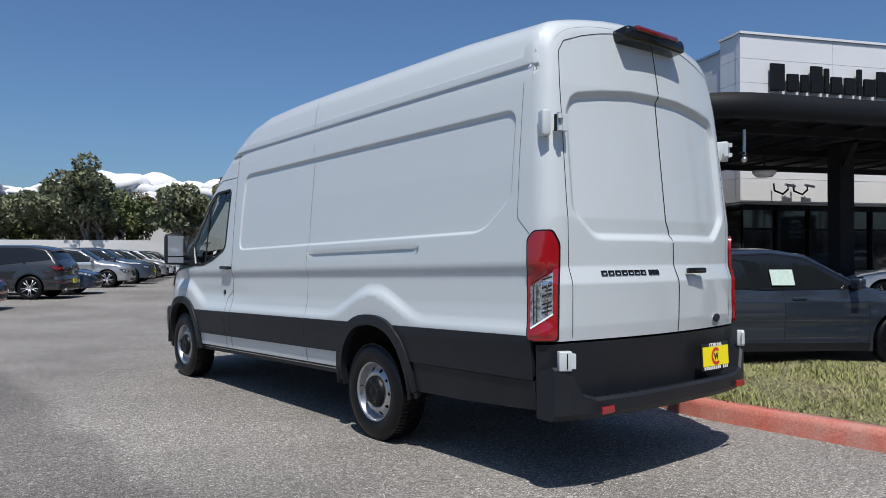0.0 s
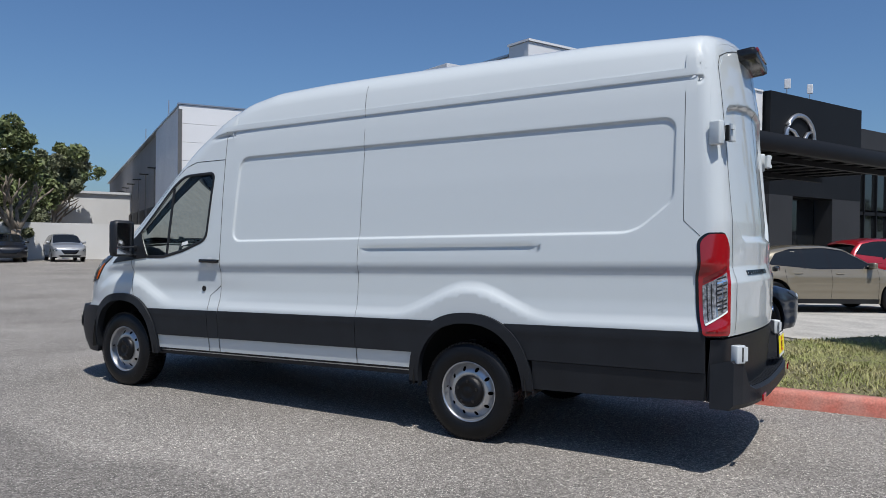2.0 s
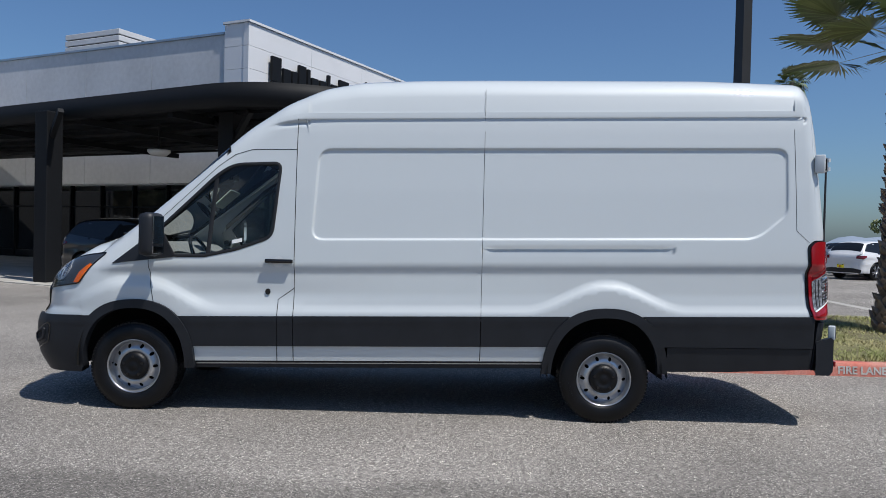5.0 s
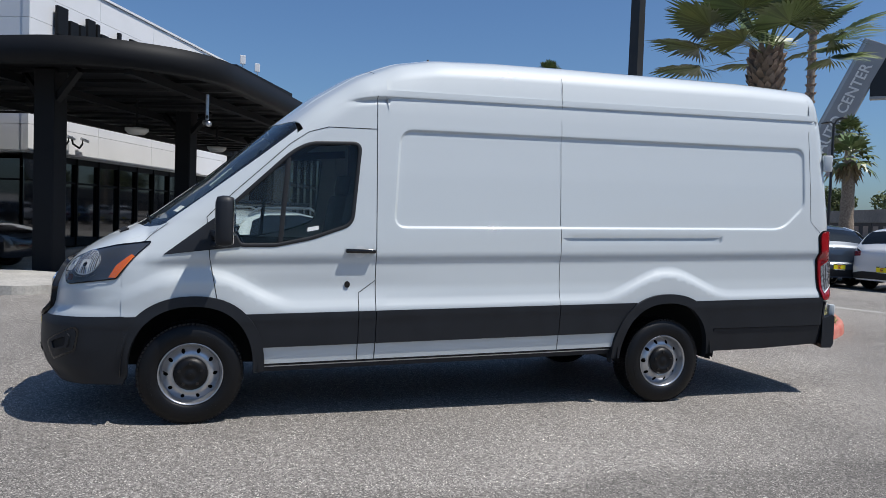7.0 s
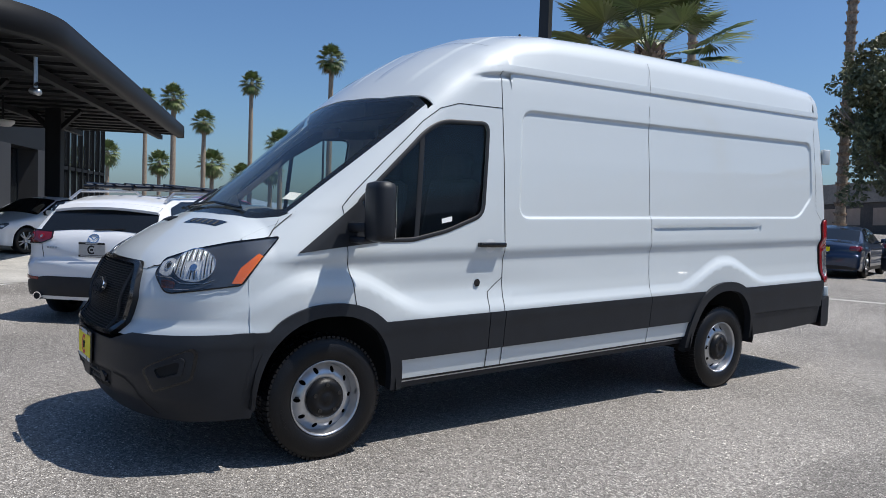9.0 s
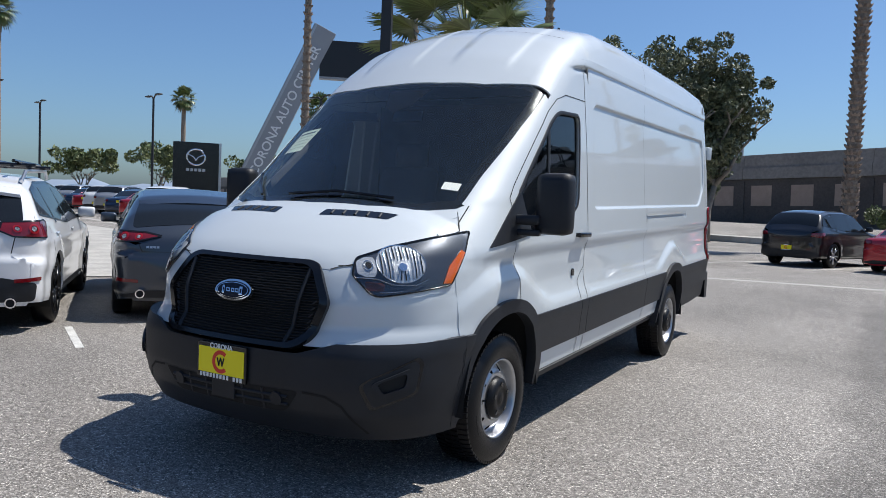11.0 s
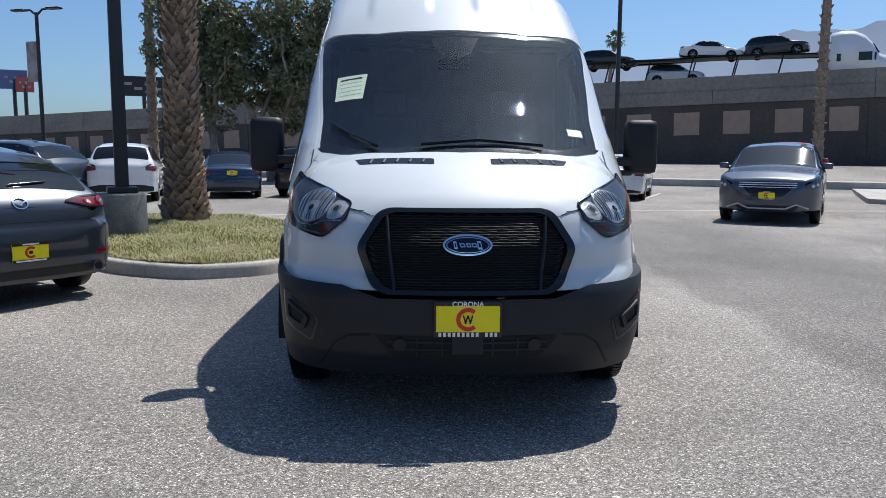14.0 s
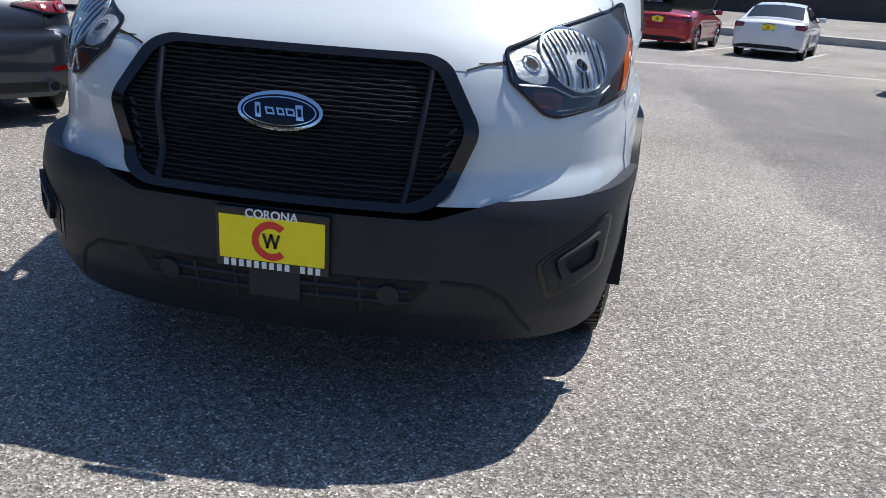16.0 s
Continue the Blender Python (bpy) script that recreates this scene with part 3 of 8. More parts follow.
# fender, A pillar and roof rail before the door
fend = [(3.395, CLAD)] + [(3.49, 0.80), (3.585, 0.845), (3.64, 1.14), (3.665, 1.43), (3.60, 1.50), (3.11, 1.955), (2.98, 2.045), (2.84, 2.085), (2.482, 2.085), (2.482, 2.378), (2.25, 2.378)][:10] + [(2.64, 2.345), (2.85, 2.20), (3.12, 1.99), (3.55, 1.665), (3.90, 1.405), (4.0, 1.335), (4.2, 1.26), (4.2, CLAD)]
fend = fend + [(4.10, CLAD)] + [(q[0], max(q[1], CLAD)) for q in arch(3.75, 0.445, 0.51, 14) if q[1] > CLAD]
VAN.panel("fender", "left", fend, WHITE, van, (), 0.035, mirror=True, line=0.025, marks=MARKS)
VAN.panel("side_panel", "left", [(0.983, 2.378), (0.983, CLAD), (2.60, CLAD), (2.60, 0.885), (2.474, 0.975), (2.482, 2.378)], WHITE, van, (), 0.03, mirror=True, line=0.02, marks=MARKS)
quarter = [(-1.64, 2.378), (-1.64, CLAD), (-0.43, CLAD)] + [(q[0], max(q[1], CLAD)) for q in reversed(arch(0.0, 0.45, 0.52, 16, base=BR + 0.012)) if q[1] > CLAD - 0.02] + [(0.43, CLAD), (0.983, CLAD), (0.983, 2.378)]
VAN.panel("quarter_panel", "left", quarter, WHITE, van, (), 0.03, mirror=True, line=0.02, marks=MARKS)

# roof, forehead and hood, bounded by the flanks
def top_outline(y0, y1, n):
    ys = np.linspace(y0, y1, n)
    zs = np.interp(ys, [q[0] for q in ROOFLINE], [q[1] for q in ROOFLINE])
    p, _ = VAN.points("left", np.c_[ys, zs])
    xs = -p[:, 0]
    return ys, xs


ys, xs = top_outline(-1.60, 3.02, 60)
xs = xs + 0.004
roof_front = [(-0.76, 3.07), (-0.5, 3.155), (-0.2, 3.19), (0.2, 3.19), (0.5, 3.155), (0.76, 3.07)]
rear_edge = [(0.70, -1.62), (0.3, -1.665), (-0.3, -1.665), (-0.70, -1.62)]
roof_out = [(x, y) for y, x in zip(ys, xs)] + roof_front[::-1] + [(-x, y) for y, x in zip(ys[::-1], xs[::-1])] + rear_edge[::-1]
VAN.panel("roof", "top", roof_out, WHITE, van, (), 0.045, line=0.03, label="white raised roof with shallow lengthwise ribs")
ys2, xs2 = top_outline(3.06, 3.93, 24)
cowl = [(0.80, 3.965), (0.62, 4.085), (0.35, 4.155), (0.0, 4.18), (-0.35, 4.155), (-0.62, 4.085), (-0.80, 3.965)]
screen_out = np.array(roof_front[::-1] + [(-(x - 0.022), y) for y, x in zip(ys2, xs2)] + cowl[::-1] + [((x - 0.022), y) for y, x in zip(ys2[::-1], xs2[::-1])])
inner = screen_out.mean(0) + (screen_out - screen_out.mean(0)) * (0.935, 0.90)
VAN.panel("windscreen", "top", screen_out, SCREEN, van, (), 0.06, deep=0.004, edge=0, label="clear laminated windscreen").visible_shadow = False
VAN.panel("windscreen_frit", "top", screen_out, GLOSSB, van, [inner], 0.05, deep=0.007, edge=0, label="black printed band round the windscreen")
# the pillar skin between flank and screen
pil = [(x + 0.03, y) for y, x in zip(ys2, xs2)] + [((x - 0.024), y) for y, x in zip(ys2[::-1], xs2[::-1])]
VAN.panel("pillar", "top", pil, WHITE, van, (), 0.02, mirror=True, edge=0, deep=0.001)
VAN.panel("screen_shade", "top", [(-0.16, 3.24), (0.16, 3.24), (0.10, 3.38), (0.0, 3.44), (-0.10, 3.38)], GLOSSB, van, (), 0.04, deep=0.009, edge=0, label="black sensor patch behind the glass")
ys3, xs3 = top_outline(3.90, 4.20, 10)
hood_front = [(-0.86, 4.30), (-0.74, 4.42), (-0.58, 4.545), (-0.47, 4.60), (-0.25, 4.635), (0, 4.645), (0.25, 4.635), (0.47, 4.60), (0.58, 4.545), (0.74, 4.42), (0.86, 4.30)]
hood_out = [(x + 0.012, y) for y, x in zip(ys3, xs3)] + hood_front[::-1] + [(-x - 0.012, y) for y, x in zip(ys3[::-1], xs3[::-1])] + [(-0.78, 3.975), (-0.6, 4.09), (-0.35, 4.16), (0, 4.185), (0.35, 4.16), (0.6, 4.09), (0.78, 3.975)]
VAN.panel("hood", "top", hood_out, WHITE, van, (), 0.04, label="white hood with two black vents", line=0.025)
# nose skin between hood and bumper
nz = np.linspace(CLAD - 0.02, 1.262, 12)
p, _ = VAN.points("left", np.c_[np.full(12, 4.16), nz])
nose_out = [(-x, z) for x, z in zip(p[:, 0], nz)]
nose_top = [(0.86, 1.245), (0.74, 1.215), (0.60, 1.16), (0.47, 1.125), (0.2, 1.115), (-0.2, 1.115), (-0.47, 1.125), (-0.60, 1.16), (-0.74, 1.215), (-0.86, 1.245)]
nose_out = nose_out + nose_top + [(-x, z) for x, z in nose_out[::-1]]
VAN.panel("nose_panel", "front", nose_out, WHITE, van, (), 0.04, label="white front panel round the grille", line=0.03, deep=0.0012)
# rear doors
SEAM = 0.03
r_z = np.linspace(0.725, 2.30, 26)
p, _ = VAN.points("left", np.c_[np.full(26, -1.60), r_z])
rear_x = -p[:, 0]
r_edge = list(zip(rear_x - 0.004, r_z))
ra = [(0.66, 2.50), (0.45, 2.575), (0.2, 2.61), (SEAM, 2.62)]
right_door = r_edge + ra + [(SEAM, 1.42), (SEAM + 0.03, 1.36), (SEAM + 0.035, 1.15), (SEAM + 0.055, 1.0), (SEAM + 0.055, 0.725)]
left_door = [(-x, z) for x, z in r_edge] + [(-0.66, 2.50), (-0.45, 2.575), (-0.2, 2.61), (SEAM, 2.62), (SEAM, 1.42), (SEAM + 0.03, 1.36), (SEAM + 0.035, 1.15), (SEAM + 0.055, 1.0), (SEAM + 0.055, 0.725)]
VAN.panel("rear_door", "rear", right_door, WHITE, van, (), 0.02, label="white right rear door", line=0.025, marks=tail_marks())
VAN.panel("rear_door", "rear", left_door, WHITE, van, (), 0.02, label="white left rear door", line=0.025, marks=tail_marks())
header = [(0.66, 2.50), (0.45, 2.575), (0.2, 2.61), (-0.2, 2.61), (-0.45, 2.575), (-0.66, 2.50), (-rear_x[-1], 2.30), (-rear_x[-1] - 0.0, 2.34), (-0.70, 2.60), (-0.4, 2.685), (0.4, 2.685), (0.70, 2.60), (rear_x[-1], 2.34), (rear_x[-1], 2.30)]
VAN.panel("rear_header", "rear", header, WHITE, van, (), 0.03, line=0.03, deep=0.0008)
# pressed caps over the rear roof corners
for s in (-1, 1):
    D_ = np.array((-0.6 * s, 0.6, -0.53))
    o_ = np.array((0.82 * s, -1.62, 2.40)) - D_ * 3.0
    VAN.panel("roof_corner", (tuple(o_), (0.707, 0.707 * s, 0.0), (-0.375 * s, 0.375, 0.848), tuple(D_)), oval(0, 0, 0.17, 0.24, 24), WHITE, van, (), 0.03, deep=0.0016, edge=0)
# shut lines
for pts, closed in (([(2.482, 2.085), (2.474, 0.975), (2.60, 0.885), (2.60, 0.395)], False), ([(2.482, 2.085), (2.84, 2.085), (2.98, 2.045), (3.11, 1.955), (3.60, 1.50), (3.665, 1.43), (3.64, 1.14), (3.585, 0.85)], False),
                    ([(0.983, 2.56), (0.983, 0.40)], False), ([(2.482, 2.33), (2.482, 2.085)], False), ([(2.474, 0.975), (2.470, 0.42)], False),
                    ([(-1.46, 2.31), (-1.475, 1.43), (-1.575, 1.335)], False), ([(3.92, 1.385), (4.03, 1.30), (4.07, 1.255)], False)):
    VAN.line("shut_line", "left", pts, DARK, van, 0.003 if pts[0][0] < 1.0 or pts[0][0] > 3.9 else 0.005, mirror=True)
VAN.line("shut_line", "rear", [(SEAM, 2.62), (SEAM, 1.42), (SEAM + 0.03, 1.36), (SEAM + 0.035, 1.15), (SEAM + 0.055, 1.0), (SEAM + 0.055, 0.715)], DARK, van, 0.010)
VAN.line("shut_line", "rear", [(0.82, 0.74), (0.83, 1.5), (0.812, 2.2), (0.79, 2.40), (0.745, 2.465), (0.60, 2.515), (0.45, 2.55), (0.2, 2.59), (-0.2, 2.59), (-0.45, 2.55), (-0.60, 2.515), (-0.745, 2.465), (-0.79, 2.40), (-0.812, 2.2), (-0.83, 1.5), (-0.82, 0.74)], DARK, van, 0.0045)
VAN.line("shut_line", "top", [(-0.80, 3.985), (-0.86, 4.06), (-0.84, 4.30), (-0.74, 4.42), (-0.58, 4.545), (-0.47, 4.60)], DARK, van, 0.0035, mirror=True)
VAN.line("shut_line", "front", [(-0.61, 1.100), (-0.50, 1.097)], DARK, van, 0.0035, deep=-0.0022, mirror=True)
VAN.line("roof_joint", "top", [(-0.74, 2.482), (-0.4, 2.482), (0.4, 2.482), (0.74, 2.482)], DARK, van, 0.003)
VAN.line("roof_joint", "top", [(-0.76, 0.983), (0.76, 0.983)], DARK, van, 0.002)

# black lower cladding, white sill strip, skirt
for y0, y1 in ((0.44, 0.980), (0.986, 2.467), (2.473, 2.597), (2.603, 3.33)):
    rear_end = [(0.45, 0.515), (0.41, 0.60), (0.36, 0.69), (0.29, CLAD + 0.004)] if y0 == 0.44 else [(y0, 0.515), (y0, CLAD + 0.004)]
    front_end = [(3.43, CLAD + 0.004), (3.36, 0.64), (3.30, 0.515)] if y1 == 3.33 else [(y1, CLAD + 0.004), (y1, 0.515)]
    VAN.panel("cladding_strip", "left", rear_end + front_end, BLACKP, van, (), 0.05, deep=-0.012, edge=0.02, mirror=True, label="black textured plastic side cladding")
    VAN.panel("sill_strip", "left", [(y0, 0.395), (y0, 0.515), (y1, 0.515), (y1, 0.395)], WHITE, van, (), 0.05, deep=0.004, edge=0.02, mirror=True)
VAN.panel("skirt", "left", [(0.46, 0.335), (0.46, 0.395), (3.30, 0.395), (3.30, 0.335)], BLACKP, van, (), 0.05, deep=0.025, edge=0.06, mirror=True, label="black sill skirt")
VAN.line("skirt_lip", "left", [(0.46, 0.372), (3.30, 0.372)], STEEL, van, 0.008, deep=0.0225, mirror=True)


def ring(c, wi, hi, wo, ho, base, foot):
    o = arch(c, wo, ho, 34, base=base)
    i = arch(c, wi, hi, 34, base=base)
    return [(c + wo, foot)] + o + [(c - wo, foot), (c - wi, foot)] + i[::-1] + [(c + wi, foot)]


VAN.panel("arch_moulding", "left", ring(3.75, 0.415, 0.475, 0.492, 0.545, 0.345, 0.34), BLACKP, van, (), 0.03, deep=-0.026, edge=0.06, mirror=True, label="black wheel arch moulding", line=0.025)
VAN.panel("arch_moulding", "left", ring(0.0, 0.42, 0.485, 0.495, 0.56, BR + 0.01, 0.30), BLACKP, van, (), 0.03, deep=-0.026, edge=0.06, mirror=True, label="black wheel arch moulding", line=0.025)
# rear bumper flank and rear fascia
VAN.panel("bumper_flank", "left", [(-1.62, CLAD + 0.004), (-0.29, CLAD + 0.004), (-0.36, 0.69), (-0.42, 0.60), (-0.46, 0.515), (-1.62, 0.505)], BLACKP, van, (), 0.05, deep=-0.010, edge=0.03, mirror=True, label="black bumper side above the seam")
VAN.panel("bumper_flank", "left", [(-1.62, 0.50), (-0.49, 0.51), (-0.49, 0.315), (-1.0, 0.315), (-1.62, 0.335)], BLACKP, van, (), 0.05, deep=0.0, edge=0.03, mirror=True, label="black bumper side below the seam")
p, _ = VAN.points("left", np.c_[np.full(8, -1.56), np.linspace(0.33, 0.71, 8)], -0.01)
rb = list(zip(-p[:, 0], np.linspace(0.33, 0.71, 8)))
rb = [(x - 0.012, z) for x, z in rb]
VAN.panel("rear_fascia", "rear", rb + [(-x, z) for x, z in rb[::-1]], BLACKP, van, (), 0.04, deep=-0.004, edge=0.03, label="black rear door base and bumper backing")
bm = bmesh.new()
prof = [(-0.06, 0.0), (-0.06, 0.075), (0.055, 0.105), (0.075, 0.09), (0.075, 0.03), (0.05, 0.0)]
rows = []
for k in range(25):
    x = -0.99 + 1.98 * k / 24
    yb = -1.855 + 0.12 * (abs(x) / 0.99) ** 4 + 0.03 * x * x
    drop = 0.18 * sstep(0.80, 0.90, np.array([abs(x)]))[0]
    rows.append([bm.verts.new((x, yb - a, rz(yb, 0.295 + b * 1.12 + (drop if b > 0.05 else 0)))) for a, b in prof])
for a, b in zip(rows, rows[1:]):
    for i in range(len(prof)):
        bm.faces.new((a[i], b[i], b[(i + 1) % len(prof)], a[(i + 1) % len(prof)]))
bm.faces.new(rows[0][::-1])
bm.faces.new(rows[-1])
bmesh.ops.recalc_face_normals(bm, faces=bm.faces)
bumper = part("rear_bumper", bm, BLACKP, van, "black plastic rear bumper with a ribbed step")
for k in range(30):
    x = -0.74 + 1.48 * k / 29
    yb = -1.855 + 0.12 * (abs(x) / 0.99) ** 4 + 0.03 * x * x
    part("step_rib", box_bm((x, yb - 0.01, rz(yb, 0.398)), (0.012, 0.10, 0.012), pose(0, 0, 0, -17, 0, 25)), BLACKP, bumper)
for s in (-1, 1):
    part("reflector", box_bm((0.70 * s, -1.915, rz(-1.9, 0.345)), (0.105, 0.012, 0.042), None, 0.004), RED, bumper, "red rectangular reflector")
# tail lamps thrown on from behind and beside
for s in (-1, 1):
    w = np.array((0.80 * s, -0.60, 0))
    view = ((s * 3.3, -3.6, 0.0), (0.60 * s, 0.80, 0), (0, 0, 1), (-0.80 * s, 0.60, 0))
    c0 = float(np.dot((s * 0.955, -1.66, 0) - np.array(view[0]), view[1]))
    lo = [(-0.085, 0.735), (-0.09, 1.27), (-0.055, 1.345), (0.05, 1.345), (0.088, 1.30), (0.085, 0.735)]
    out = rounded([(c0 + a, b) for a, b in lo], 0.025)
    lamp = VAN.panel("tail_lamp", view, out, RED, van, (), 0.025, deep=-0.018, edge=0.03, label="tall red tail lamp with a clear middle")
    VAN.panel("lamp_base", view, rounded([(c0 + a * 1.1, 1.04 + (b - 1.04) * 1.03) for a, b in lo], 0.025), GLOSSB, lamp, (), 0.03, deep=-0.004, edge=0.01)
    VAN.panel("clear_lens", view, [(c0 - 0.062, 1.115), (c0 - 0.062, 0.885), (c0 + 0.070, 0.80), (c0 + 0.070, 1.035)], CLEARL, lamp, (), 0.02, deep=-0.021, edge=0, label="clear faceted lens")
    VAN.panel("deep_lens", view, [(c0 - 0.062, 0.872), (c0 - 0.062, 0.76), (c0 + 0.066, 0.76), (c0 + 0.066, 0.79)], RED, lamp, (), 0.03, deep=-0.021, edge=0)
    VAN.panel("deep_lens", view, [(c0 - 0.062, 1.125), (c0 - 0.062, 1.155), (c0 + 0.066, 1.08), (c0 + 0.066, 1.05)], REDDEEP, lamp, (), 0.03, deep=-0.021, edge=0)
    for k in range(9):
        z = 0.905 + 0.023 * k
        VAN.line("lens_bar", view, [(c0 - 0.055, z), (c0 + 0.002, z - 0.018)], CHROME if k % 2 else DARK, lamp, 0.009, deep=-0.022)
    for dx in (-0.03, 0.004, 0.03, 0.05):
        VAN.line("lens_rib", view, [(c0 + dx, 1.09 - 0.5 * (dx + 0.06)), (c0 + dx, 0.89 - 0.6 * (dx + 0.06))], DARK if dx > 0.02 else CHROME, lamp, 0.005, deep=-0.0225)
    VAN.line("lens_edge", view, [(c0 - 0.062, 0.882), (c0 + 0.068, 0.80)], WHITEP, lamp, 0.010, deep=-0.023)
    # hinges and catches
    hg = part("hinge", box_bm((0.935 * s, -1.655, rz(-1.69, 1.955)), (0.05, 0.075, 0.145), pose(0, 0, 0, 0, 0, 25 * s), 0.010), WHITE, van, "white door hinge", True)
    part("hinge_arm", box_bm((0.868 * s, -1.725, rz(-1.69, 1.955)), (0.07, 0.03, 0.10), pose(0, 0, 0, 0, 0, 25 * s), 0.006), WHITE, hg)
    part("hinge_pin", tube_bm([(0.893 * s, -1.726, rz(-1.69, 1.90)), (0.893 * s, -1.726, rz(-1.69, 2.01))], 0.011, 8), STEEL, hg)
    part("hinge_gap", box_bm((0.898 * s, -1.712, rz(-1.69, 1.955)), (0.018, 0.026, 0.095), pose(0, 0, 0, 0, 0, 25 * s), 0.004), DARK, hg)
    for dz in (-0.035, 0.035):
        part("hinge_knuckle", tube_bm([(0.893 * s, -1.738, rz(-1.69, 1.955 + dz - 0.014)), (0.893 * s, -1.738, rz(-1.69, 1.955 + dz + 0.014))], 0.016, 10), WHITE, hg)
    lh = part("hinge", box_bm((0.925 * s, -1.795, rz(-1.77, 0.625)), (0.075, 0.05, 0.11), pose(0, 0, 0, 0, 0, 30 * s), 0.008), WHITE, van, "white lower door hinge", True)
    part("hinge_arm", box_bm((0.895 * s, -1.83, rz(-1.77, 0.625)), (0.03, 0.02, 0.085), pose(0, 0, 0, 0, 0, 30 * s), 0.004), WHITE, lh)
    for dx in (-0.02, 0.006):
        part("hinge_gap", box_bm((s * (0.925 + dx), -1.823 + 0.5 * abs(dx), rz(-1.77, 0.625)), (0.006, 0.012, 0.085), pose(0, 0, 0, 0, 0, 30 * s)), DARK, lh)
# high brake lamp
bl = part("brake_lamp", box_bm((-0.04, -1.715, rz(-1.7, 2.555)), (0.60, 0.15, 0.085), pose(0, 0, 0, -8, 0, 0), 0.03), GLOSSB, van, "black roof-edge brake lamp housing", True)
part("lens", box_bm((-0.04, -1.758, rz(-1.7, 2.588)), (0.44, 0.075, 0.035), pose(0, 0, 0, -16, 0, 0), 0.012), REDDEEP, bl, "red brake light lens", True)
# rear handle, bars in place of the model script, oval badge
hd = part("rear_handle", box_bm((0.255, -1.868, rz(-1.84, 1.108)), (0.19, 0.035, 0.036), None, 0.012), GLOSSB, van, "black rear door handle in a scooped recess", True)
VAN.panel("handle_recess", "rear", rounded([(0.18, 1.10), (0.22, 1.02), (0.29, 1.02), (0.33, 1.10), (0.28, 1.15), (0.23, 1.15)], 0.02), material("recess_paint", (0.66, 0.68, 0.68), 0.5, coat=0.9), hd, (), 0.02, deep=-0.0015, edge=0.0)
for k in range(7):
    VAN.panel("script_bar", "rear", [(-0.605 + k * 0.054, 1.088), (-0.605 + k * 0.054, 1.118), (-0.561 + k * 0.054, 1.118), (-0.561 + k * 0.054, 1.088)], GLOSSB, van, [[(-0.593 + k * 0.054, 1.095), (-0.593 + k * 0.054, 1.108), (-0.567 + k * 0.054, 1.108), (-0.567 + k * 0.054, 1.095)]], 0.02, deep=-0.006, edge=0.006)
for k in range(3):
    VAN.panel("script_bar", "rear", [(-0.208 + k * 0.034, 1.088), (-0.208 + k * 0.034, 1.118), (-0.181 + k * 0.034, 1.118), (-0.181 + k * 0.034, 1.088)], GLOSSB, van, (), 0.02, deep=-0.006, edge=0.006)


bd = VAN.panel("oval_badge", "rear", oval(0.585, 0.785, 0.058, 0.030), CHROME, van, (), 0.02, deep=-0.008, edge=0.008, label="small chrome oval badge")
VAN.panel("badge_field", "rear", oval(0.585, 0.785, 0.050, 0.024), BLUEB, bd, (), 0.02, deep=-0.0095, edge=0)


def plate(parent, m, framed=True):
    """A yellow dealer plate in a black frame, facing -y of m, with its lettering."""
    root = part("plate_frame", box_bm((0, 0, 0), (0.325, 0.014, 0.175), None, 0.006), GLOSSB, parent, "black frame with a yellow dealer plate")
    root.matrix_local = m
    pl = part("plate", box_bm((0, -0.0085, 0.002), (0.300, 0.003, 0.125)), YELLOW, root, "plain yellow plate")
    text_mesh("town_lettering", "CORONA", 0.034, pose(0, -0.0095, 0.072, 90), WHITEP, root, 0.001, bold=0.0007)
    for k in range(13):
        if k != 9:
            part("frame_bar", box_bm((-0.132 + k * 0.022, -0.0085, -0.073), (0.013, 0.003, 0.020)), WHITEP, root)
    bm2 = bmesh.new()
    pr, pi = [], []
    for k in range(25):
        a = math.radians(48 + 264 * k / 24)
        pr.append(bm2.verts.new((0.056 * math.cos(a), -0.0115, 0.056 * math.sin(a))))
        pi.append(bm2.verts.new((0.036 * math.cos(a), -0.0115, 0.036 * math.sin(a))))
    for k in range(24):
        bm2.faces.new((pr[k], pr[k + 1], pi[k + 1], pi[k]))
    part("red_ring", bm2, PLATERED, root, "red open ring mark")
    bm3 = bmesh.new()
    for x, r in ((-0.016, -18), (-0.006, 18), (0.006, -18), (0.016, 18)):
        add_box(bm3, (x, -0.0118, 0), (0.007, 0.002, 0.042), pose(0, 0, 0, 0, r, 0))
    part("black_zigzag", bm3, BLACKI, root)
    return root


plate(van, pose(0.44, -1.884, rz(-1.88, 0.545), -3, 0, 0))
plate(van, pose(0, 4.812, rz(4.81, 0.610), 0, 0, 180))

# front bumper
bz = np.linspace(0.30, CLAD + 0.01, 9)
p, _ = BUMPER.points("left", np.c_[np.full(9, 4.18), bz], -0.012)
fb = list(zip(-p[:, 0], bz))
front_bumper = BUMPER.panel("front_bumper", "front", fb + [(0.60, 0.755), (0.42, 0.70), (-0.42, 0.70), (-0.60, 0.755)] + [(-x, z) for x, z in fb[::-1]], BLACKP, van, (), 0.04, deep=-0.012, edge=0.10, label="black textured plastic front bumper", line=0.03)
BUMPER.panel("bumper_corner", "left", [(4.19, 0.30), (4.19, CLAD + 0.006), (4.06, CLAD + 0.006), (4.10, 0.745), (4.20, 0.60), (4.16, 0.36)], BLACKP, van, (), 0.03, deep=-0.012, edge=0.03, mirror=True)
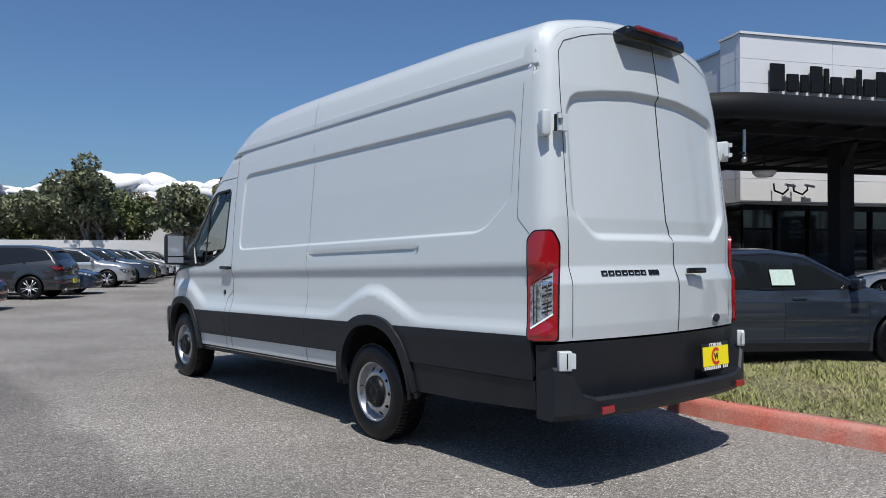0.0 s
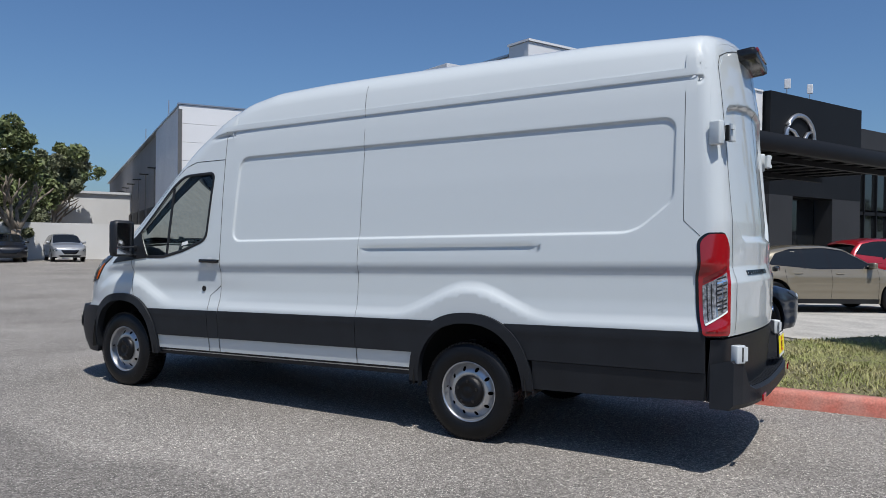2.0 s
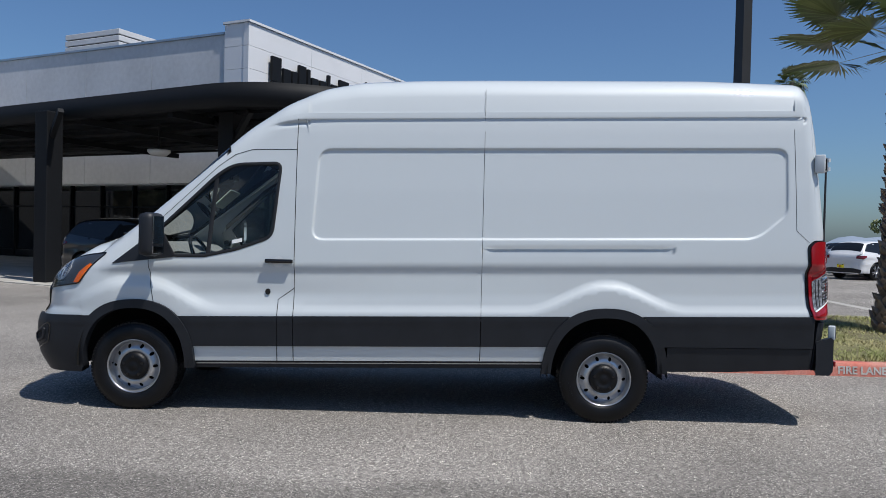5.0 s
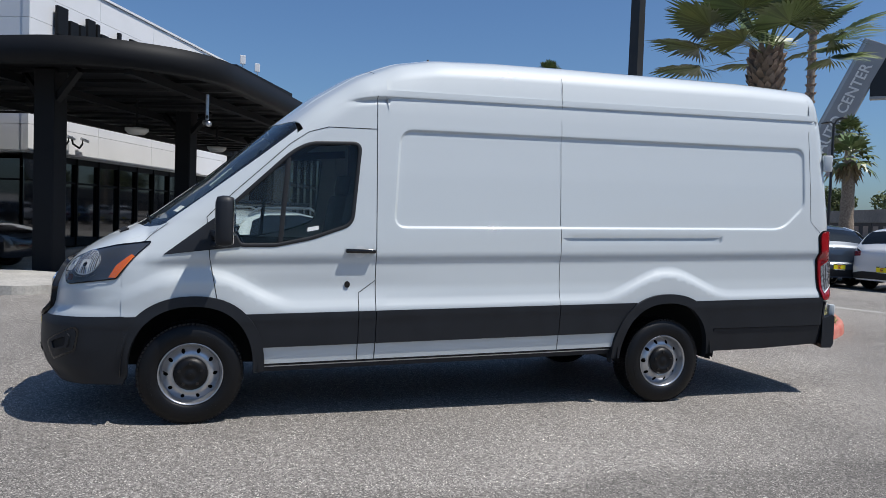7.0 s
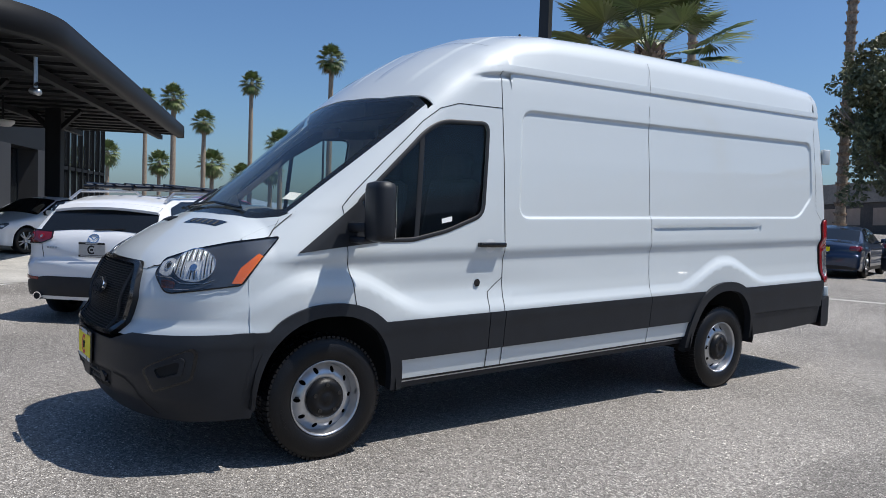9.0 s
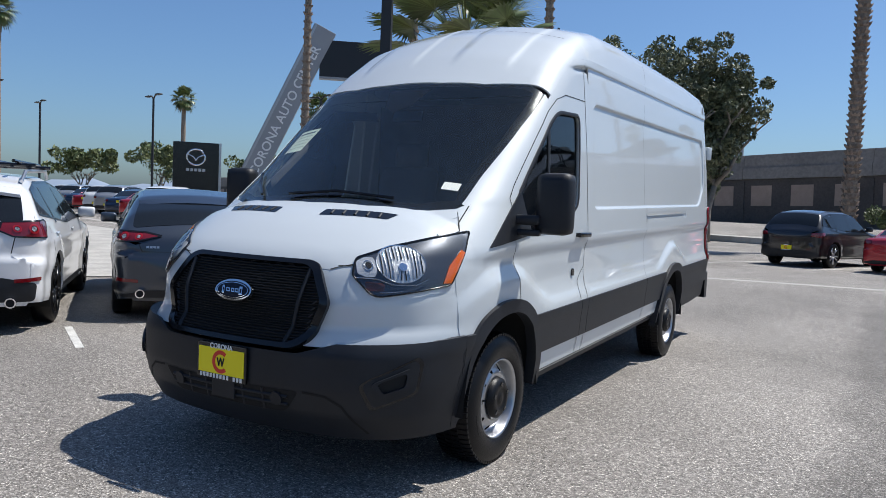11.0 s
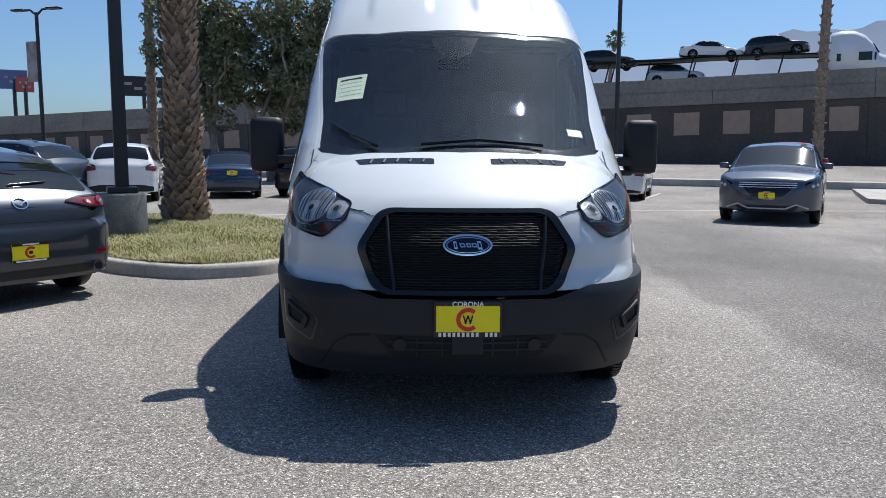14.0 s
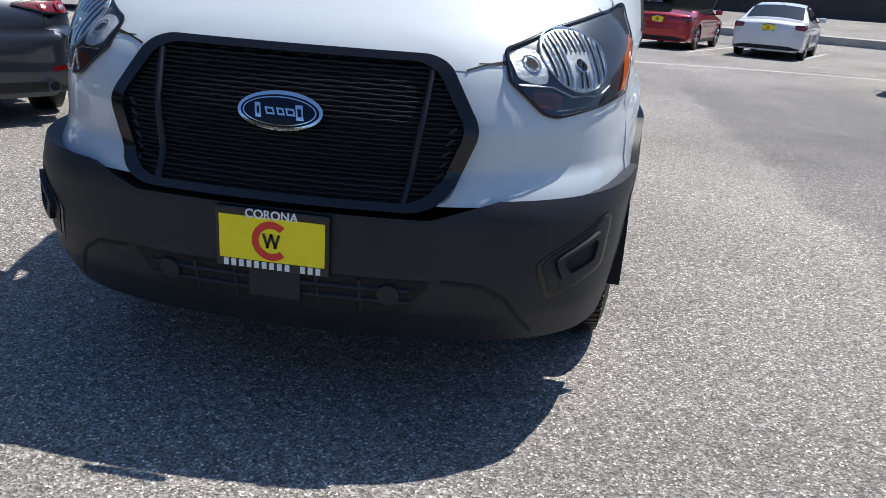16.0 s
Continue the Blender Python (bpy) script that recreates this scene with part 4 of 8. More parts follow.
BUMPER.panel("bumper_corner", "left", [(4.20, 0.30), (4.20, CLAD + 0.006), (4.02, CLAD + 0.006)] + [q for q in arch(3.75, 0.48, 0.53, 20) if q[0] > 4.02][::-1] + [(4.215, 0.30)], BLACKP, van, (), 0.03, deep=-0.0105, edge=0.03, mirror=True)
BUMPER.line("bumper_crease", "front", [(-0.72, 0.335), (-0.64, 0.47), (-0.57, 0.515), (-0.46, 0.525)], DARK, front_bumper, 0.012, deep=-0.0135, mirror=True)
opening = rounded([(-0.44, 0.525), (-0.36, 0.415), (0.36, 0.415), (0.44, 0.525)], [0.02, 0.04, 0.04, 0.02])
BUMPER.panel("lower_intake", "front", opening, DARK, front_bumper, (), 0.05, deep=-0.0135, edge=0, label="dark lower air intake")
for z in (0.455, 0.492):
    BUMPER.line("intake_bar", "front", [(-0.38, z), (0.38, z)], BLACKP, front_bumper, 0.016, deep=-0.014, height=0.008)
for x in (-0.24, -0.12, 0.12, 0.24):
    BUMPER.line("intake_post", "front", [(x, 0.42), (x, 0.52)], BLACKP, front_bumper, 0.012, deep=-0.014, height=0.006)
for s in (-1, 1):
    BUMPER.panel("tow_cap", "front", oval(0.322 * s, 0.478, 0.032, 0.032, 20), BLACKP, front_bumper, (), 0.02, deep=-0.026, edge=0.012, label="round tow eye cap")
part("sensor_block", box_bm((0, 4.79, rz(4.79, 0.485)), (0.15, 0.03, 0.10), None, 0.006), BLACKP, front_bumper)
for s in (-1, 1):
    view = ((s * 3.0, 7.0, 0.0), (0.80 * s, -0.60, 0), (0, 0, 1), (-0.60 * s, -0.80, 0))
    c0 = float(np.dot((s * 0.83, 4.50, 0) - np.array(view[0]), view[1]))
    fo = rounded([(c0 - 0.205, 0.575), (c0 - 0.16, 0.605), (c0 + 0.075, 0.70), (c0 + 0.10, 0.67), (c0 + 0.075, 0.53), (c0 - 0.145, 0.455)], 0.025)
    fog = BUMPER.panel("fog_recess", view, fo, GLOSSB, front_bumper, [], 0.03, deep=-0.0135, edge=0, label="blanked fog lamp recess")
    mid = fo.mean(0)
    BUMPER.panel("fog_blank", view, mid + (fo - mid) * 0.88, BLACKP, fog, (), 0.03, deep=-0.015, edge=0)
    BUMPER.panel("fog_pocket", view, mid + (fo - mid) * (0.62, 0.55), BLACKP, fog, [mid + (fo - mid) * (0.45, 0.36)], 0.03, deep=-0.027, edge=0.012)
    BUMPER.panel("fog_pit", view, mid + (fo - mid) * (0.45, 0.36), DARK, fog, (), 0.03, deep=-0.0165, edge=0)
# grille
G = [(-0.535, 0.935), (-0.435, 1.095), (-0.38, 1.118), (0.38, 1.118), (0.435, 1.095), (0.535, 0.935), (0.47, 0.765), (0.40, 0.722), (-0.40, 0.722), (-0.47, 0.765)]
GO = rounded(G, 0.04)
gm = GO.mean(0)
GI = gm + (GO - gm) * (0.925, 0.895)
grille = VAN.panel("grille", "front", GO, GLOSSB, van, [GI], 0.03, deep=-0.032, edge=0.05, label="black hexagonal grille frame", line=0.03)
VAN.panel("grille_backing", "front", gm + (GO - gm) * 0.97, DARK, grille, (), 0.05, deep=-0.004, edge=0)
for r in range(30):
    z = 0.737 + r * 0.0122
    w = np.interp(z, [0.70, 0.745, 0.935, 1.085, 1.11], [0.37, 0.43, 0.49, 0.40, 0.35])
    pts = [(-w + 2 * w * k / 40, z + (0.0009 if (k // 2 + r) % 2 else -0.0009)) for k in range(41)]
    VAN.line("grille_bar", "front", pts, GRILLE, grille, 0.0060, deep=-0.014, height=0.006, step=0.05)
for s in (-1, 1):
    VAN.line("grille_post", "front", [(0.385 * s, 1.075), (0.375 * s, 0.95), (0.345 * s, 0.725)], BLACKP, grille, 0.018, deep=-0.018, height=0.012)
for s in (-1, 1):
    for k in range(7):
        VAN.line("grille_post", "front", [((0.41 + 0.006 * k) * s, 0.74 + 0.03 * k), ((0.41 + 0.006 * k + 0.02) * s, 0.757 + 0.03 * k)], BLACKP, grille, 0.01, deep=-0.016, height=0.008)
badge = VAN.panel("oval_badge", "front", oval(0, 0.953, 0.118, 0.050, 40), CHROME, grille, (), 0.02, deep=-0.050, edge=0.02, label="blue oval badge with a chrome rim")
VAN.panel("badge_field", "front", oval(0, 0.953, 0.108, 0.041, 40), BLUEB, badge, (), 0.02, deep=-0.0525, edge=0)
VAN.panel("badge_ring", "front", oval(0, 0.953, 0.102, 0.0365, 40), CHROME, badge, [oval(0, 0.953, 0.0985, 0.0335, 40)], 0.02, deep=-0.0535, edge=0)
for k, (dx, w, h) in enumerate(((-0.060, 0.010, 0.038), (-0.035, 0.012, 0.018), (-0.008, 0.010, 0.018), (0.022, 0.012, 0.018), (0.055, 0.008, 0.036))):
    VAN.panel("badge_stroke", "front", [(dx - w, 0.953 - h / 2), (dx - w + 0.008, 0.953 + h / 2), (dx + w + 0.008, 0.953 + h / 2), (dx + w, 0.953 - h / 2)], CHROME, badge, [[(dx - w + 0.006, 0.953 - h / 4), (dx - w + 0.011, 0.953 + h / 4), (dx + w + 0.001, 0.953 + h / 4), (dx + w - 0.003, 0.953 - h / 4)]], 0.01, deep=-0.0545, edge=0)
# head lamps, thrown on from before and beside
for s in (-1, 1):
    view = ((s * 3.6, 6.6, 0.0), (0.60 * s, -0.80, 0), (0, 0, 1), (-0.80 * s, -0.60, 0))
    U, O = np.array(view[1]), np.array(view[0])

    def at(x, y, z):
        return (float(np.dot((s * x, y, 0) - O, U)), z)
    hl = rounded([at(0.605, 4.56, 1.135), at(0.59, 4.59, 1.06), at(0.665, 4.555, 0.975), at(0.70, 4.53, 0.965), at(0.925, 4.235, 1.01), at(0.925, 4.04, 1.262), at(0.84, 4.27, 1.232), at(0.72, 4.44, 1.19)], 0.02)
    lampf = VAN.panel("headlamp", view, hl, HOUSING, van, (), 0.03, deep=-0.004, edge=0.006, label="headlamp with clear cover, silver reflector and amber corner")
    VAN.line("lamp_rim", view, hl, GLOSSB, lampf, 0.008, deep=-0.007, closed=True, height=0.003)
    bowl = oval(0.030, 1.112, 0.116, 0.084, 30)
    VAN.panel("reflector", view, bowl, LENS, lampf, (), 0.02, deep=-0.009, edge=0.004, label="silver reflector bowl")
    VAN.line("reflector_rim", view, bowl, CHROME, lampf, 0.004, deep=-0.0105, closed=True, height=0.002)
    for k in range(13):
        a = -0.096 + 0.016 * k
        hz = 0.076 * math.sqrt(1 - (a / 0.116) ** 2)
        top, foot = (hz, -hz) if abs(a) > 0.04 else (hz, 0.022)
        VAN.line("reflector_rib", view, [(0.030 + a, 1.112 + foot), (0.030 + a * 0.96, 1.112 + top)], CHROME if k % 2 else DARK, lampf, 0.0055, deep=-0.0105, height=0.003)
    for a in (-0.030, -0.012, 0.012, 0.030):
        VAN.line("reflector_rib", view, [(0.030 + a, 1.040), (0.030 + a * 0.7, 1.082)], CHROME if abs(a) > 0.02 else DARK, lampf, 0.006, deep=-0.0105, height=0.003)
    VAN.panel("bulb", view, oval(0.030, 1.102, 0.020, 0.017, 14), CHROME, lampf, (), 0.02, deep=-0.014, edge=0.004)
    in_bowl = [(-0.170, 1.120), (-0.176, 1.068), (-0.135, 1.052), (-0.098, 1.056), (-0.086, 1.100), (-0.094, 1.142), (-0.130, 1.140)]
    VAN.panel("reflector", view, rounded(in_bowl, 0.012), LENS, lampf, (), 0.02, deep=-0.009, edge=0.004)
    VAN.panel("bulb", view, oval(-0.122, 1.106, 0.013, 0.013, 12), DARK, lampf, (), 0.02, deep=-0.012, edge=0)
    VAN.line("reflector_rim", view, oval(-0.122, 1.106, 0.020, 0.019, 16), CHROME, lampf, 0.004, deep=-0.0115, closed=True, height=0.002)
    VAN.line("bezel", view, [(-0.180, 1.050), (-0.090, 1.046), (-0.030, 1.020), (0.090, 1.018), (0.150, 1.040)], CHROME, lampf, 0.005, deep=-0.0115, height=0.003)
    VAN.panel("turn_lens", view, rounded([(-0.150, 1.034), (-0.142, 0.992), (-0.062, 0.990), (-0.060, 1.026)], 0.015), material("smoked_amber", (0.16, 0.05, 0.03), 0.2, coat=0.5), lampf, (), 0.02, deep=-0.008, edge=0)
    VAN.line("lens_teeth", view, [(-0.085, 0.984), (0.020, 0.990)], CHROME, lampf, 0.004, deep=-0.0115, height=0.002)
    VAN.panel("amber_corner", view, [at(0.90, 4.28, 1.018), at(0.92, 4.235, 1.018), at(0.928, 4.12, 1.16), at(0.922, 4.145, 1.175), at(0.905, 4.235, 1.10)], AMBER, lampf, (), 0.02, deep=-0.010, edge=0.004, label="amber side marker")
    cov = VAN.panel("lamp_cover", view, hl.mean(0) + (hl - hl.mean(0)) * 0.97, COVER, lampf, (), 0.04, deep=-0.016, edge=0, label="clear plastic cover")
    cov.visible_shadow = False
# hood vents
for s in (-1, 1):
    vo = rounded([(0.15 * s, 4.248), (0.575 * s, 4.188), (0.545 * s, 4.252), (0.15 * s, 4.312)], 0.012)
    vent = VAN.panel("hood_vent", "top", vo, GLOSSB, van, (), 0.03, deep=-0.0015, edge=0, label="black hood vent with slats")
    for k in range(5):
        a = 0.20 + 0.07 * k
        VAN.line("vent_slat", "top", [(a * s, 4.252 - 0.12 * (a - 0.15)), ((a + 0.012) * s, 4.292 - 0.12 * (a - 0.15))], BLACKP, vent, 0.014, deep=-0.002, height=0.004)
# side windows with seals, mirror triangle, handles, locks
for s in (1,):
    VAN.panel("side_window", "left", WIN, GLASS, van, (), 0.05, deep=0.012, edge=0, mirror=True, label="tinted front door window")
    for ob in van.children:
        if ob.name.startswith("side_window"):
            ob.visible_shadow = False
    VAN.line("window_seal", "left", WIN, SEAL, van, 0.026, deep=-0.003, closed=True, mirror=True, height=0.003)
    VAN.line("window_divider", "left", [(3.17, 1.245), (3.12, 1.86)], SEAL, van, 0.035, deep=0.008, mirror=True, height=0.004)
    VAN.panel("mirror_base", "left", [(3.44, 1.225), (3.94, 1.175), (3.555, 1.47)], BLACKP, van, (), 0.04, deep=-0.008, edge=0.012, mirror=True, label="black triangular mirror base")
    VAN.panel("handle_scoop", "left", oval(2.60, 1.185, 0.045, 0.045, 20), material("scoop_paint", (0.66, 0.68, 0.68), 0.5, coat=0.9), van, (), 0.02, deep=-0.0012, edge=0, mirror=True)
    VAN.panel("key_lock", "left", oval(2.684, 0.948, 0.020, 0.024, 16), GLOSSB, van, (), 0.01, deep=-0.010, edge=0.01, mirror=True, label="round door lock")
for s in (-1, 1):
    xh = 0.99
    part("door_handle", box_bm((s * (xh + 0.014), 2.595, rz(2.6, 1.192)), (0.026, 0.22, 0.032), None, 0.011), GLOSSB, van, "black door handle", True)
    for yy in (2.50, 2.69):
        part("handle_post", box_bm((s * (xh - 0.008), yy, rz(2.6, 1.192)), (0.05, 0.03, 0.028), None, 0.008), GLOSSB, van)
    # mirror: shell, glass, arm
    mm = pose(s * 1.165, 3.55, rz(3.55, 1.405), 0, 0, s * 6)
    mir = part("door_mirror", box_bm((0, 0, 0), (0.205, 0.12, 0.335), None, 0.045), BLACKP, van, "black plastic door mirror", True)
    mir.matrix_local = mm
    part("mirror_glass", box_bm((0, -0.061, 0.035), (0.165, 0.004, 0.215), None, 0.0015), CHROME, mir, "mirror glass")
    part("mirror_glass", box_bm((0, -0.061, -0.115), (0.165, 0.004, 0.06), None, 0.0015), CHROME, mir, "small wide-angle mirror")
    part("mirror_arm", box_bm((s * 1.02, 3.60, rz(3.6, 1.315)), (0.16, 0.07, 0.055), pose(0, 0, 0, 0, 0, -12 * s), 0.018), BLACKP, van, "", True)
    part("mirror_arm", box_bm((s * 1.02, 3.60, rz(3.6, 1.245)), (0.16, 0.06, 0.035), pose(0, 0, 0, 0, 0, -12 * s), 0.012), BLACKP, van, "", True)
# wipers, aerial, stickers
for arm in ([(0.74, 3.80), (0.62, 3.94), (0.46, 4.09)], [(0.22, 4.125), (-0.10, 4.10), (-0.46, 4.075)]):
    a, _ = VAN.points("top", arm, -0.014)
    part("wiper", tube_bm(raked(a), 0.009, 6), GLOSSB, van, "black wiper arm")
bm = bmesh.new()
add_tube(bm, [(-0.50, 2.02, rz(2.0, 2.60)), (-0.50, 2.03, rz(2.0, 2.655)), (-0.50, 1.99, rz(2.0, 2.70))], [0.035, 0.022, 0.010], 10)
part("roof_aerial", bm, GLOSSB, van, "short black roof aerial", True)
st = VAN.panel("price_sheet", "top", [(0.55, 3.46), (0.74, 3.42), (0.74, 3.60), (0.57, 3.64)], material("window_sheet", (0.62, 0.72, 0.62), 0.6, second=(0.74, 0.80, 0.70), scale=20), van, (), 0.05, deep=0.010, edge=0, label="pale green paper sheet inside the windscreen")
for k in range(5):
    VAN.line("print_bar", "top", [(0.58, 3.48 + 0.03 * k), (0.72, 3.455 + 0.03 * k)], BLUEB if k == 0 else material("print_grey", (0.35, 0.42, 0.36), 0.7), st, 0.012 if k == 0 else 0.006, deep=0.0095)
vin = VAN.panel("vin_label", "top", [(-0.64, 3.895), (-0.73, 3.865), (-0.725, 3.815), (-0.635, 3.845)], WHITEP, van, (), 0.05, deep=0.008, edge=0, label="small white paper label on the windscreen")
VAN.panel("window_label", "left", [(2.90, 1.345), (2.90, 1.375), (2.98, 1.36), (2.98, 1.33)], WHITEP, van, (), 0.05, deep=0.010, edge=0)

# wheels
def van_wheel(cx, cy, sx):
    """A steel wheel with round holes, black hub cap and road tyre; outside towards sx."""
    w = tagged(new("wheel"), "silver steel wheel with black hub cap and black tyre")
    w.parent = van
    w.matrix_local = Matrix.Translation((cx, cy, 0.350)) @ Matrix.Diagonal((sx, 1, 1, 1))
    prof = [(-0.11, 0.205), (-0.118, 0.24), (-0.116, 0.30), (-0.10, 0.335), (-0.085, 0.347), (-0.04, 0.351), (0.04, 0.351), (0.085, 0.347), (0.10, 0.335), (0.116, 0.30), (0.12, 0.265), (0.116, 0.235), (0.104, 0.213), (0.09, 0.205)]
    v, f = lathe(prof, 64)
    ty = put("tyre", v, f, RUBBER, w)
    tv, tf = [], []
    for k in range(72):
        for x0, x1, off in ((-0.098, -0.045, 0.0), (0.045, 0.098, 0.0), (-0.038, -0.003, 0.5), (0.003, 0.038, 0.5)):
            a0, a1 = (k + off) * 2 * math.pi / 72, (k + off + 0.72) * 2 * math.pi / 72
            s0 = len(tv)
            for x in (x0, x1):
                r1 = 0.3575 - 0.35 * max(abs(x) - 0.08, 0)
                for a in (a0, a1):
                    tv += [(x, r1 * math.cos(a), r1 * math.sin(a)), (x, 0.338 * math.cos(a), 0.338 * math.sin(a))]
            tf += [(s0, s0 + 2, s0 + 6, s0 + 4), (s0, s0 + 4, s0 + 5, s0 + 1), (s0 + 2, s0 + 3, s0 + 7, s0 + 6), (s0, s0 + 1, s0 + 3, s0 + 2), (s0 + 4, s0 + 6, s0 + 7, s0 + 5)]
    tagged(put("tread", tv, tf, RUBBER, ty, smooth=False), kind="stuff")
    for a0, n in ((0.4, 9), (2.4, 7), (4.2, 8)):
        for k in range(n):
            a = a0 + k * 0.054
            m = Matrix.Rotation(a, 4, "X") @ Matrix.Translation((0.1185, 0, 0.272))
            ob = part("sidewall_bar", box_bm((0, 0, 0), (0.003, 0.011, 0.022)), RUBBER, ty)
            ob.matrix_local = m
    v, f = lathe([(0.085, 0.205), (0.095, 0.212), (0.108, 0.216), (0.110, 0.211), (0.096, 0.203), (0.070, 0.198), (0.055, 0.192), (0.048, 0.190)], 64)
    rim = put("rim", v, f, STEEL, w)
    # disc with ten holes
    hole = [[(0.150 * math.cos(a) + 0.021 * math.cos(b) * math.cos(a) - 0.016 * math.sin(b) * math.sin(a), 0.150 * math.sin(a) + 0.021 * math.cos(b) * math.sin(a) + 0.016 * math.sin(b) * math.cos(a)) for b in np.linspace(0, 2 * math.pi, 13)[:-1]] for a in np.linspace(0, 2 * math.pi, 11)[:-1]]
    hole = [[(sum(q[0] for q in h) / 12 * 0.28 + y * 0.80, sum(q[1] for q in h) / 12 * 0.28 + z * 0.80) for y, z in h] for h in hole]
    v, f = sheet(oval(0, 0, 0.192, 0.192, 48), hole, 0.016, 0.014)
    r = np.hypot(v[:, 0], v[:, 1])
    x = np.interp(r, [0, 0.06, 0.105, 0.125, 0.150, 0.172, 0.192], [0.075, 0.075, 0.078, 0.088, 0.082, 0.062, 0.048])
    a, b, c = (v[f[:, i]] for i in range(3))
    area = (b[:, 0] - a[:, 0]) * (c[:, 1] - a[:, 1]) - (b[:, 1] - a[:, 1]) * (c[:, 0] - a[:, 0])
    f[area < 0] = f[area < 0][:, ::-1]
    put("wheel_disc", np.c_[x, v], f, STEEL, rim)
    v, f = lathe([(-0.02, 0.001), (-0.02, 0.20)], 32)
    put("brake_disc", v, f, DARK, rim)
    v, f = lathe([(0.120, 0.0005), (0.121, 0.022), (0.116, 0.030), (0.116, 0.055), (0.122, 0.062), (0.119, 0.088), (0.104, 0.110), (0.086, 0.114)], 40)
    cap = put("hub_cap", v, f, RUBBER, w, "black plastic hub cap")
    for k in range(5):
        a = 2 * math.pi * k / 5 + 0.3
        nb = bmesh.new()
        add_tube(nb, [(0.105, 0.078 * math.cos(a), 0.078 * math.sin(a)), (0.124, 0.078 * math.cos(a), 0.078 * math.sin(a))], [0.016, 0.013], 6)
        part("nut_cover", nb, GLOSSB, cap)
    part("valve", tube_bm([(0.085, 0.176, 0.02), (0.108, 0.170, 0.02)], 0.006, 6), BLACKI, rim)
    return w


for sx in (-1, 1):
    for cy in (0.0, 3.75):
        van_wheel(sx * 0.868, cy, sx)
# wheel wells, floor and underside
for cy, b in ((0.0, 0.36), (3.75, 0.345)):
    for sx in (-1, 1):
        v, f = [], []
        pts = arch(cy, 0.45, 0.52, 20, base=b)
        for x in (1.0, 0.55):
            v += [(sx * x, y, z) for y, z in pts]
        n = len(pts)
        f = [(i, i + 1, n + i + 1, n + i) for i in range(n - 1)] + [tuple(range(n, 2 * n))]
        put("wheel_well", v, f, DARK, van)
und = bmesh.new()
add_box(und, (0, 1.45, 0.44), (1.08, 6.0, 0.10))
add_box(und, (0, 1.88, 0.50), (1.72, 2.7, 0.14))
add_box(und, (0, -1.15, 0.56), (1.72, 1.15, 0.14))
add_box(und, (0, 4.42, 0.46), (1.30, 0.36, 0.12))
part("underbody", und, DARK, van, "dark underbody and frame")
part("rear_axle", tube_bm([(-0.8, 0, 0.35), (-0.15, 0, 0.35), (0, 0, 0.36), (0.15, 0, 0.35), (0.8, 0, 0.35)], [0.05, 0.05, 0.14, 0.05, 0.05], 10), DARK, van)
part("exhaust_pipe", tube_bm([(0.45, 1.5, 0.40), (0.45, -0.6, 0.42), (0.75, -0.9, 0.40)], 0.04, 8), DARK, van)
# cabin
cab = bmesh.new()
add_box(cab, (0, 2.36, 1.42), (1.68, 0.03, 1.44))
part("bulkhead", cab, CABIN, van, "dark bulkhead behind the seats")
fl = bmesh.new()
add_box(fl, (0, 2.8, 0.72), (1.78, 0.9, 0.04))
part("cab_floor", fl, CABIN, van)
v, f = sheet([(-0.80, 3.93), (-0.6, 4.05), (0, 4.14), (0.6, 4.05), (0.80, 3.93), (0.84, 3.62), (0.3, 3.56), (-0.84, 3.62)], (), 0.08)
zz = 1.33 - 0.10 * sstep(3.75, 3.55, v[:, 1]) + 0.035 * np.exp(-((v[:, 0] + 0.42) / 0.2) ** 2 - ((v[:, 1] - 3.68) / 0.1) ** 2)
put("dashboard", np.c_[v, zz], f, DASH, van, "grey moulded dashboard")
db = bmesh.new()
add_box(db, (0, 3.68, 1.06), (1.70, 0.16, 0.40), pose(0, 0, 0, 12, 0, 0), 0.05)
part("dash_front", db, CABIN, van, "", True)
sw = bmesh.new()
cpts = [Vector((-0.42 + 0.19 * math.cos(a), 0, 0.19 * math.sin(a))) for a in np.linspace(0, 2 * math.pi, 29)]
mt = pose(-0.0, 3.40, 1.22, -28, 0, 0)
add_tube(sw, [mt @ p for p in cpts], 0.016, 8, False)
add_tube(sw, [mt @ Vector((-0.60, 0, 0)), mt @ Vector((-0.24, 0, 0))], 0.02, 6)
add_tube(sw, [mt @ Vector((-0.42, 0, 0)), mt @ Vector((-0.42, 0, -0.18))], 0.02, 6)
add_tube(sw, [mt @ Vector((-0.42, 0.02, 0)), (-0.42, 3.72, 1.02)], 0.035, 8)
part("steering_wheel", sw, BLACKP, van, "black steering wheel", True)
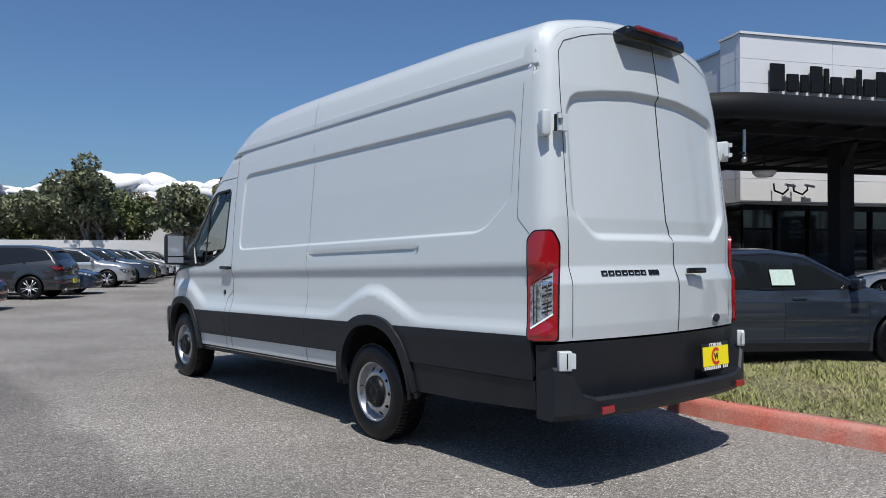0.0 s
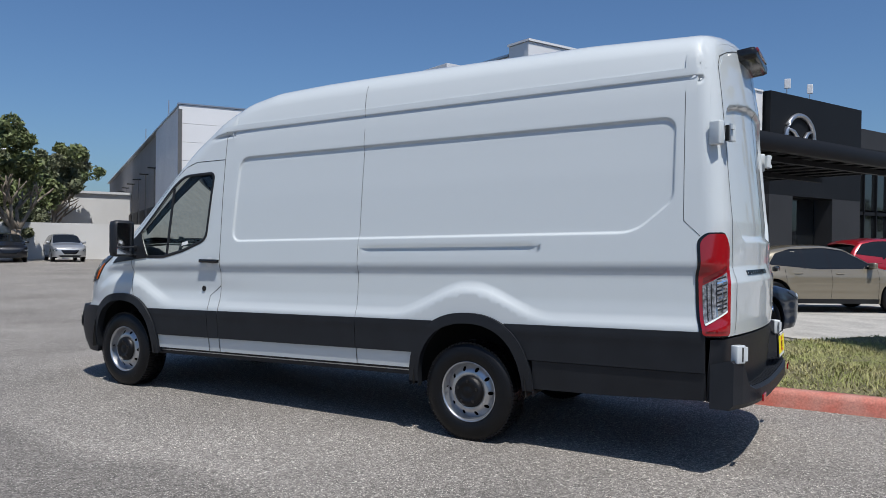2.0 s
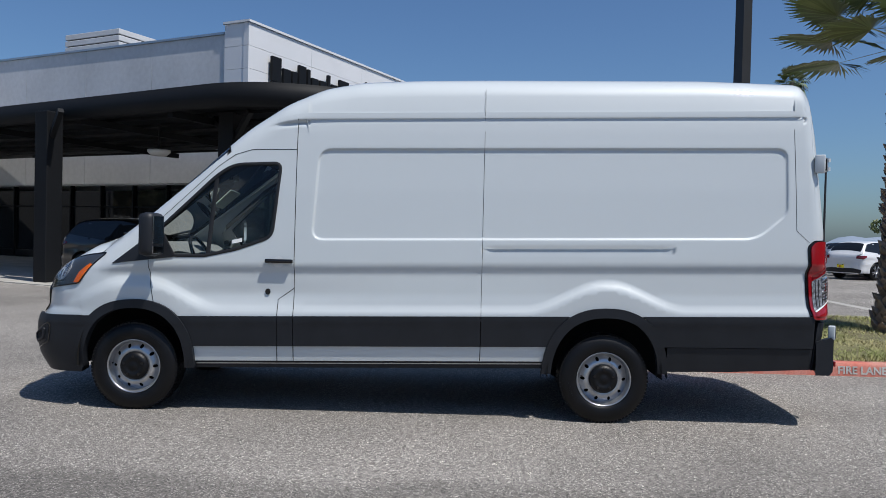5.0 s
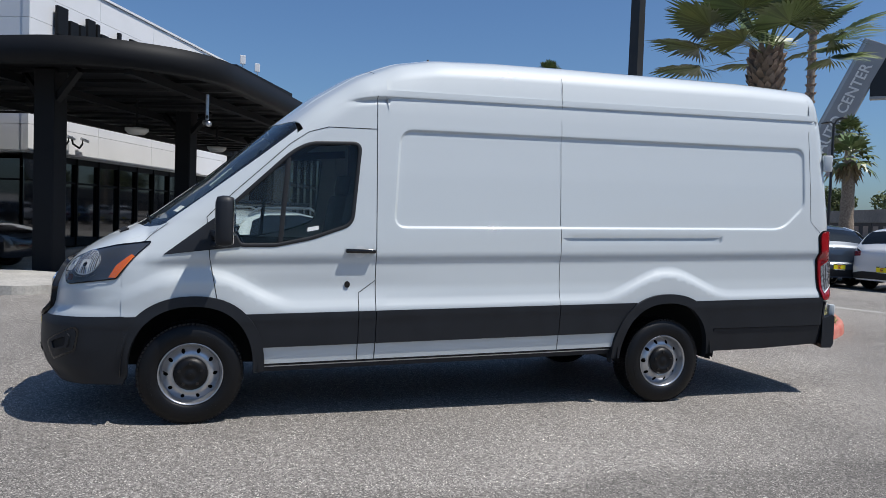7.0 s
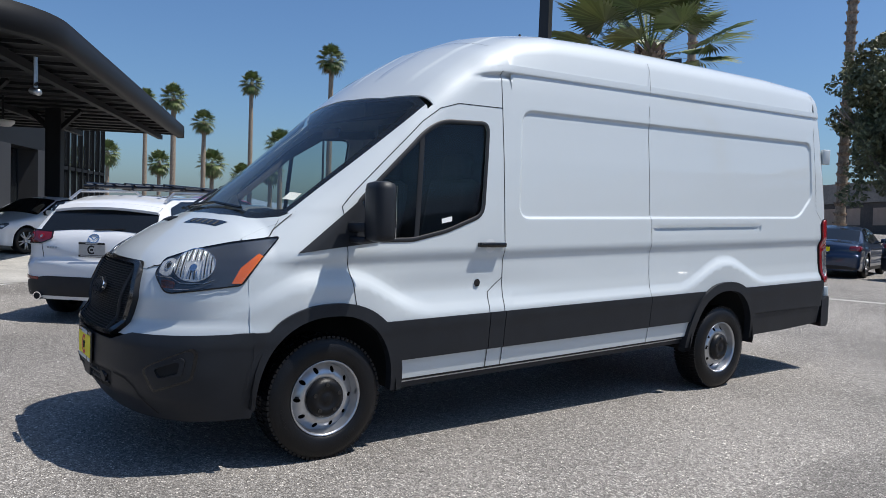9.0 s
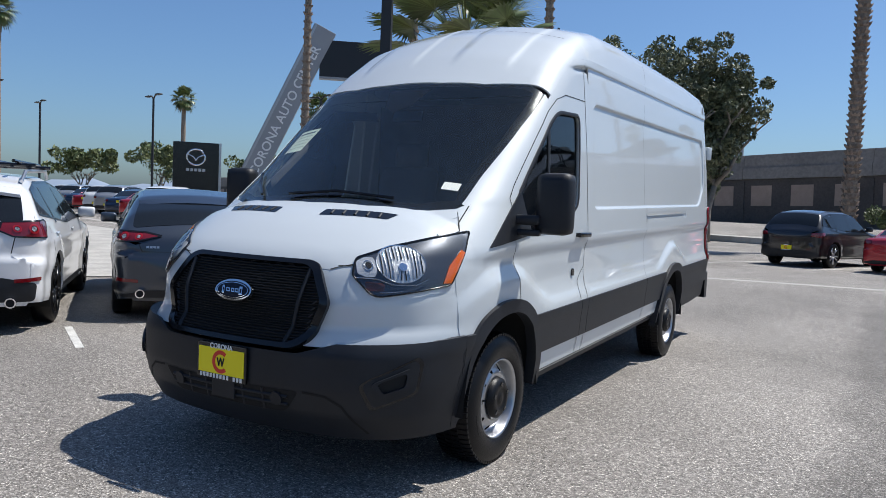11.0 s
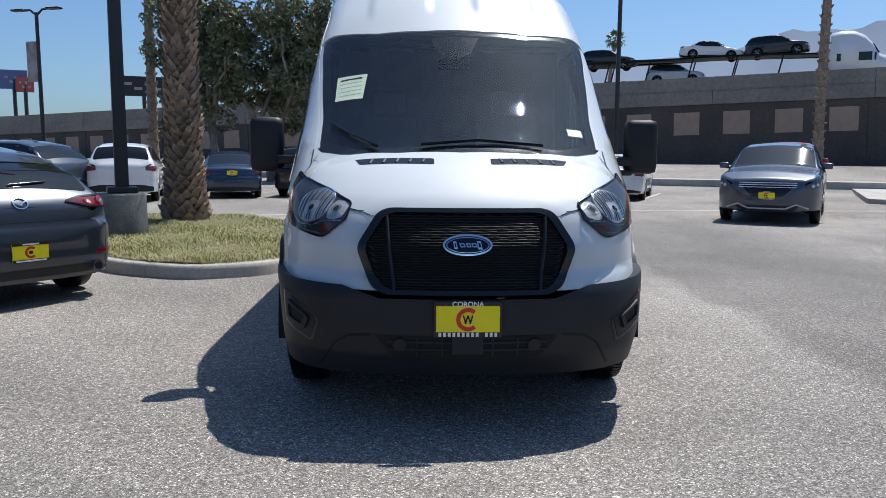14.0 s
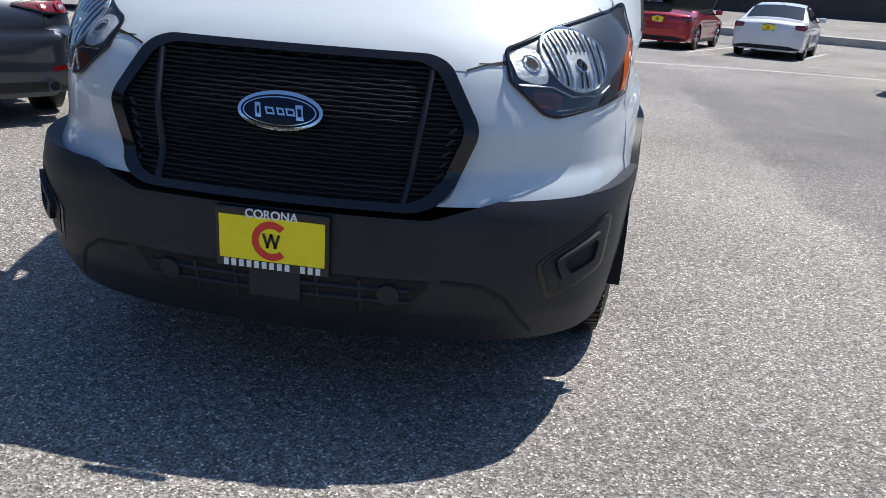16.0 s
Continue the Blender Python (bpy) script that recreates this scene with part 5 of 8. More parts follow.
for s in (-1, 1):
    seat = part("seat", box_bm((0.45 * s, 2.82, 0.98), (0.50, 0.52, 0.16), None, 0.06), FABRIC, van, "dark cloth front seat", True)
    part("backrest", box_bm((0.45 * s, 2.56, 1.33), (0.48, 0.14, 0.66), pose(0, 0, 0, 10, 0, 0), 0.06), FABRIC, seat, "", True)
    part("head_restraint", box_bm((0.45 * s, 2.49, 1.74), (0.27, 0.10, 0.19), pose(0, 0, 0, 8, 0, 0), 0.045), FABRIC, seat, "", True)
    part("seat_base", box_bm((0.45 * s, 2.80, 0.82), (0.42, 0.44, 0.18)), CABIN, seat)
    part("door_card", box_bm((0.925 * s, 3.05, 1.02), (0.04, 1.0, 0.46), None, 0.015), CABIN, van, "dark inner door trim")
    v = [(s * x, y, rz(y, z)) for x, y, z in ((0.86, 2.40, 2.06), (0.84, 2.95, 2.02), (0.82, 3.2, 1.86), (0.86, 3.60, 1.50), (0.84, 3.60, 1.44), (0.80, 3.2, 1.78), (0.82, 2.9, 1.95), (0.84, 2.40, 1.99))]
    put("pillar_trim", v, [tuple(range(8))], CABIN, van, smooth=False)
hl2 = [(x, y, rz(y, z)) for x, y, z in ((-0.80, 2.36, 2.16), (0.80, 2.36, 2.16), (0.76, 3.02, 2.06), (-0.76, 3.02, 2.06))]
put("headliner", hl2, [(0, 1, 2, 3)], CABIN, van, smooth=False)
part("rear_view_mirror", box_bm((0.0, 3.26, rz(3.26, 1.93)), (0.22, 0.03, 0.07), pose(0, 0, 0, 15, 0, 0), 0.012), GLOSSB, van)

# ---- the other vehicles ----
def paint(name, c, metal=0.35):
    return material(name, c, 0.30, metal=metal, coat=1.0, bump=0.02, bscale=300)


P_GREY = paint("grey_hatch_paint", (0.030, 0.039, 0.055))
P_SLATE = paint("dark_slate_paint", (0.035, 0.038, 0.042))
P_TAN = paint("sand_paint", (0.23, 0.20, 0.145), 0.3)
P_RED = paint("red_paint", (0.40, 0.012, 0.022), 0.4)
P_DRED = paint("dark_red_paint", (0.25, 0.02, 0.025), 0.4)
P_WHITE = paint("plain_white_paint", (0.74, 0.75, 0.76), 0.0)
P_BLACK = paint("black_paint", (0.010, 0.010, 0.012), 0.2)
P_BLUEG = paint("blue_grey_paint", (0.045, 0.062, 0.088), 0.2)
P_DBLUE = paint("dark_blue_paint", (0.018, 0.035, 0.075))
P_SILVER = paint("silver_paint", (0.42, 0.43, 0.44), 0.5)
ALLOY = material("alloy_wheel", (0.5, 0.5, 0.52), 0.3, metal=0.9)
BALLOY = material("black_alloy_wheel", (0.012, 0.012, 0.013), 0.22, metal=0.2)

# side profiles: shares of length from tail to nose, heights in metres; the beltline and the glass
PROFILES = {
    "hatch": dict(L=4.46, W=1.795, wb=2.725, front=0.93, r=0.335, lamp=0.905, plate=0.495, gate=0.715, emblem=0.915, top=[(0, 0.62), (0.015, 0.86), (0.05, 1.02), (0.10, 1.19), (0.20, 1.36), (0.33, 1.435), (0.47, 1.44), (0.56, 1.38), (0.70, 1.02), (0.745, 0.965), (0.88, 0.87), (0.965, 0.76), (1, 0.58)],
                  belt=0.94, win=[(0.165, 1.02), (0.205, 1.24), (0.28, 1.335), (0.45, 1.365), (0.54, 1.315), (0.665, 1.01), (0.66, 0.955), (0.40, 0.935)], bars=(0.33, 0.455), back=[(0.055, 1.07), (0.175, 1.30)], front_g=[(0.55, 1.39), (0.71, 1.01)]),
    "sedan": dict(L=4.86, W=1.86, wb=2.80, front=0.95, r=0.335, top=[(0, 0.60), (0.012, 0.90), (0.05, 1.00), (0.16, 1.05), (0.30, 1.38), (0.40, 1.46), (0.50, 1.465), (0.58, 1.40), (0.71, 1.04), (0.75, 0.99), (0.89, 0.86), (0.97, 0.74), (1, 0.56)],
                  belt=0.97, win=[(0.235, 1.05), (0.31, 1.32), (0.40, 1.39), (0.50, 1.39), (0.57, 1.335), (0.685, 1.03), (0.68, 0.98), (0.40, 0.965)], bars=(0.34, 0.47), back=[(0.165, 1.07), (0.305, 1.36)], front_g=[(0.57, 1.41), (0.715, 1.05)]),
    "suv": dict(L=4.62, W=1.86, wb=2.70, front=0.93, r=0.36, top=[(0, 0.70), (0.012, 1.02), (0.04, 1.14), (0.085, 1.42), (0.13, 1.60), (0.24, 1.665), (0.45, 1.675), (0.57, 1.60), (0.715, 1.16), (0.75, 1.115), (0.90, 1.01), (0.975, 0.86), (1, 0.62)],
                belt=1.08, win=[(0.085, 1.22), (0.135, 1.48), (0.22, 1.56), (0.44, 1.575), (0.55, 1.515), (0.685, 1.15), (0.68, 1.09), (0.40, 1.065)], bars=(0.245, 0.435), back=[(0.055, 1.17), (0.12, 1.56)], front_g=[(0.565, 1.60), (0.72, 1.17)]),
    "wagon": dict(L=4.47, W=1.80, wb=2.665, front=0.93, r=0.345, lamp=0.99, plate=0.855, gate=0.70, emblem=0.985, top=[(0, 0.66), (0.012, 0.96), (0.035, 1.08), (0.075, 1.28), (0.115, 1.43), (0.20, 1.505), (0.42, 1.53), (0.56, 1.46), (0.70, 1.10), (0.745, 1.05), (0.90, 0.95), (0.975, 0.80), (1, 0.60)],
                belt=1.02, win=[(0.085, 1.12), (0.135, 1.35), (0.22, 1.43), (0.43, 1.445), (0.54, 1.385), (0.675, 1.08), (0.67, 1.03), (0.40, 1.005)], bars=(0.235, 0.425), back=[(0.035, 1.085), (0.105, 1.40)], front_g=[(0.555, 1.46), (0.71, 1.11)]),
    "big": dict(L=4.97, W=1.99, wb=2.98, front=0.97, r=0.385, top=[(0, 0.72), (0.012, 1.05), (0.04, 1.17), (0.10, 1.45), (0.16, 1.62), (0.27, 1.70), (0.45, 1.715), (0.57, 1.64), (0.705, 1.22), (0.74, 1.175), (0.90, 1.09), (0.975, 0.94), (1, 0.66)],
                belt=1.12, win=[(0.085, 1.26), (0.135, 1.50), (0.22, 1.59), (0.44, 1.61), (0.55, 1.555), (0.685, 1.20), (0.68, 1.13), (0.40, 1.105)], bars=(0.245, 0.435), back=[(0.055, 1.21), (0.14, 1.58)], front_g=[(0.565, 1.645), (0.71, 1.23)]),
    "pickup": dict(L=5.5, W=1.95, wb=3.3, front=0.98, r=0.39, top=[(0, 0.75), (0.01, 1.15), (0.03, 1.20), (0.33, 1.22), (0.365, 1.30), (0.385, 1.75), (0.42, 1.84), (0.58, 1.85), (0.65, 1.76), (0.745, 1.32), (0.78, 1.27), (0.93, 1.18), (0.985, 1.02), (1, 0.7)],
                   belt=1.22, win=[(0.385, 1.30), (0.405, 1.68), (0.58, 1.74), (0.63, 1.68), (0.715, 1.30), (0.70, 1.24)], bars=(0.505,), back=[(0.368, 1.33), (0.39, 1.72)], front_g=[(0.645, 1.76), (0.75, 1.32)]),
}


def ring_mark(pl, y, z, way):
    """The dealer plate's open red ring and its dark frame strips, standing off a plate at y and facing way."""
    bm_ = bmesh.new()
    pr = [[bm_.verts.new((r_ * math.cos(a) * -way, y, z + r_ * math.sin(a))) for r_ in (0.052, 0.032)] for a in np.radians(np.linspace(45, 315, 19))]
    for a, b in zip(pr, pr[1:]):
        bm_.faces.new((a[0], b[0], b[1], a[1]))
    part("plate_mark", bm_, PLATERED, pl)
    part("plate_mark", box_bm((0, y, z), (0.034, 0.002, 0.026)), BLACKI, pl)
    for dz in (-0.072, 0.072):
        part("frame_strip", box_bm((0, y, z + dz), (0.31, 0.003, 0.024)), BLACKI, pl)
        part("frame_bar", box_bm((0, y + way * 0.002, z + dz), (0.26 if dz < 0 else 0.14, 0.003, 0.013)), WHITEP, pl)


def car_mesh_set(kind, col, coarse=0.09, trim=None, alloy=None, tailcol=None, grille_bar=False, fancy=True):
    """The parts of a car in its own axes (nose to +y, origin on the ground below its middle): a parent for copy_thing."""
    q = PROFILES[kind]
    L, W, r = q["L"], q["W"], q["r"]
    ty = np.array([(a - 0.5) * L for a, b in q["top"]])
    tz = np.array([b for a, b in q["top"]])
    xx = np.linspace(ty[0] - 0.1, ty[-1] + 0.1, 300)
    zz = np.interp(xx, ty, tz)
    k = np.hanning(11)
    k /= k.sum()
    zz = np.convolve(np.r_[np.full(5, zz[0]), zz, np.full(5, zz[-1])], k, "valid")
    roof = tz.max()
    belt = q["belt"]
    yf, yr = L / 2 - q["front"], L / 2 - q["front"] - q["wb"]
    gate, shelf = q.get("gate", 0.66), 0.0 if kind == "pickup" else 0.055

    def field(p):
        x, y, z = np.abs(p[:, 0]), p[:, 1], p[:, 2]
        w = np.interp(z, [0.15, 0.30, 0.55, 0.62, belt - 0.12, belt, roof, roof + 0.5], [W / 2 - 0.09, W / 2 - 0.03, W / 2 - 0.005, W / 2, W / 2 - 0.015, W / 2 - 0.05, W / 2 - 0.30, W / 2 - 0.5])
        w = w - 0.014 * np.exp(-((z - 0.52) / 0.08) ** 2) + 0.010 * np.exp(-((z - belt + 0.16) / 0.035) ** 2)
        for c in (yf, yr):
            d = np.hypot(y - c, (z - r) * 0.9)
            w = w + 0.022 * sstep(r + 0.22, r + 0.06, d)
        w = w - 0.035 * (np.abs(y) / (L / 2)) ** 4
        side = x - w
        top = (z - np.interp(y, xx, zz) + np.interp(z, [belt - 0.1, belt + 0.1], [0.07, 0.11]) * x ** 2) * 0.85
        fr = y - (L / 2 - 0.16 * x ** 2 - 0.30 * x ** 6 - 0.10 * np.clip((0.45 - z) / 0.3, 0, 1) ** 2)
        re = -y - (L / 2 - 0.10 * x ** 2 - 0.20 * x ** 6 - 0.10 * np.clip((0.45 - z) / 0.3, 0, 1) ** 2) + shelf * sstep(gate - 0.025, gate + 0.025, z)
        f = smax(side, top, 0.09)
        return smax(smax(f, fr, 0.10), re, 0.10)

    S = Shell(field)
    root = new("car")
    lo = 0.20 if kind in ("hatch", "sedan") else 0.25
    ends = 0.10
    gy = np.linspace(-L / 2 + ends, L / 2 - ends, 40)
    tz_b = np.interp(gy, xx, zz) - np.interp(gy, [-L / 2, -L / 2 + 0.5, L / 2 - 0.6, L / 2], [0.10, 0.09, 0.07, 0.10])

    def half(c):
        return [(c + (r + 0.055) * math.cos(a), r + (r + 0.055) * math.sin(a)) for a in np.linspace(-0.35, math.pi + 0.35, 22)]
    bottom = [(-L / 2 + ends, lo + 0.05)] + [p for p in half(yr)[::-1] if p[1] > lo] + [(yr + r + 0.12, lo), (yf - r - 0.12, lo)] + [p for p in half(yf)[::-1] if p[1] > lo] + [(L / 2 - ends, lo + 0.05)]
    out = bottom + [(a, b) for a, b in zip(gy[::-1], tz_b[::-1])]
    S.panel("side_body", "left", out, col, root, (), coarse, mirror=True, edge=0.03, line=coarse * 0.7)
    p, got = S.points("left", np.c_[gy, tz_b])
    xs_ = -p[:, 0]
    tout = [(x + 0.004, y) for x, y in zip(xs_, gy)] + [(-x - 0.004, y) for x, y in zip(xs_[::-1], gy[::-1])]
    S.panel("top_body", "top", tout, col, root, (), coarse, edge=0.0, line=coarse * 0.7)
    for view, yy, nm in (("front", L / 2 - ends - 0.02, "front_body"), ("rear", -L / 2 + ends + 0.02, "tail_body")):
        zt = float(np.interp(yy, gy, tz_b)) + 0.06
        zs = np.linspace(lo + 0.02, zt - 0.05, 8)
        p, _ = S.points("left", np.c_[np.full(8, yy), zs])
        o = [(-x, z) for x, z in zip(p[:, 0], zs)]
        o = o + [(o[-1][0] * 0.6, zt), (-o[-1][0] * 0.6, zt)] + [(-x, z) for x, z in o[::-1]]
        S.panel(nm, view, o, col, root, (), coarse, edge=0.0, line=coarse * 0.7, deep=-0.001)
    Y = lambda a: (a - 0.5) * L
    win = rounded([(Y(a), b) for a, b in q["win"]], 0.05)
    S.panel("side_window", "left", win, CARGLASS, root, (), coarse, deep=-0.004, edge=0.0, mirror=True)
    S.line("window_trim", "left", win, trim or GLOSSB, root, 0.018, deep=-0.006, closed=True, mirror=True, step=0.08)
    for a in q["bars"]:
        z0, z1 = belt, float(np.interp(Y(a), [w[0] for w in sorted([(Y(c), d) for c, d in q["win"] if d > belt + 0.2])], [w[1] for w in sorted([(Y(c), d) for c, d in q["win"] if d > belt + 0.2])]))
        S.line("door_pillar", "left", [(Y(a) + 0.03, z0), (Y(a), z1)], GLOSSB, root, 0.07, deep=-0.0055, mirror=True, step=0.08)
    if fancy:
        for a in (q["bars"][-1], q["bars"][0] - 0.10, q["win"][-3][0] + 0.02):
            S.line("shut_line", "left", [(Y(a) + 0.03, belt - 0.02), (Y(a) + 0.05, 0.62), (Y(a) + 0.03, lo + 0.10)], DARK, root, 0.007, mirror=True, step=0.08)
        for a in (q["bars"][-1] + 0.03, q["bars"][0] - 0.05):
            S.line("door_handle", "left", [(Y(a), belt - 0.11), (Y(a) + 0.17, belt - 0.105)], col, root, 0.028, deep=-0.002, mirror=True, height=0.018, step=0.06)
    S.line("sill_trim", "left", [(yr + r + 0.08, lo + 0.05), (yf - r - 0.08, lo + 0.05)], BLACKP, root, 0.10, deep=-0.004, mirror=True, step=0.1)
    for (a0, z0), (a1, z1), nm in ((*q["back"], "rear_window"), (*q["front_g"], "windscreen")):
        y0, y1 = Y(a0), Y(a1)
        w0, w1 = (W / 2 - 0.20, W / 2 - 0.29) if nm == "rear_window" else (W / 2 - 0.27, W / 2 - 0.16)
        g = rounded([(-w0, y0), (-w1, y1), (w1, y1), (w0, y0)], 0.06)
        S.panel(nm, "top", g, CARGLASS, root, (), coarse, deep=-0.004, edge=0.0)
    # lamps, bumpers, plates
    zt, zh = (q.get("lamp", belt - 0.13), 0.80 if kind == "big" else 0.68) if kind != "pickup" else (1.0, 0.95)
    ze = q.get("emblem", belt - 0.11)
    for s in (-1, 1):
        view = ((s * 3.0, -6.0, 0.0), (0.8 * s, 0.6, 0), (0, 0, 1), (-0.6 * s, 0.8, 0))
        c0 = float(np.dot((s * (W / 2 - 0.10), -L / 2 + 0.20, 0) - np.array(view[0]), view[1]))
        tl = rounded([(c0 - 0.22, zt - 0.05), (c0 - 0.20, zt + 0.055), (c0 + 0.16, zt + 0.075), (c0 + 0.20, zt + 0.02), (c0 + 0.05, zt - 0.075)], 0.02) if kind != "pickup" else rounded([(c0 - 0.06, zt - 0.2), (c0 - 0.06, zt + 0.15), (c0 + 0.09, zt + 0.15), (c0 + 0.09, zt - 0.2)], 0.02)
        if kind == "hatch":
            tl = rounded([(c0 - 0.36, zt + 0.012), (c0 - 0.20, zt + 0.05), (c0 + 0.12, zt + 0.062), (c0 + 0.20, zt + 0.045), (c0 + 0.10, zt - 0.055), (c0 - 0.16, zt - 0.05)], 0.015)
        if kind == "wagon":
            tl = rounded([(c0 - 0.30, zt - 0.02), (c0 - 0.26, zt + 0.062), (c0 + 0.16, zt + 0.08), (c0 + 0.20, zt + 0.06), (c0 + 0.12, zt - 0.085), (c0 - 0.20, zt - 0.075)], 0.02)
        t = S.panel("tail_lamp", view, tl, tailcol or REDDEEP, root, (), 0.06, deep=-0.010, edge=0.01)
        if fancy:
            S.line("lamp_rim", view, tl, GLOSSB, t, 0.014, deep=-0.0125, closed=True, step=0.05)
            for dx, rr in ((-0.03, 0.046), (-0.165, 0.034)):
                S.panel("lamp_core", view, oval(c0 + dx, zt, rr, rr, 16), RED, t, [oval(c0 + dx, zt, rr * 0.66, rr * 0.66, 16)], 0.03, deep=-0.014, edge=0)
                S.panel("lamp_bulb", view, oval(c0 + dx, zt, rr * 0.5, rr * 0.5, 12), CLEARL, t, (), 0.03, deep=-0.0145, edge=0)
            zr = 0.42 if kind == "hatch" else lo + 0.24
            S.panel("bumper_reflector", view, [(c0 - 0.22, zr), (c0 - 0.22, zr + 0.035), (c0 + 0.02, zr + 0.05), (c0 + 0.02, zr + 0.015)], REDDEEP, root, (), 0.05, deep=-0.012, edge=0.006)
        view = ((s * 3.0, 6.0, 0.0), (0.8 * s, -0.6, 0), (0, 0, 1), (-0.6 * s, -0.8, 0))
        c0 = float(np.dot((s * (W / 2 - 0.13), L / 2 - 0.28, 0) - np.array(view[0]), view[1]))
        hl_ = rounded([(c0 - 0.22, zh - 0.05), (c0 - 0.20, zh + 0.04), (c0 + 0.16, zh + 0.10), (c0 + 0.20, zh + 0.07), (c0 + 0.05, zh - 0.06)], 0.02)
        h = S.panel("headlamp", view, hl_, HOUSING, root, (), 0.05, deep=-0.006, edge=0.006)
        S.panel("reflector", view, oval(c0 - 0.06, zh, 0.045, 0.035, 14), LENS, h, (), 0.03, deep=-0.010, edge=0)
        S.panel("reflector", view, oval(c0 + 0.06, zh + 0.025, 0.045, 0.03, 14), LENS, h, (), 0.03, deep=-0.010, edge=0)
        part("wing_mirror", box_bm((s * (W / 2 + 0.06), Y(q["win"][-3][0]) - 0.05, belt + 0.07), (0.20, 0.10, 0.13), None, 0.035), col, root, "", True)
        part("mirror_foot", box_bm((s * (W / 2 - 0.05), Y(q["win"][-3][0]) - 0.02, belt + 0.015), (0.12, 0.06, 0.04), None, 0.01), GLOSSB, root)
    S.panel("grille", "front", rounded([(-0.42, zh - 0.10), (-0.50, zh + 0.02), (0.50, zh + 0.02), (0.42, zh - 0.10), (0.30, zh - 0.22), (-0.30, zh - 0.22)], 0.04), GLOSSB, root, (), 0.07, deep=-0.004, edge=0)
    if grille_bar:
        for z in (zh + 0.055, zh + 0.01, zh - 0.035):
            S.line("grille_bar", "front", [(-0.55, z), (0.55, z)], CHROME, root, 0.014, deep=-0.010, height=0.006, step=0.1)
        S.line("bumper_trim", "front", [(-0.78, 0.34), (-0.55, 0.42), (-0.35, 0.33), (0.35, 0.33), (0.55, 0.42), (0.78, 0.34)], STEEL, root, 0.035, deep=-0.01, height=0.006, step=0.06)
    S.panel("lower_grille", "front", rounded([(-0.62, 0.40), (0.62, 0.40), (0.50, 0.28), (-0.50, 0.28)], 0.03), BLACKP, root, (), 0.08, deep=-0.004, edge=0)
    lowb = {"hatch": 0.34, "suv": 0.50, "wagon": 0.54, "big": 0.50}.get(kind, 0.36)
    S.panel("rear_valance", "rear", rounded([(-W / 2 + 0.10, lo + 0.06), (-W / 2 + 0.08, lowb - 0.06), (-0.55, lowb), (0.55, lowb), (W / 2 - 0.08, lowb - 0.06), (W / 2 - 0.10, lo + 0.06)], 0.04), BLACKP, root, (), 0.07, deep=-0.006, edge=0)
    if fancy:
        S.line("tailgate_line", "rear", [(-0.60, gate + 0.03), (-0.64, zt - 0.06)], DARK, root, 0.008, mirror=True)
        S.line("tailgate_line", "rear", [(-0.60, gate + 0.03), (0.60, gate + 0.03)], DARK, root, 0.008)
        bm_ = S.panel("round_emblem", "rear", oval(0, ze, 0.066, 0.052, 20), CHROME, root, [oval(0, ze, 0.056, 0.043, 20)], 0.03, deep=-0.014, edge=0.01)
        S.line("emblem_stroke", "rear", [(-0.05, ze + 0.018), (-0.02, ze + 0.002), (0, ze - 0.018), (0.02, ze + 0.002), (0.05, ze + 0.018)], CHROME, bm_, 0.012, deep=-0.014)
        for k in range(4):
            S.panel("script_bar", "rear", [(-0.56 + 0.034 * k, ze - 0.13), (-0.56 + 0.034 * k, ze - 0.108), (-0.533 + 0.034 * k, ze - 0.108), (-0.533 + 0.034 * k, ze - 0.13)], STEEL, root, (), 0.05, deep=-0.006, edge=0)
        # roof spoiler over the rear window
        if kind != "sedan":
            ys_ = Y(q["back"][1][0])
            zs_ = float(np.interp(ys_, xx, zz))
            sp, rows_ = bmesh.new(), []
            for k in range(13):
                x_ = (W / 2 - 0.27) * (k / 6 - 1)
                dz_ = -0.11 * x_ * x_
                rows_.append([sp.verts.new((x_, ys_ + a, zs_ + b + dz_)) for a, b in ((0.16, 0.012), (-0.02, 0.008), (-0.16 + 0.12 * x_ * x_, -0.045), (-0.15 + 0.12 * x_ * x_, -0.075), (0.02, -0.045))])
            for a, b in zip(rows_, rows_[1:]):
                for i in range(5):
                    sp.faces.new((a[i], b[i], b[(i + 1) % 5], a[(i + 1) % 5]))
            sp.faces.new(rows_[0][::-1])
            sp.faces.new(rows_[-1])
            bmesh.ops.recalc_face_normals(sp, faces=sp.faces)
            part("roof_spoiler", sp, col, root)
        S.line("wiper", "rear", [(-0.02, float(q["back"][0][1]) + 0.0), (0.32, float(q["back"][0][1]) + 0.02)], GLOSSB, root, 0.018, deep=-0.012, height=0.01)
        for s in (-1, 1):
            part("exhaust_tip", tube_bm([(s * 0.62, -L / 2 + 0.10, 0.31), (s * 0.62, -L / 2 - 0.005, 0.31)], [0.045, 0.048], 14), CHROME, root)
            part("exhaust_bore", tube_bm([(s * 0.62, -L / 2 - 0.0, 0.31), (s * 0.62, -L / 2 - 0.008, 0.31)], 0.036, 14), DARK, root)
    zp = q.get("plate", 0.56 if kind in ("suv", "big") else 0.80)
    py, _ = S.points("rear", [(0, zp)])
    pl = part("plate", box_bm((0, py[0, 1] - 0.014, zp), (0.31, 0.012, 0.16), None, 0.003), YELLOW, root, "yellow dealer plate")
    ring_mark(pl, py[0, 1] - 0.0215, zp, -1)
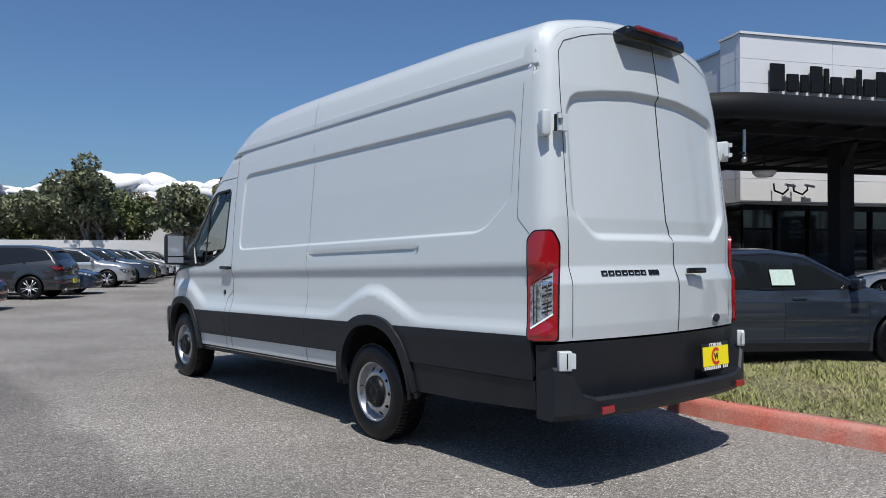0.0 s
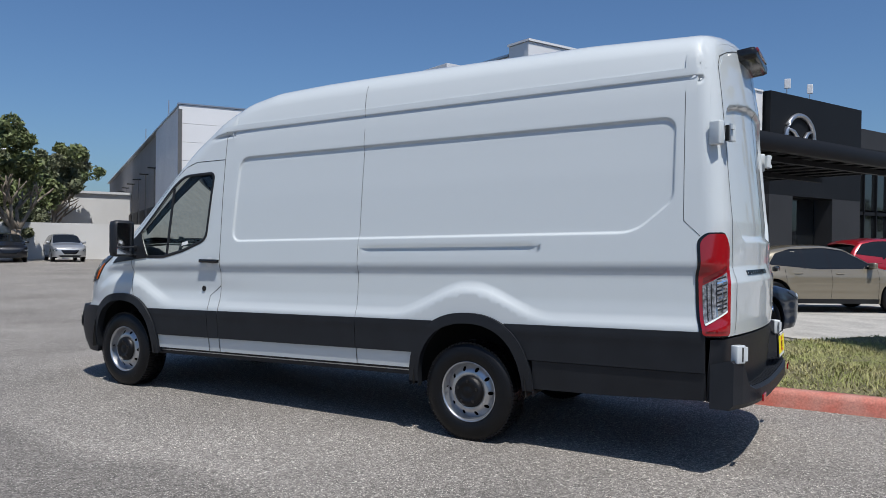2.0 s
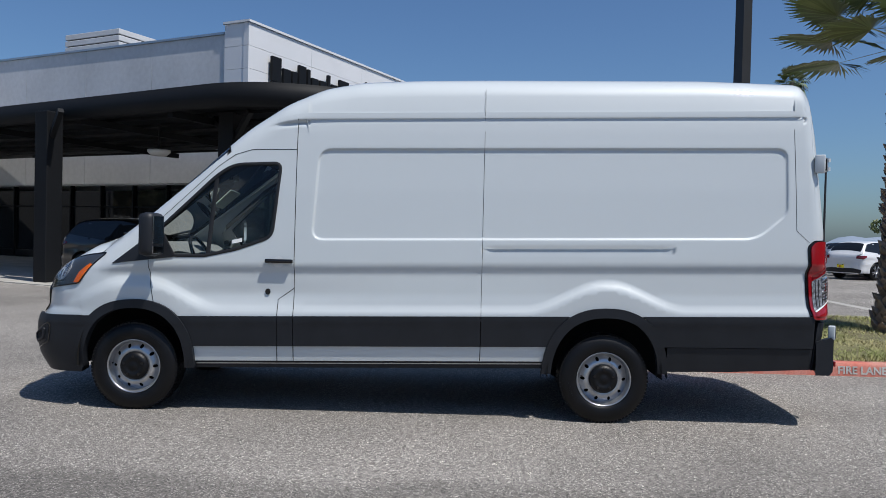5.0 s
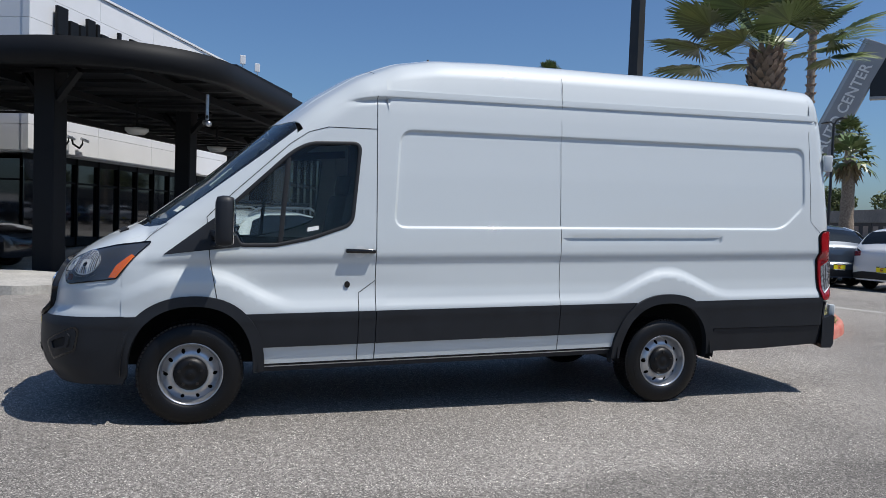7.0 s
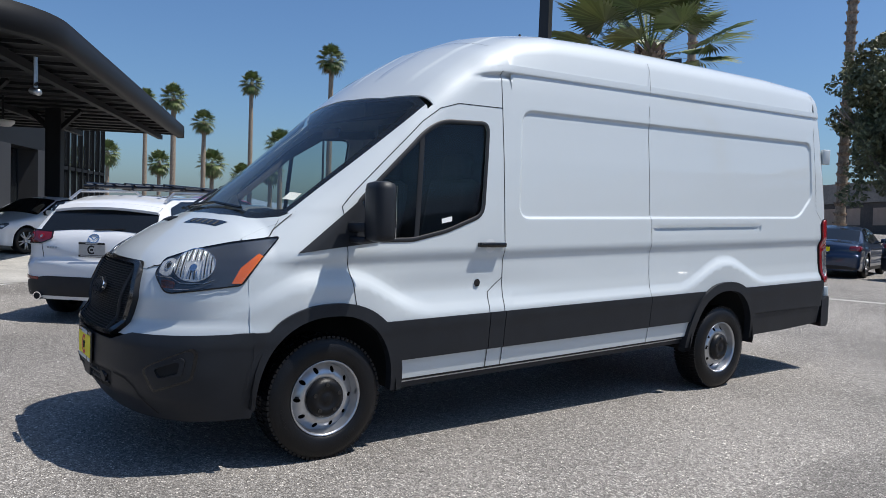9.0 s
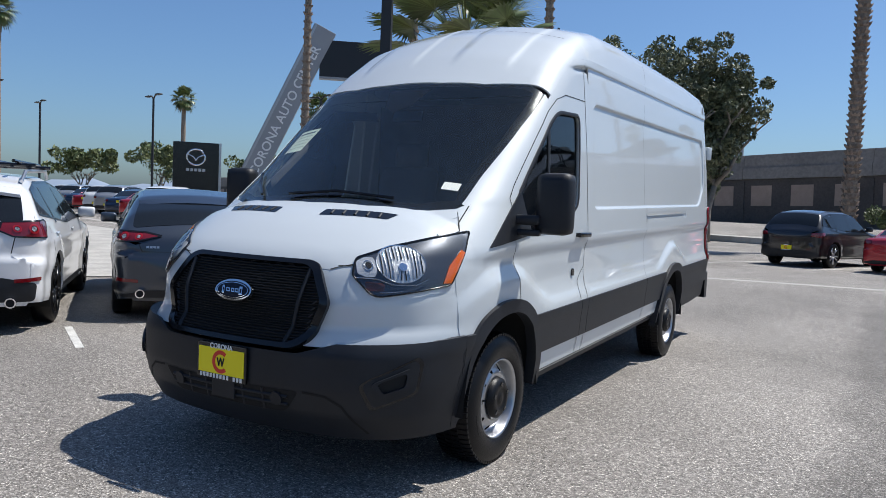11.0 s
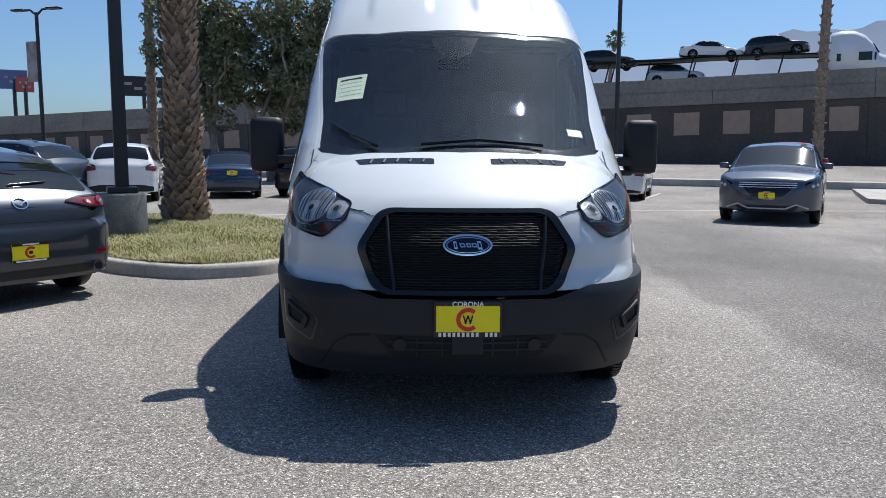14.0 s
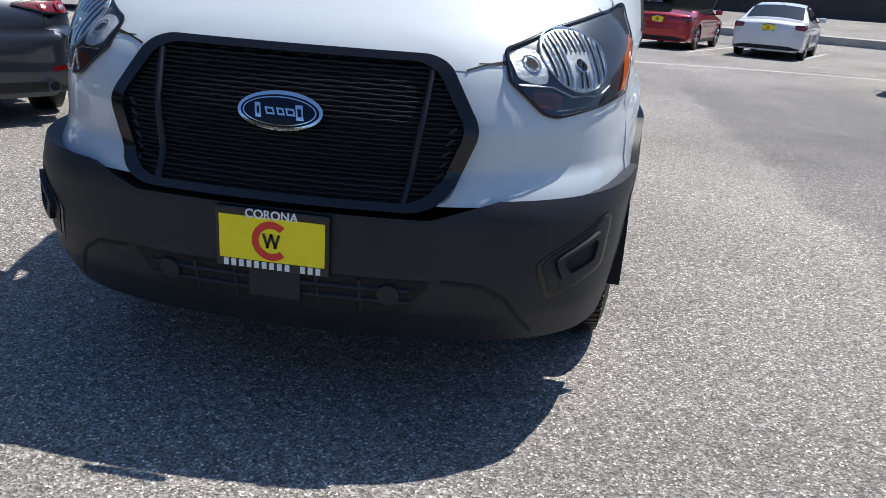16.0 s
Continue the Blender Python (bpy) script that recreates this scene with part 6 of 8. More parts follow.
    # wheels
    for cy in (yf, yr):
        for s in (-1, 1):
            w = new("wheel")
            w.parent = root
            w.matrix_local = Matrix.Translation((s * (W / 2 - 0.115), cy, r)) @ Matrix.Diagonal((s, 1, 1, 1))
            v, f = lathe([(-0.10, r * 0.7), (-0.105, r * 0.86), (-0.085, r * 0.985), (0, r), (0.085, r * 0.985), (0.105, r * 0.86), (0.098, r * 0.72)], 36)
            put("tyre", v, f, RUBBER, w)
            v, f = lathe([(0.098, r * 0.72), (0.09, r * 0.69), (0.03, r * 0.67), (0.02, 0.02)], 36)
            put("rim_barrel", v, f, BLACKI, w)
            sb = bmesh.new()
            for k in range(10):
                a = 2 * math.pi * k / 10 + (0.12 if k % 2 else -0.12)
                add_tube(sb, [(0.075, 0.05 * math.cos(a), 0.05 * math.sin(a)), (0.088, r * 0.40 * math.cos(a), r * 0.40 * math.sin(a)), (0.090, r * 0.69 * math.cos(a), r * 0.69 * math.sin(a))], [0.030, 0.018, 0.022], 5)
            add_tube(sb, [(0.05, 0, 0), (0.095, 0, 0)], [0.07, 0.05], 12)
            part("spokes", sb, alloy or ALLOY, w, "", True)
            wv, wf = [], []
            pts = half(cy)
            for x in (W / 2 - 0.02, W / 2 - 0.30):
                wv += [(s * x, y, z) for y, z in pts]
            n = len(pts)
            put("wheel_well", wv, [(i, i + 1, n + i + 1, n + i) for i in range(n - 1)] + [tuple(range(n, 2 * n))], DARK, root)
    part("underbody", box_bm((0, 0, lo + 0.10), (W - 0.55, L - 0.5, 0.16)), DARK, root)
    return root


def place_car(root, x, y, heading, name, label, group="", z=0.0, copy=False):
    """Stands a car with the middle of its footprint at x, y, its nose along heading (degrees from +y towards +x)."""
    m = pose(x, y, z, 0, 0, -heading)
    ob = copy_thing(root, m) if copy else root
    ob.matrix_basis = m
    ob.name = name
    tagged(ob, label, "car", group)
    return ob


def at_wheels(kind, x, y, heading, side, axle):
    """The middle of a car whose tyre of that side and axle touches the ground at x, y."""
    q = PROFILES[kind]
    h = math.radians(heading)
    f, rt = np.array((math.sin(h), math.cos(h))), np.array((math.cos(h), -math.sin(h)))
    a = q["L"] / 2 - q["front"] - (0 if axle == "front" else q["wb"])
    c = np.array((x, y)) - f * a - rt * side * (q["W"] / 2 - 0.02)
    return float(c[0]), float(c[1])


hatch = car_mesh_set("hatch", P_GREY, 0.05, alloy=BALLOY)
place_car(hatch, 5.38, 0.37, 126.5, "hatchback", "dark blue-grey hatchback with black wheels parked beside the grass island", "dealer cars")
sh = part("price_sheet", box_bm((PROFILES["hatch"]["W"] / 2 - 0.085, -0.16, 1.08), (0.006, 0.28, 0.20), pose(0, 0, 0, 0, -22, 0)), material("sheet_green", (0.42, 0.55, 0.48), 0.6, second=(0.55, 0.66, 0.58), scale=25), hatch, "pale window price sheet")
tan = car_mesh_set("hatch", P_TAN, 0.07, alloy=BALLOY)
place_car(tan, *at_wheels("hatch", 11.4, -0.62, 146, 1, "rear"), 146, "hatchback", "sand-coloured hatchback parked under the dealership frontage", "dealer cars", 0.02)
red_suv = car_mesh_set("suv", P_RED, 0.09)
place_car(red_suv, 19.6, -3.1, 146, "crossover", "bright red crossover parked behind the sand-coloured hatchback", "dealer cars", 0.02)
wsuv = car_mesh_set("wagon", P_WHITE, 0.06, alloy=BALLOY)
for s in (-1, 1):
    rl = bmesh.new()
    add_tube(rl, [(s * 0.60, -1.62, 1.43), (s * 0.60, -1.40, 1.535), (s * 0.58, 0.0, 1.57), (s * 0.56, 0.25, 1.49)], 0.018, 8)
    part("roof_rail", rl, STEEL, wsuv, "raised roof rail")
rk = bmesh.new()
for y in (-1.2, -0.2):
    add_tube(rk, [(-0.66, y, 1.60), (0.66, y, 1.60)], 0.022, 8)
for x in (-0.5, -0.25, 0.0, 0.25, 0.5):
    add_tube(rk, [(x, -1.45, 1.635), (x, 0.1, 1.635)], 0.018, 6)
part("roof_rack", rk, GLOSSB, wsuv, "black roof rack")
place_car(wsuv, 6.24, 2.49, 130, "crossover", "white crossover with a black roof rack parked in a bay", "parked cars")
for ob in wsuv.children:
    if ob.name.startswith("plate"):
        ob.data.materials[0] = STEEL
        for mark in ob.children:
            mark.data.materials[0] = BLACKI if "bar" not in mark.name else STEEL
        tagged(ob, "pale number plate with a dark bar")

blue_suv = car_mesh_set("big", P_BLUEG, 0.07, grille_bar=True, fancy=False)
place_car(blue_suv, -8.14, -8.94, 30, "crossover", "blue-grey crossover with chrome grille bars facing the yard", "parked cars")
fp = part("plate", box_bm((0, 2.505, 0.60), (0.31, 0.012, 0.15), None, 0.003), YELLOW, blue_suv, "yellow dealer plate")
ring_mark(fp, 2.513, 0.60, 1)
truck = car_mesh_set("pickup", P_DRED, 0.10, fancy=False)
place_car(truck, -11.2, -14.6, 30, "pickup", "dark red pickup truck parked behind the blue-grey crossover", "parked cars")
sed_r = car_mesh_set("sedan", P_RED, 0.09, fancy=False)
place_car(sed_r, -3.98, -18.0, 201, "sedan", "red sedan with a yellow dealer plate parked nose to the street", "parked cars")
sed_w = car_mesh_set("sedan", P_WHITE, 0.09, fancy=False)
place_car(sed_w, -6.75, -17.2, 201, "sedan", "white sedan with a yellow dealer plate parked nose to the street", "parked cars")
suv_b = car_mesh_set("suv", P_BLACK, 0.10, fancy=False)
place_car(suv_b, -1.25, -18.6, 201, "crossover", "black crossover with a yellow dealer plate parked nose to the street", "parked cars")
suv_w = car_mesh_set("suv", P_WHITE, 0.10, fancy=False)
place_car(blue_suv, *at_wheels("big", 10.74, -11.90, 108, -1, "rear"), 108, "crossover", "blue-grey crossover with roof rails parked beside the island", "parked cars", copy=True)
place_car(suv_w, *at_wheels("suv", 9.5, -13.5, 165, -1, "rear"), 165, "crossover", "white crossover parked beyond the grass island", "parked cars")
place_car(suv_w, *at_wheels("suv", 12.2, -12.8, 165, -1, "rear"), 165, "crossover", "white crossover parked beyond the grass island", "parked cars", copy=True)
sed_d = car_mesh_set("sedan", P_DBLUE, 0.10, fancy=False)
place_car(sed_d, 6.5, -17.4, 165, "coupe", "dark blue coupe parked beyond the palm", "parked cars")
place_car(suv_b, 3.7, -18.0, 185, "crossover", "black crossover parked beyond the palm", "parked cars", copy=True)
# the row along the far yard, and the cars before the white wall
sed_s = car_mesh_set("suv", P_SILVER, 0.10, fancy=False)
slate = car_mesh_set("suv", P_SLATE, 0.09)
place_car(slate, *at_wheels("suv", 0.65, 20.9, 302, -1, "rear"), 302, "crossover", "dark grey crossover in the row along the yard", "row of stock cars")
place_car(sed_s, 8.8, 39.2, 117, "crossover", "silver crossover in the row along the yard", "row of stock cars")
for k, (src, x, y, h, what) in enumerate(((sed_d, 1.2, 24.6, 117, "dark blue sedan"), (sed_s, 4.1, 29.9, 117, "silver crossover"), (blue_suv, 5.8, 33.0, 117, "blue-grey crossover"), (suv_b, 7.3, 36.1, 116, "black crossover"), (suv_w, 10.3, 42.3, 118, "white crossover"), (sed_w, 11.8, 45.4, 118, "white sedan"), (suv_b, 13.4, 48.6, 118, "black crossover"),
                                          (sed_r, -2.9, 17.6, 118, "red sedan"), (suv_b, 14.6, 40.6, 205, "black crossover"), (suv_b, 16.4, 44.6, 205, "black crossover"), (suv_b, 19.2, 41.2, 205, "black crossover"), (sed_s, 22.4, 40.6, 205, "silver crossover"))):
    place_car(src, x, y, h, "stock_car", what + " in the row along the yard", "row of stock cars", copy=True)
# stock under the canopy and along the street
place_car(suv_b, 13.2, 9.6, 200, "crossover", "black crossover parked under the canopy", "dealer cars", 0.03, copy=True)
place_car(sed_w, *at_wheels("sedan", 16.67, 3.06, -35, -1, "front"), -35, "sedan", "white sedan parked under the canopy", "dealer cars", 0.03, copy=True)
for k in range(9):
    src, what = ((suv_w, "white crossover"), (sed_s, "silver crossover"), (sed_d, "dark blue sedan"), (sed_r, "red sedan"))[(k * 3) % 4]
    place_car(src, 26 + 3.1 * k, -17.0 - 1.45 * k, 155, "stock_car", what + " in the line of cars by the street", "street line of cars", copy=True)

# ---- ground ----
A2, B2 = np.array((0.908, -0.418)), np.array((0.418, 0.908))


def site(p, s, t, z=0.0):
    """A place s along and t behind a point of the frontage."""
    q = np.array(p[:2]) + A2 * s + B2 * t
    return Vector((q[0], q[1], z))


SITE_ROT = math.degrees(math.atan2(A2[1], A2[0]))


def ground_z(x, y):
    """Level yard; the land lifts a little towards the raised freeway."""
    d = -(np.array(x) - 0.0) * B2[0] - (np.array(y) - 0.0) * B2[1]
    return 0.95 * sstep(24.0, 40.0, d)


xs_g = np.unique(np.r_[np.linspace(-2000, -60, 12), np.linspace(-60, 110, 86), np.linspace(110, 2000, 12)])
ys_g = np.unique(np.r_[np.linspace(-2000, -100, 12), np.linspace(-100, 70, 86), np.linspace(70, 2000, 12)])
gx, gy = np.meshgrid(xs_g, ys_g)
gz = ground_z(gx.ravel(), gy.ravel())
n1 = len(xs_g)
gf = [(j * n1 + i, j * n1 + i + 1, (j + 1) * n1 + i + 1, (j + 1) * n1 + i) for j in range(len(ys_g) - 1) for i in range(n1 - 1)]
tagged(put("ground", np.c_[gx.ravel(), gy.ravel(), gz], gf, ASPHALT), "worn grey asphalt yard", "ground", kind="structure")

# pale concrete apron in front of the showroom
apron = rounded([(6.5, -1.9), (8.9, 1.2), (9.6, 4.3), (8.6, 5.6), (8.6, 7.4), (10.2, 9.6), (18.5, 27), (29, 24), (21, 9), (38, 1.5), (33, -13), (9.0, -6.6), (7.2, -4.8)], 0.8)
v, f = slab(apron, -0.05, 0.02, (), 3.0)
tagged(put("pavement", v, f, CONCRETE, smooth=False), "pale concrete apron before the showroom", "pavement", kind="structure")
nose = rounded([(7.1, 6.5), (8.0, 5.6), (9.4, 5.4), (10.6, 7.0), (11.4, 9.4), (10.2, 9.9), (8.2, 8.2)], 0.6)
v, f = slab(nose, -0.05, 0.15, (), 0.8)
tagged(put("kerb_nose", v, f, CONCRETE, smooth=False), "rounded concrete kerb nose under the canopy", "kerb", kind="structure")

# the grass island with its kerb
ISLAND = rounded([(1.50, -4.2), (1.50, -0.9), (1.9, -0.12), (2.7, 0.22), (3.5, -0.12), (4.6, -1.0), (6.3, -2.3), (7.0, -4.6), (6.4, -7.0), (3.9, -6.7), (2.3, -5.4)], [0.6, 0.5, 0.3, 0.3, 0.3, 0.3, 0.6, 0.6, 0.7, 0.6, 0.6])
mid = ISLAND.mean(0)


def inset(poly, d):
    poly = resample(poly, 0.25)
    t = np.roll(poly, -1, 0) - np.roll(poly, 1, 0)
    t /= np.hypot(*t.T)[:, None]
    nrm = np.c_[-t[:, 1], t[:, 0]]
    c = poly.mean(0)
    if ((nrm * (c - poly)).sum(1)).mean() < 0:
        nrm = -nrm
    return poly + nrm * d


loop = resample(ISLAND, 0.25)
ins = inset(ISLAND, 0.16)
def kerb_run(k0, k1, mat, name, label):
    """A stretch of kerb with a sloped face and a rounded top."""
    o, i_, verts, faces = loop[k0:k1 + 1], ins[k0:k1 + 1], [], []
    for p, q in zip(o, i_):
        d = (q - p) / np.hypot(*(q - p))
        for a, z in ((0.0, -0.05), (0.015, 0.10), (0.028, 0.138), (0.05, 0.15), (0.16, 0.15), (0.16, 0.0)):
            verts.append((*(p + d * a), z))
    for r in range(len(o) - 1):
        for c in range(5):
            faces.append((r * 6 + c, r * 6 + c + 1, r * 6 + 7 + c, r * 6 + 6 + c))
    return tagged(put(name, verts, faces, mat, smooth=True), label, "kerb", "island kerb", "structure")


n_l = len(loop)
RED = [(p[0] < 1.8 and p[1] < -0.45) or (p[0] < 3.95 and p[1] < -4.0) for p in loop]
k = 0
while k < n_l:
    is_red = RED[k]
    j = k
    while j < n_l and RED[j] == is_red and j - k < 8:
        j += 1
    e = min(j, n_l)
    if e >= n_l:
        loop = np.r_[loop, loop[:1]]
        ins = np.r_[ins, ins[:1]]
        kerb_run(k, n_l, REDKERB if is_red else CONCRETE, "kerb", "faded red painted kerb" if is_red else "grey concrete kerb round the grass")
        break
    kerb_run(k, e, REDKERB if is_red else CONCRETE, "kerb", "faded red painted kerb" if is_red else "grey concrete kerb round the grass")
    k = e
loop = loop[:n_l]
SOIL = material("dry_soil", (0.17, 0.145, 0.085), 0.95, second=(0.11, 0.105, 0.055), scale=3, bump=0.5, bscale=30, fine=0.3)
v, f = sheet(inset(ISLAND, 0.15), (), 0.35)
def turf_z(x, y):
    return 0.125 + 0.05 * sstep(0.0, 1.5, np.minimum(np.abs(x - 1.6), 2)) + 0.02 * np.sin(x * 2.3) * np.sin(y * 1.9)
put_t = put("turf_bed", np.c_[v, turf_z(v[:, 0], v[:, 1])], f, SOIL)
tagged(put_t, "dry soil under the grass", "soil", kind="structure")
GRASS = island_random(material("grass_blades", (0.26, 0.29, 0.085), 0.75, second=(0.42, 0.38, 0.19), scale=1.6), 0.55, 1.35)
rg = np.random.default_rng(5)
area = inset(ISLAND, 0.10)
cand = rg.uniform(area.min(0), area.max(0), (120000, 2))
cand = cand[inside(cand, area)]
near = cand[(cand[:, 1] > -4.5)][:34000]
cand = np.r_[near, cand[cand[:, 1] <= -4.5][:9000]]
m_ = len(cand)
h_ = rg.uniform(0.025, 0.075, m_) * (0.8 + 0.4 * np.sin(cand[:, 0] * 3) * np.cos(cand[:, 1] * 2.6))
an, ln = rg.uniform(0, 2 * np.pi, m_), rg.uniform(0.02, 0.10, m_)
wv = rg.uniform(0.0025, 0.0055, m_)
zb_ = turf_z(cand[:, 0], cand[:, 1])
dx, dy = np.cos(an), np.sin(an)
base = np.c_[cand, zb_ - 0.01]
side_v = np.c_[-dy, dx, dy * 0] * wv[:, None]
midp = base + np.c_[dx * ln * 0.35, dy * ln * 0.35, h_ * 0.65]
tip = base + np.c_[dx * ln, dy * ln, h_]
gv = np.stack([base - side_v, base + side_v, midp + side_v * 0.8, midp - side_v * 0.8, tip], 1).reshape(-1, 3)
gfac = []
for i in range(m_):
    o = i * 5
    gfac += [(o, o + 1, o + 2, o + 3), (o + 3, o + 2, o + 4)]
tagged(put("grass", gv, gfac, GRASS), "sun-dried green and straw grass on the island", "grass", kind="stuff")
fl_ = text_mesh("kerb_lettering", "FIRE LANE", 0.12, pose(1.507, -3.35, 0.062, 86, 0, -90), LINEP, None, 0.001, bold=0.003)
tagged(fl_, "white stencilled fire lane lettering on red kerb", "lettering", kind="structure")

# painted and cast lines
def strip(name, pts, w, mat, label, z=0.005):
    c = resample(np.array(pts, float), 0.8, False)
    t = np.gradient(c, axis=0)
    t /= np.hypot(*t.T)[:, None]
    s = np.c_[-t[:, 1], t[:, 0]] * w / 2
    a, b = c + s, c - s
    za, zb2 = ground_z(a[:, 0], a[:, 1]) + z, ground_z(b[:, 0], b[:, 1]) + z
    n = len(c)
    v_ = np.r_[np.c_[a, za], np.c_[b, zb2]]
    return tagged(put(name, v_, [(i, n + i, n + i + 1, i + 1) for i in range(n - 1)], mat), label, "road marking", kind="structure")


strip("gutter", [(-30, -10.3), (-12, -10.85), (-5, -10.8), (0, -9.9), (6, -8.0), (14, -8.4), (30, -15)], 0.28, CONCRETE, "pale concrete gutter across the yard")
for k in range(2, 5):
    p0 = np.array((3.05, 3.45)) + np.array((1.95, 1.95)) * k
    strip("bay_line", [p0, p0 + np.array((0.62, -0.785)) * 5.0], 0.10, LINEP, "worn white parking bay line", 0.004)
strip("bay_line", [(4.25, 2.80), (3.25, 3.35)], 0.07, LINEP, "worn white parking bay line", 0.004)
for k in range(9):
    p0 = np.array((-12.6 + 2.85 * k, -15.4))
    strip("bay_line", [p0, p0 + np.array((-0.42, -0.91)) * 5.2], 0.10, LINEP, "worn white parking bay line", 0.004)
# raised kerb and footway by the street
def street_kerb(d, w, h, x0, x1, mat, name, label):
    c = [np.array((0.0, 0.0)) - B2 * d + A2 * s for s in (x0, x1)]
    v_, f_ = slab([c[0], c[1], c[1] - B2 * w, c[0] - B2 * w], -0.2, h, (), 8)
    return tagged(put(name, v_, f_, mat, smooth=False), label, "kerb", kind="structure")


street_kerb(27.3, 1.7, 0.40, -60, 120, CONCRETE, "street_kerb", "raised concrete kerb and footway along the street")

# ---- the raised freeway ----
v_, f_ = slab(rounded([(-13.4, -13.9), (-23.0, -32.2), (-45, -22), (-38, -6), (-17, -12.4)], [0.6, 0.3, 0.3, 0.3, 0.8]), -0.2, 0.15, (), 4)
tagged(put("pavement", v_, f_, CONCRETE, smooth=False), "pale concrete pavement with a kerb edge beside the yard", "pavement", kind="structure")
FWALL = material("brown_freeway_wall", (0.105, 0.090, 0.080), 0.9, second=(0.075, 0.066, 0.060), scale=0.5, bump=0.3, bscale=8, fine=0.15)
FPANEL = material("tan_wall_panel", (0.40, 0.30, 0.235), 0.85, var=0.15, scale=2, fine=0.1)
FRAIL = material("freeway_barrier_concrete", (0.27, 0.245, 0.22), 0.85, second=(0.19, 0.175, 0.16), scale=0.35, fine=0.15)
fw = empty("freeway_wall", Matrix.Translation((0, 0, 0)), "brown retaining wall with tan panels under a concrete freeway barrier", "wall", kind="structure")
R0 = np.array((-18.3, -38.9))


def frame_at(s, t, z=0.0):
    q = R0 + A2 * s - B2 * t
    return Matrix.Translation((q[0], q[1], z)) @ Matrix.Rotation(math.radians(SITE_ROT), 4, "Z")


def rise(s):
    """The freeway climbs towards the mountains."""
    return -0.025 * np.clip(s, -70, 70)


def fw_box(name, s0, s1, t, thick, z0, z1, mat, label=""):
    ob = part(name, box_bm((0, 0, 0), (s1 - s0, thick, z1 - z0)), mat, fw, label)
    ob.matrix_world = frame_at((s0 + s1) / 2, t + thick / 2, (z0 + z1) / 2) @ Matrix.Rotation(math.atan(0.025) if abs(s0) < 70 else 0.0, 4, "Y")
    return ob


BAY = 8.88
for k in range(-8, 17):
    s0 = k * BAY
    up = float(rise(s0 + BAY / 2))
    fw_box("wall_bay", s0, s0 + BAY - 0.02, 0, 0.5, 0.2, 4.68 + up, FWALL)
    fw_box("barrier", s0, s0 + BAY - 0.03, -0.14, 0.5, 4.70 + up, 5.50 + up, FRAIL, "concrete beam")
    fw_box("barrier", s0, s0 + BAY - 0.03, -0.04, 0.4, 5.504 + up, 6.40 + up, FRAIL, "concrete parapet")
    for j in range(3):
        a = s0 + 0.70 + j * 2.96
        low_ = 2.80 + float(rise(a))
        fw_box("wall_panel", a, a + 1.55, -0.03, 0.06, low_, low_ + 1.42, FPANEL)
    fw_box("pilaster", s0 - 0.18, s0 + 0.18, -0.06, 0.3, 0.2, 4.66 + up, FWALL)

# ---- the showroom ----
WPANEL = material("white_metal_panel", (0.78, 0.785, 0.79), 0.42, var=0.06, scale=0.5, bump=0.02, bscale=3)
GREYW = material("light_grey_wall", (0.66, 0.67, 0.68), 0.7, var=0.12, scale=0.4, fine=0.05)
CHAR = material("charcoal_metal", (0.0085, 0.0095, 0.0115), 0.6, var=0.2, scale=1.0, spec=0.2)
CHARW = material("charcoal_wall", (0.022, 0.023, 0.026), 0.7, var=0.2, scale=0.8)
BROWNW = material("taupe_render", (0.27, 0.245, 0.225), 0.85, var=0.12, scale=0.5, fine=0.06)
GREYB = material("mid_grey_render", (0.12, 0.122, 0.125), 0.85, var=0.15, scale=0.6, fine=0.06)
DGLASS = material("dark_window_glass", (0.012, 0.014, 0.016), 0.04, spec=0.8)
C0 = (20.4, 9.0)
shop = empty("showroom", Matrix(), "white and charcoal car showroom with tall glazing", "building")


def wall_box(parent, name, p, s0, s1, t0, t1, z0, z1, mat, label="", bevel=0.0, turn=0.0):
    """A box between s0 and s1 along the frontage and t0 and t1 behind it, turned about p by some degrees."""
    ob = part(name, box_bm((0, 0, 0), (s1 - s0, t1 - t0, z1 - z0), None, bevel), mat, parent, label)
    r = Matrix.Rotation(math.radians(SITE_ROT + turn), 4, "Z")
    c = Vector((p[0], p[1], 0)) + r @ Vector(((s0 + s1) / 2, (t0 + t1) / 2, (z0 + z1) / 2))
    ob.matrix_world = Matrix.Translation(c) @ r
    return ob


wall_box(shop, "wall", C0, 0.25, 15.3, 0.25, 1.15, 3.15, 9.04, GREYW, "light grey wall core")
wall_box(shop, "wall", C0, 0.25, 15.3, 1.152, 20, 3.15, 8.58, GREYW, "light grey wall core")
wall_box(shop, "roof", C0, 0.3, 15.0, 1.16, 20, 8.585, 8.63, GREYB)
# white panels with open joints on the front and the return
for r in range(7):
    z0, z1 = 3.20 + r * 0.835, 3.20 + (r + 1) * 0.835 - 0.012
    for c in range(4):
        s0 = -0.02 + c * 3.85
        wall_box(shop, "panel", C0, s0, s0 + 3.838, 0.0, 0.24, z0, z1, WPANEL)
    wall_box(shop, "panel", C0, 0.0, 0.24, 0.25, 1.15, z0, z1, WPANEL)
for c in range(5):
    wall_box(shop, "panel", C0, 0.06, 0.245, 1.17 + c * 3.75, 1.17 + (c + 1) * 3.75 - 0.02, 3.2, 8.70, GREYW, "grey rendered wall")
wall_box(shop, "coping", C0, -0.06, 15.34, -0.06, 0.30, 9.046, 9.13, WPANEL, "metal coping")
wall_box(shop, "coping", C0, -0.06, 0.30, 0.302, 1.20, 9.046, 9.13, WPANEL)
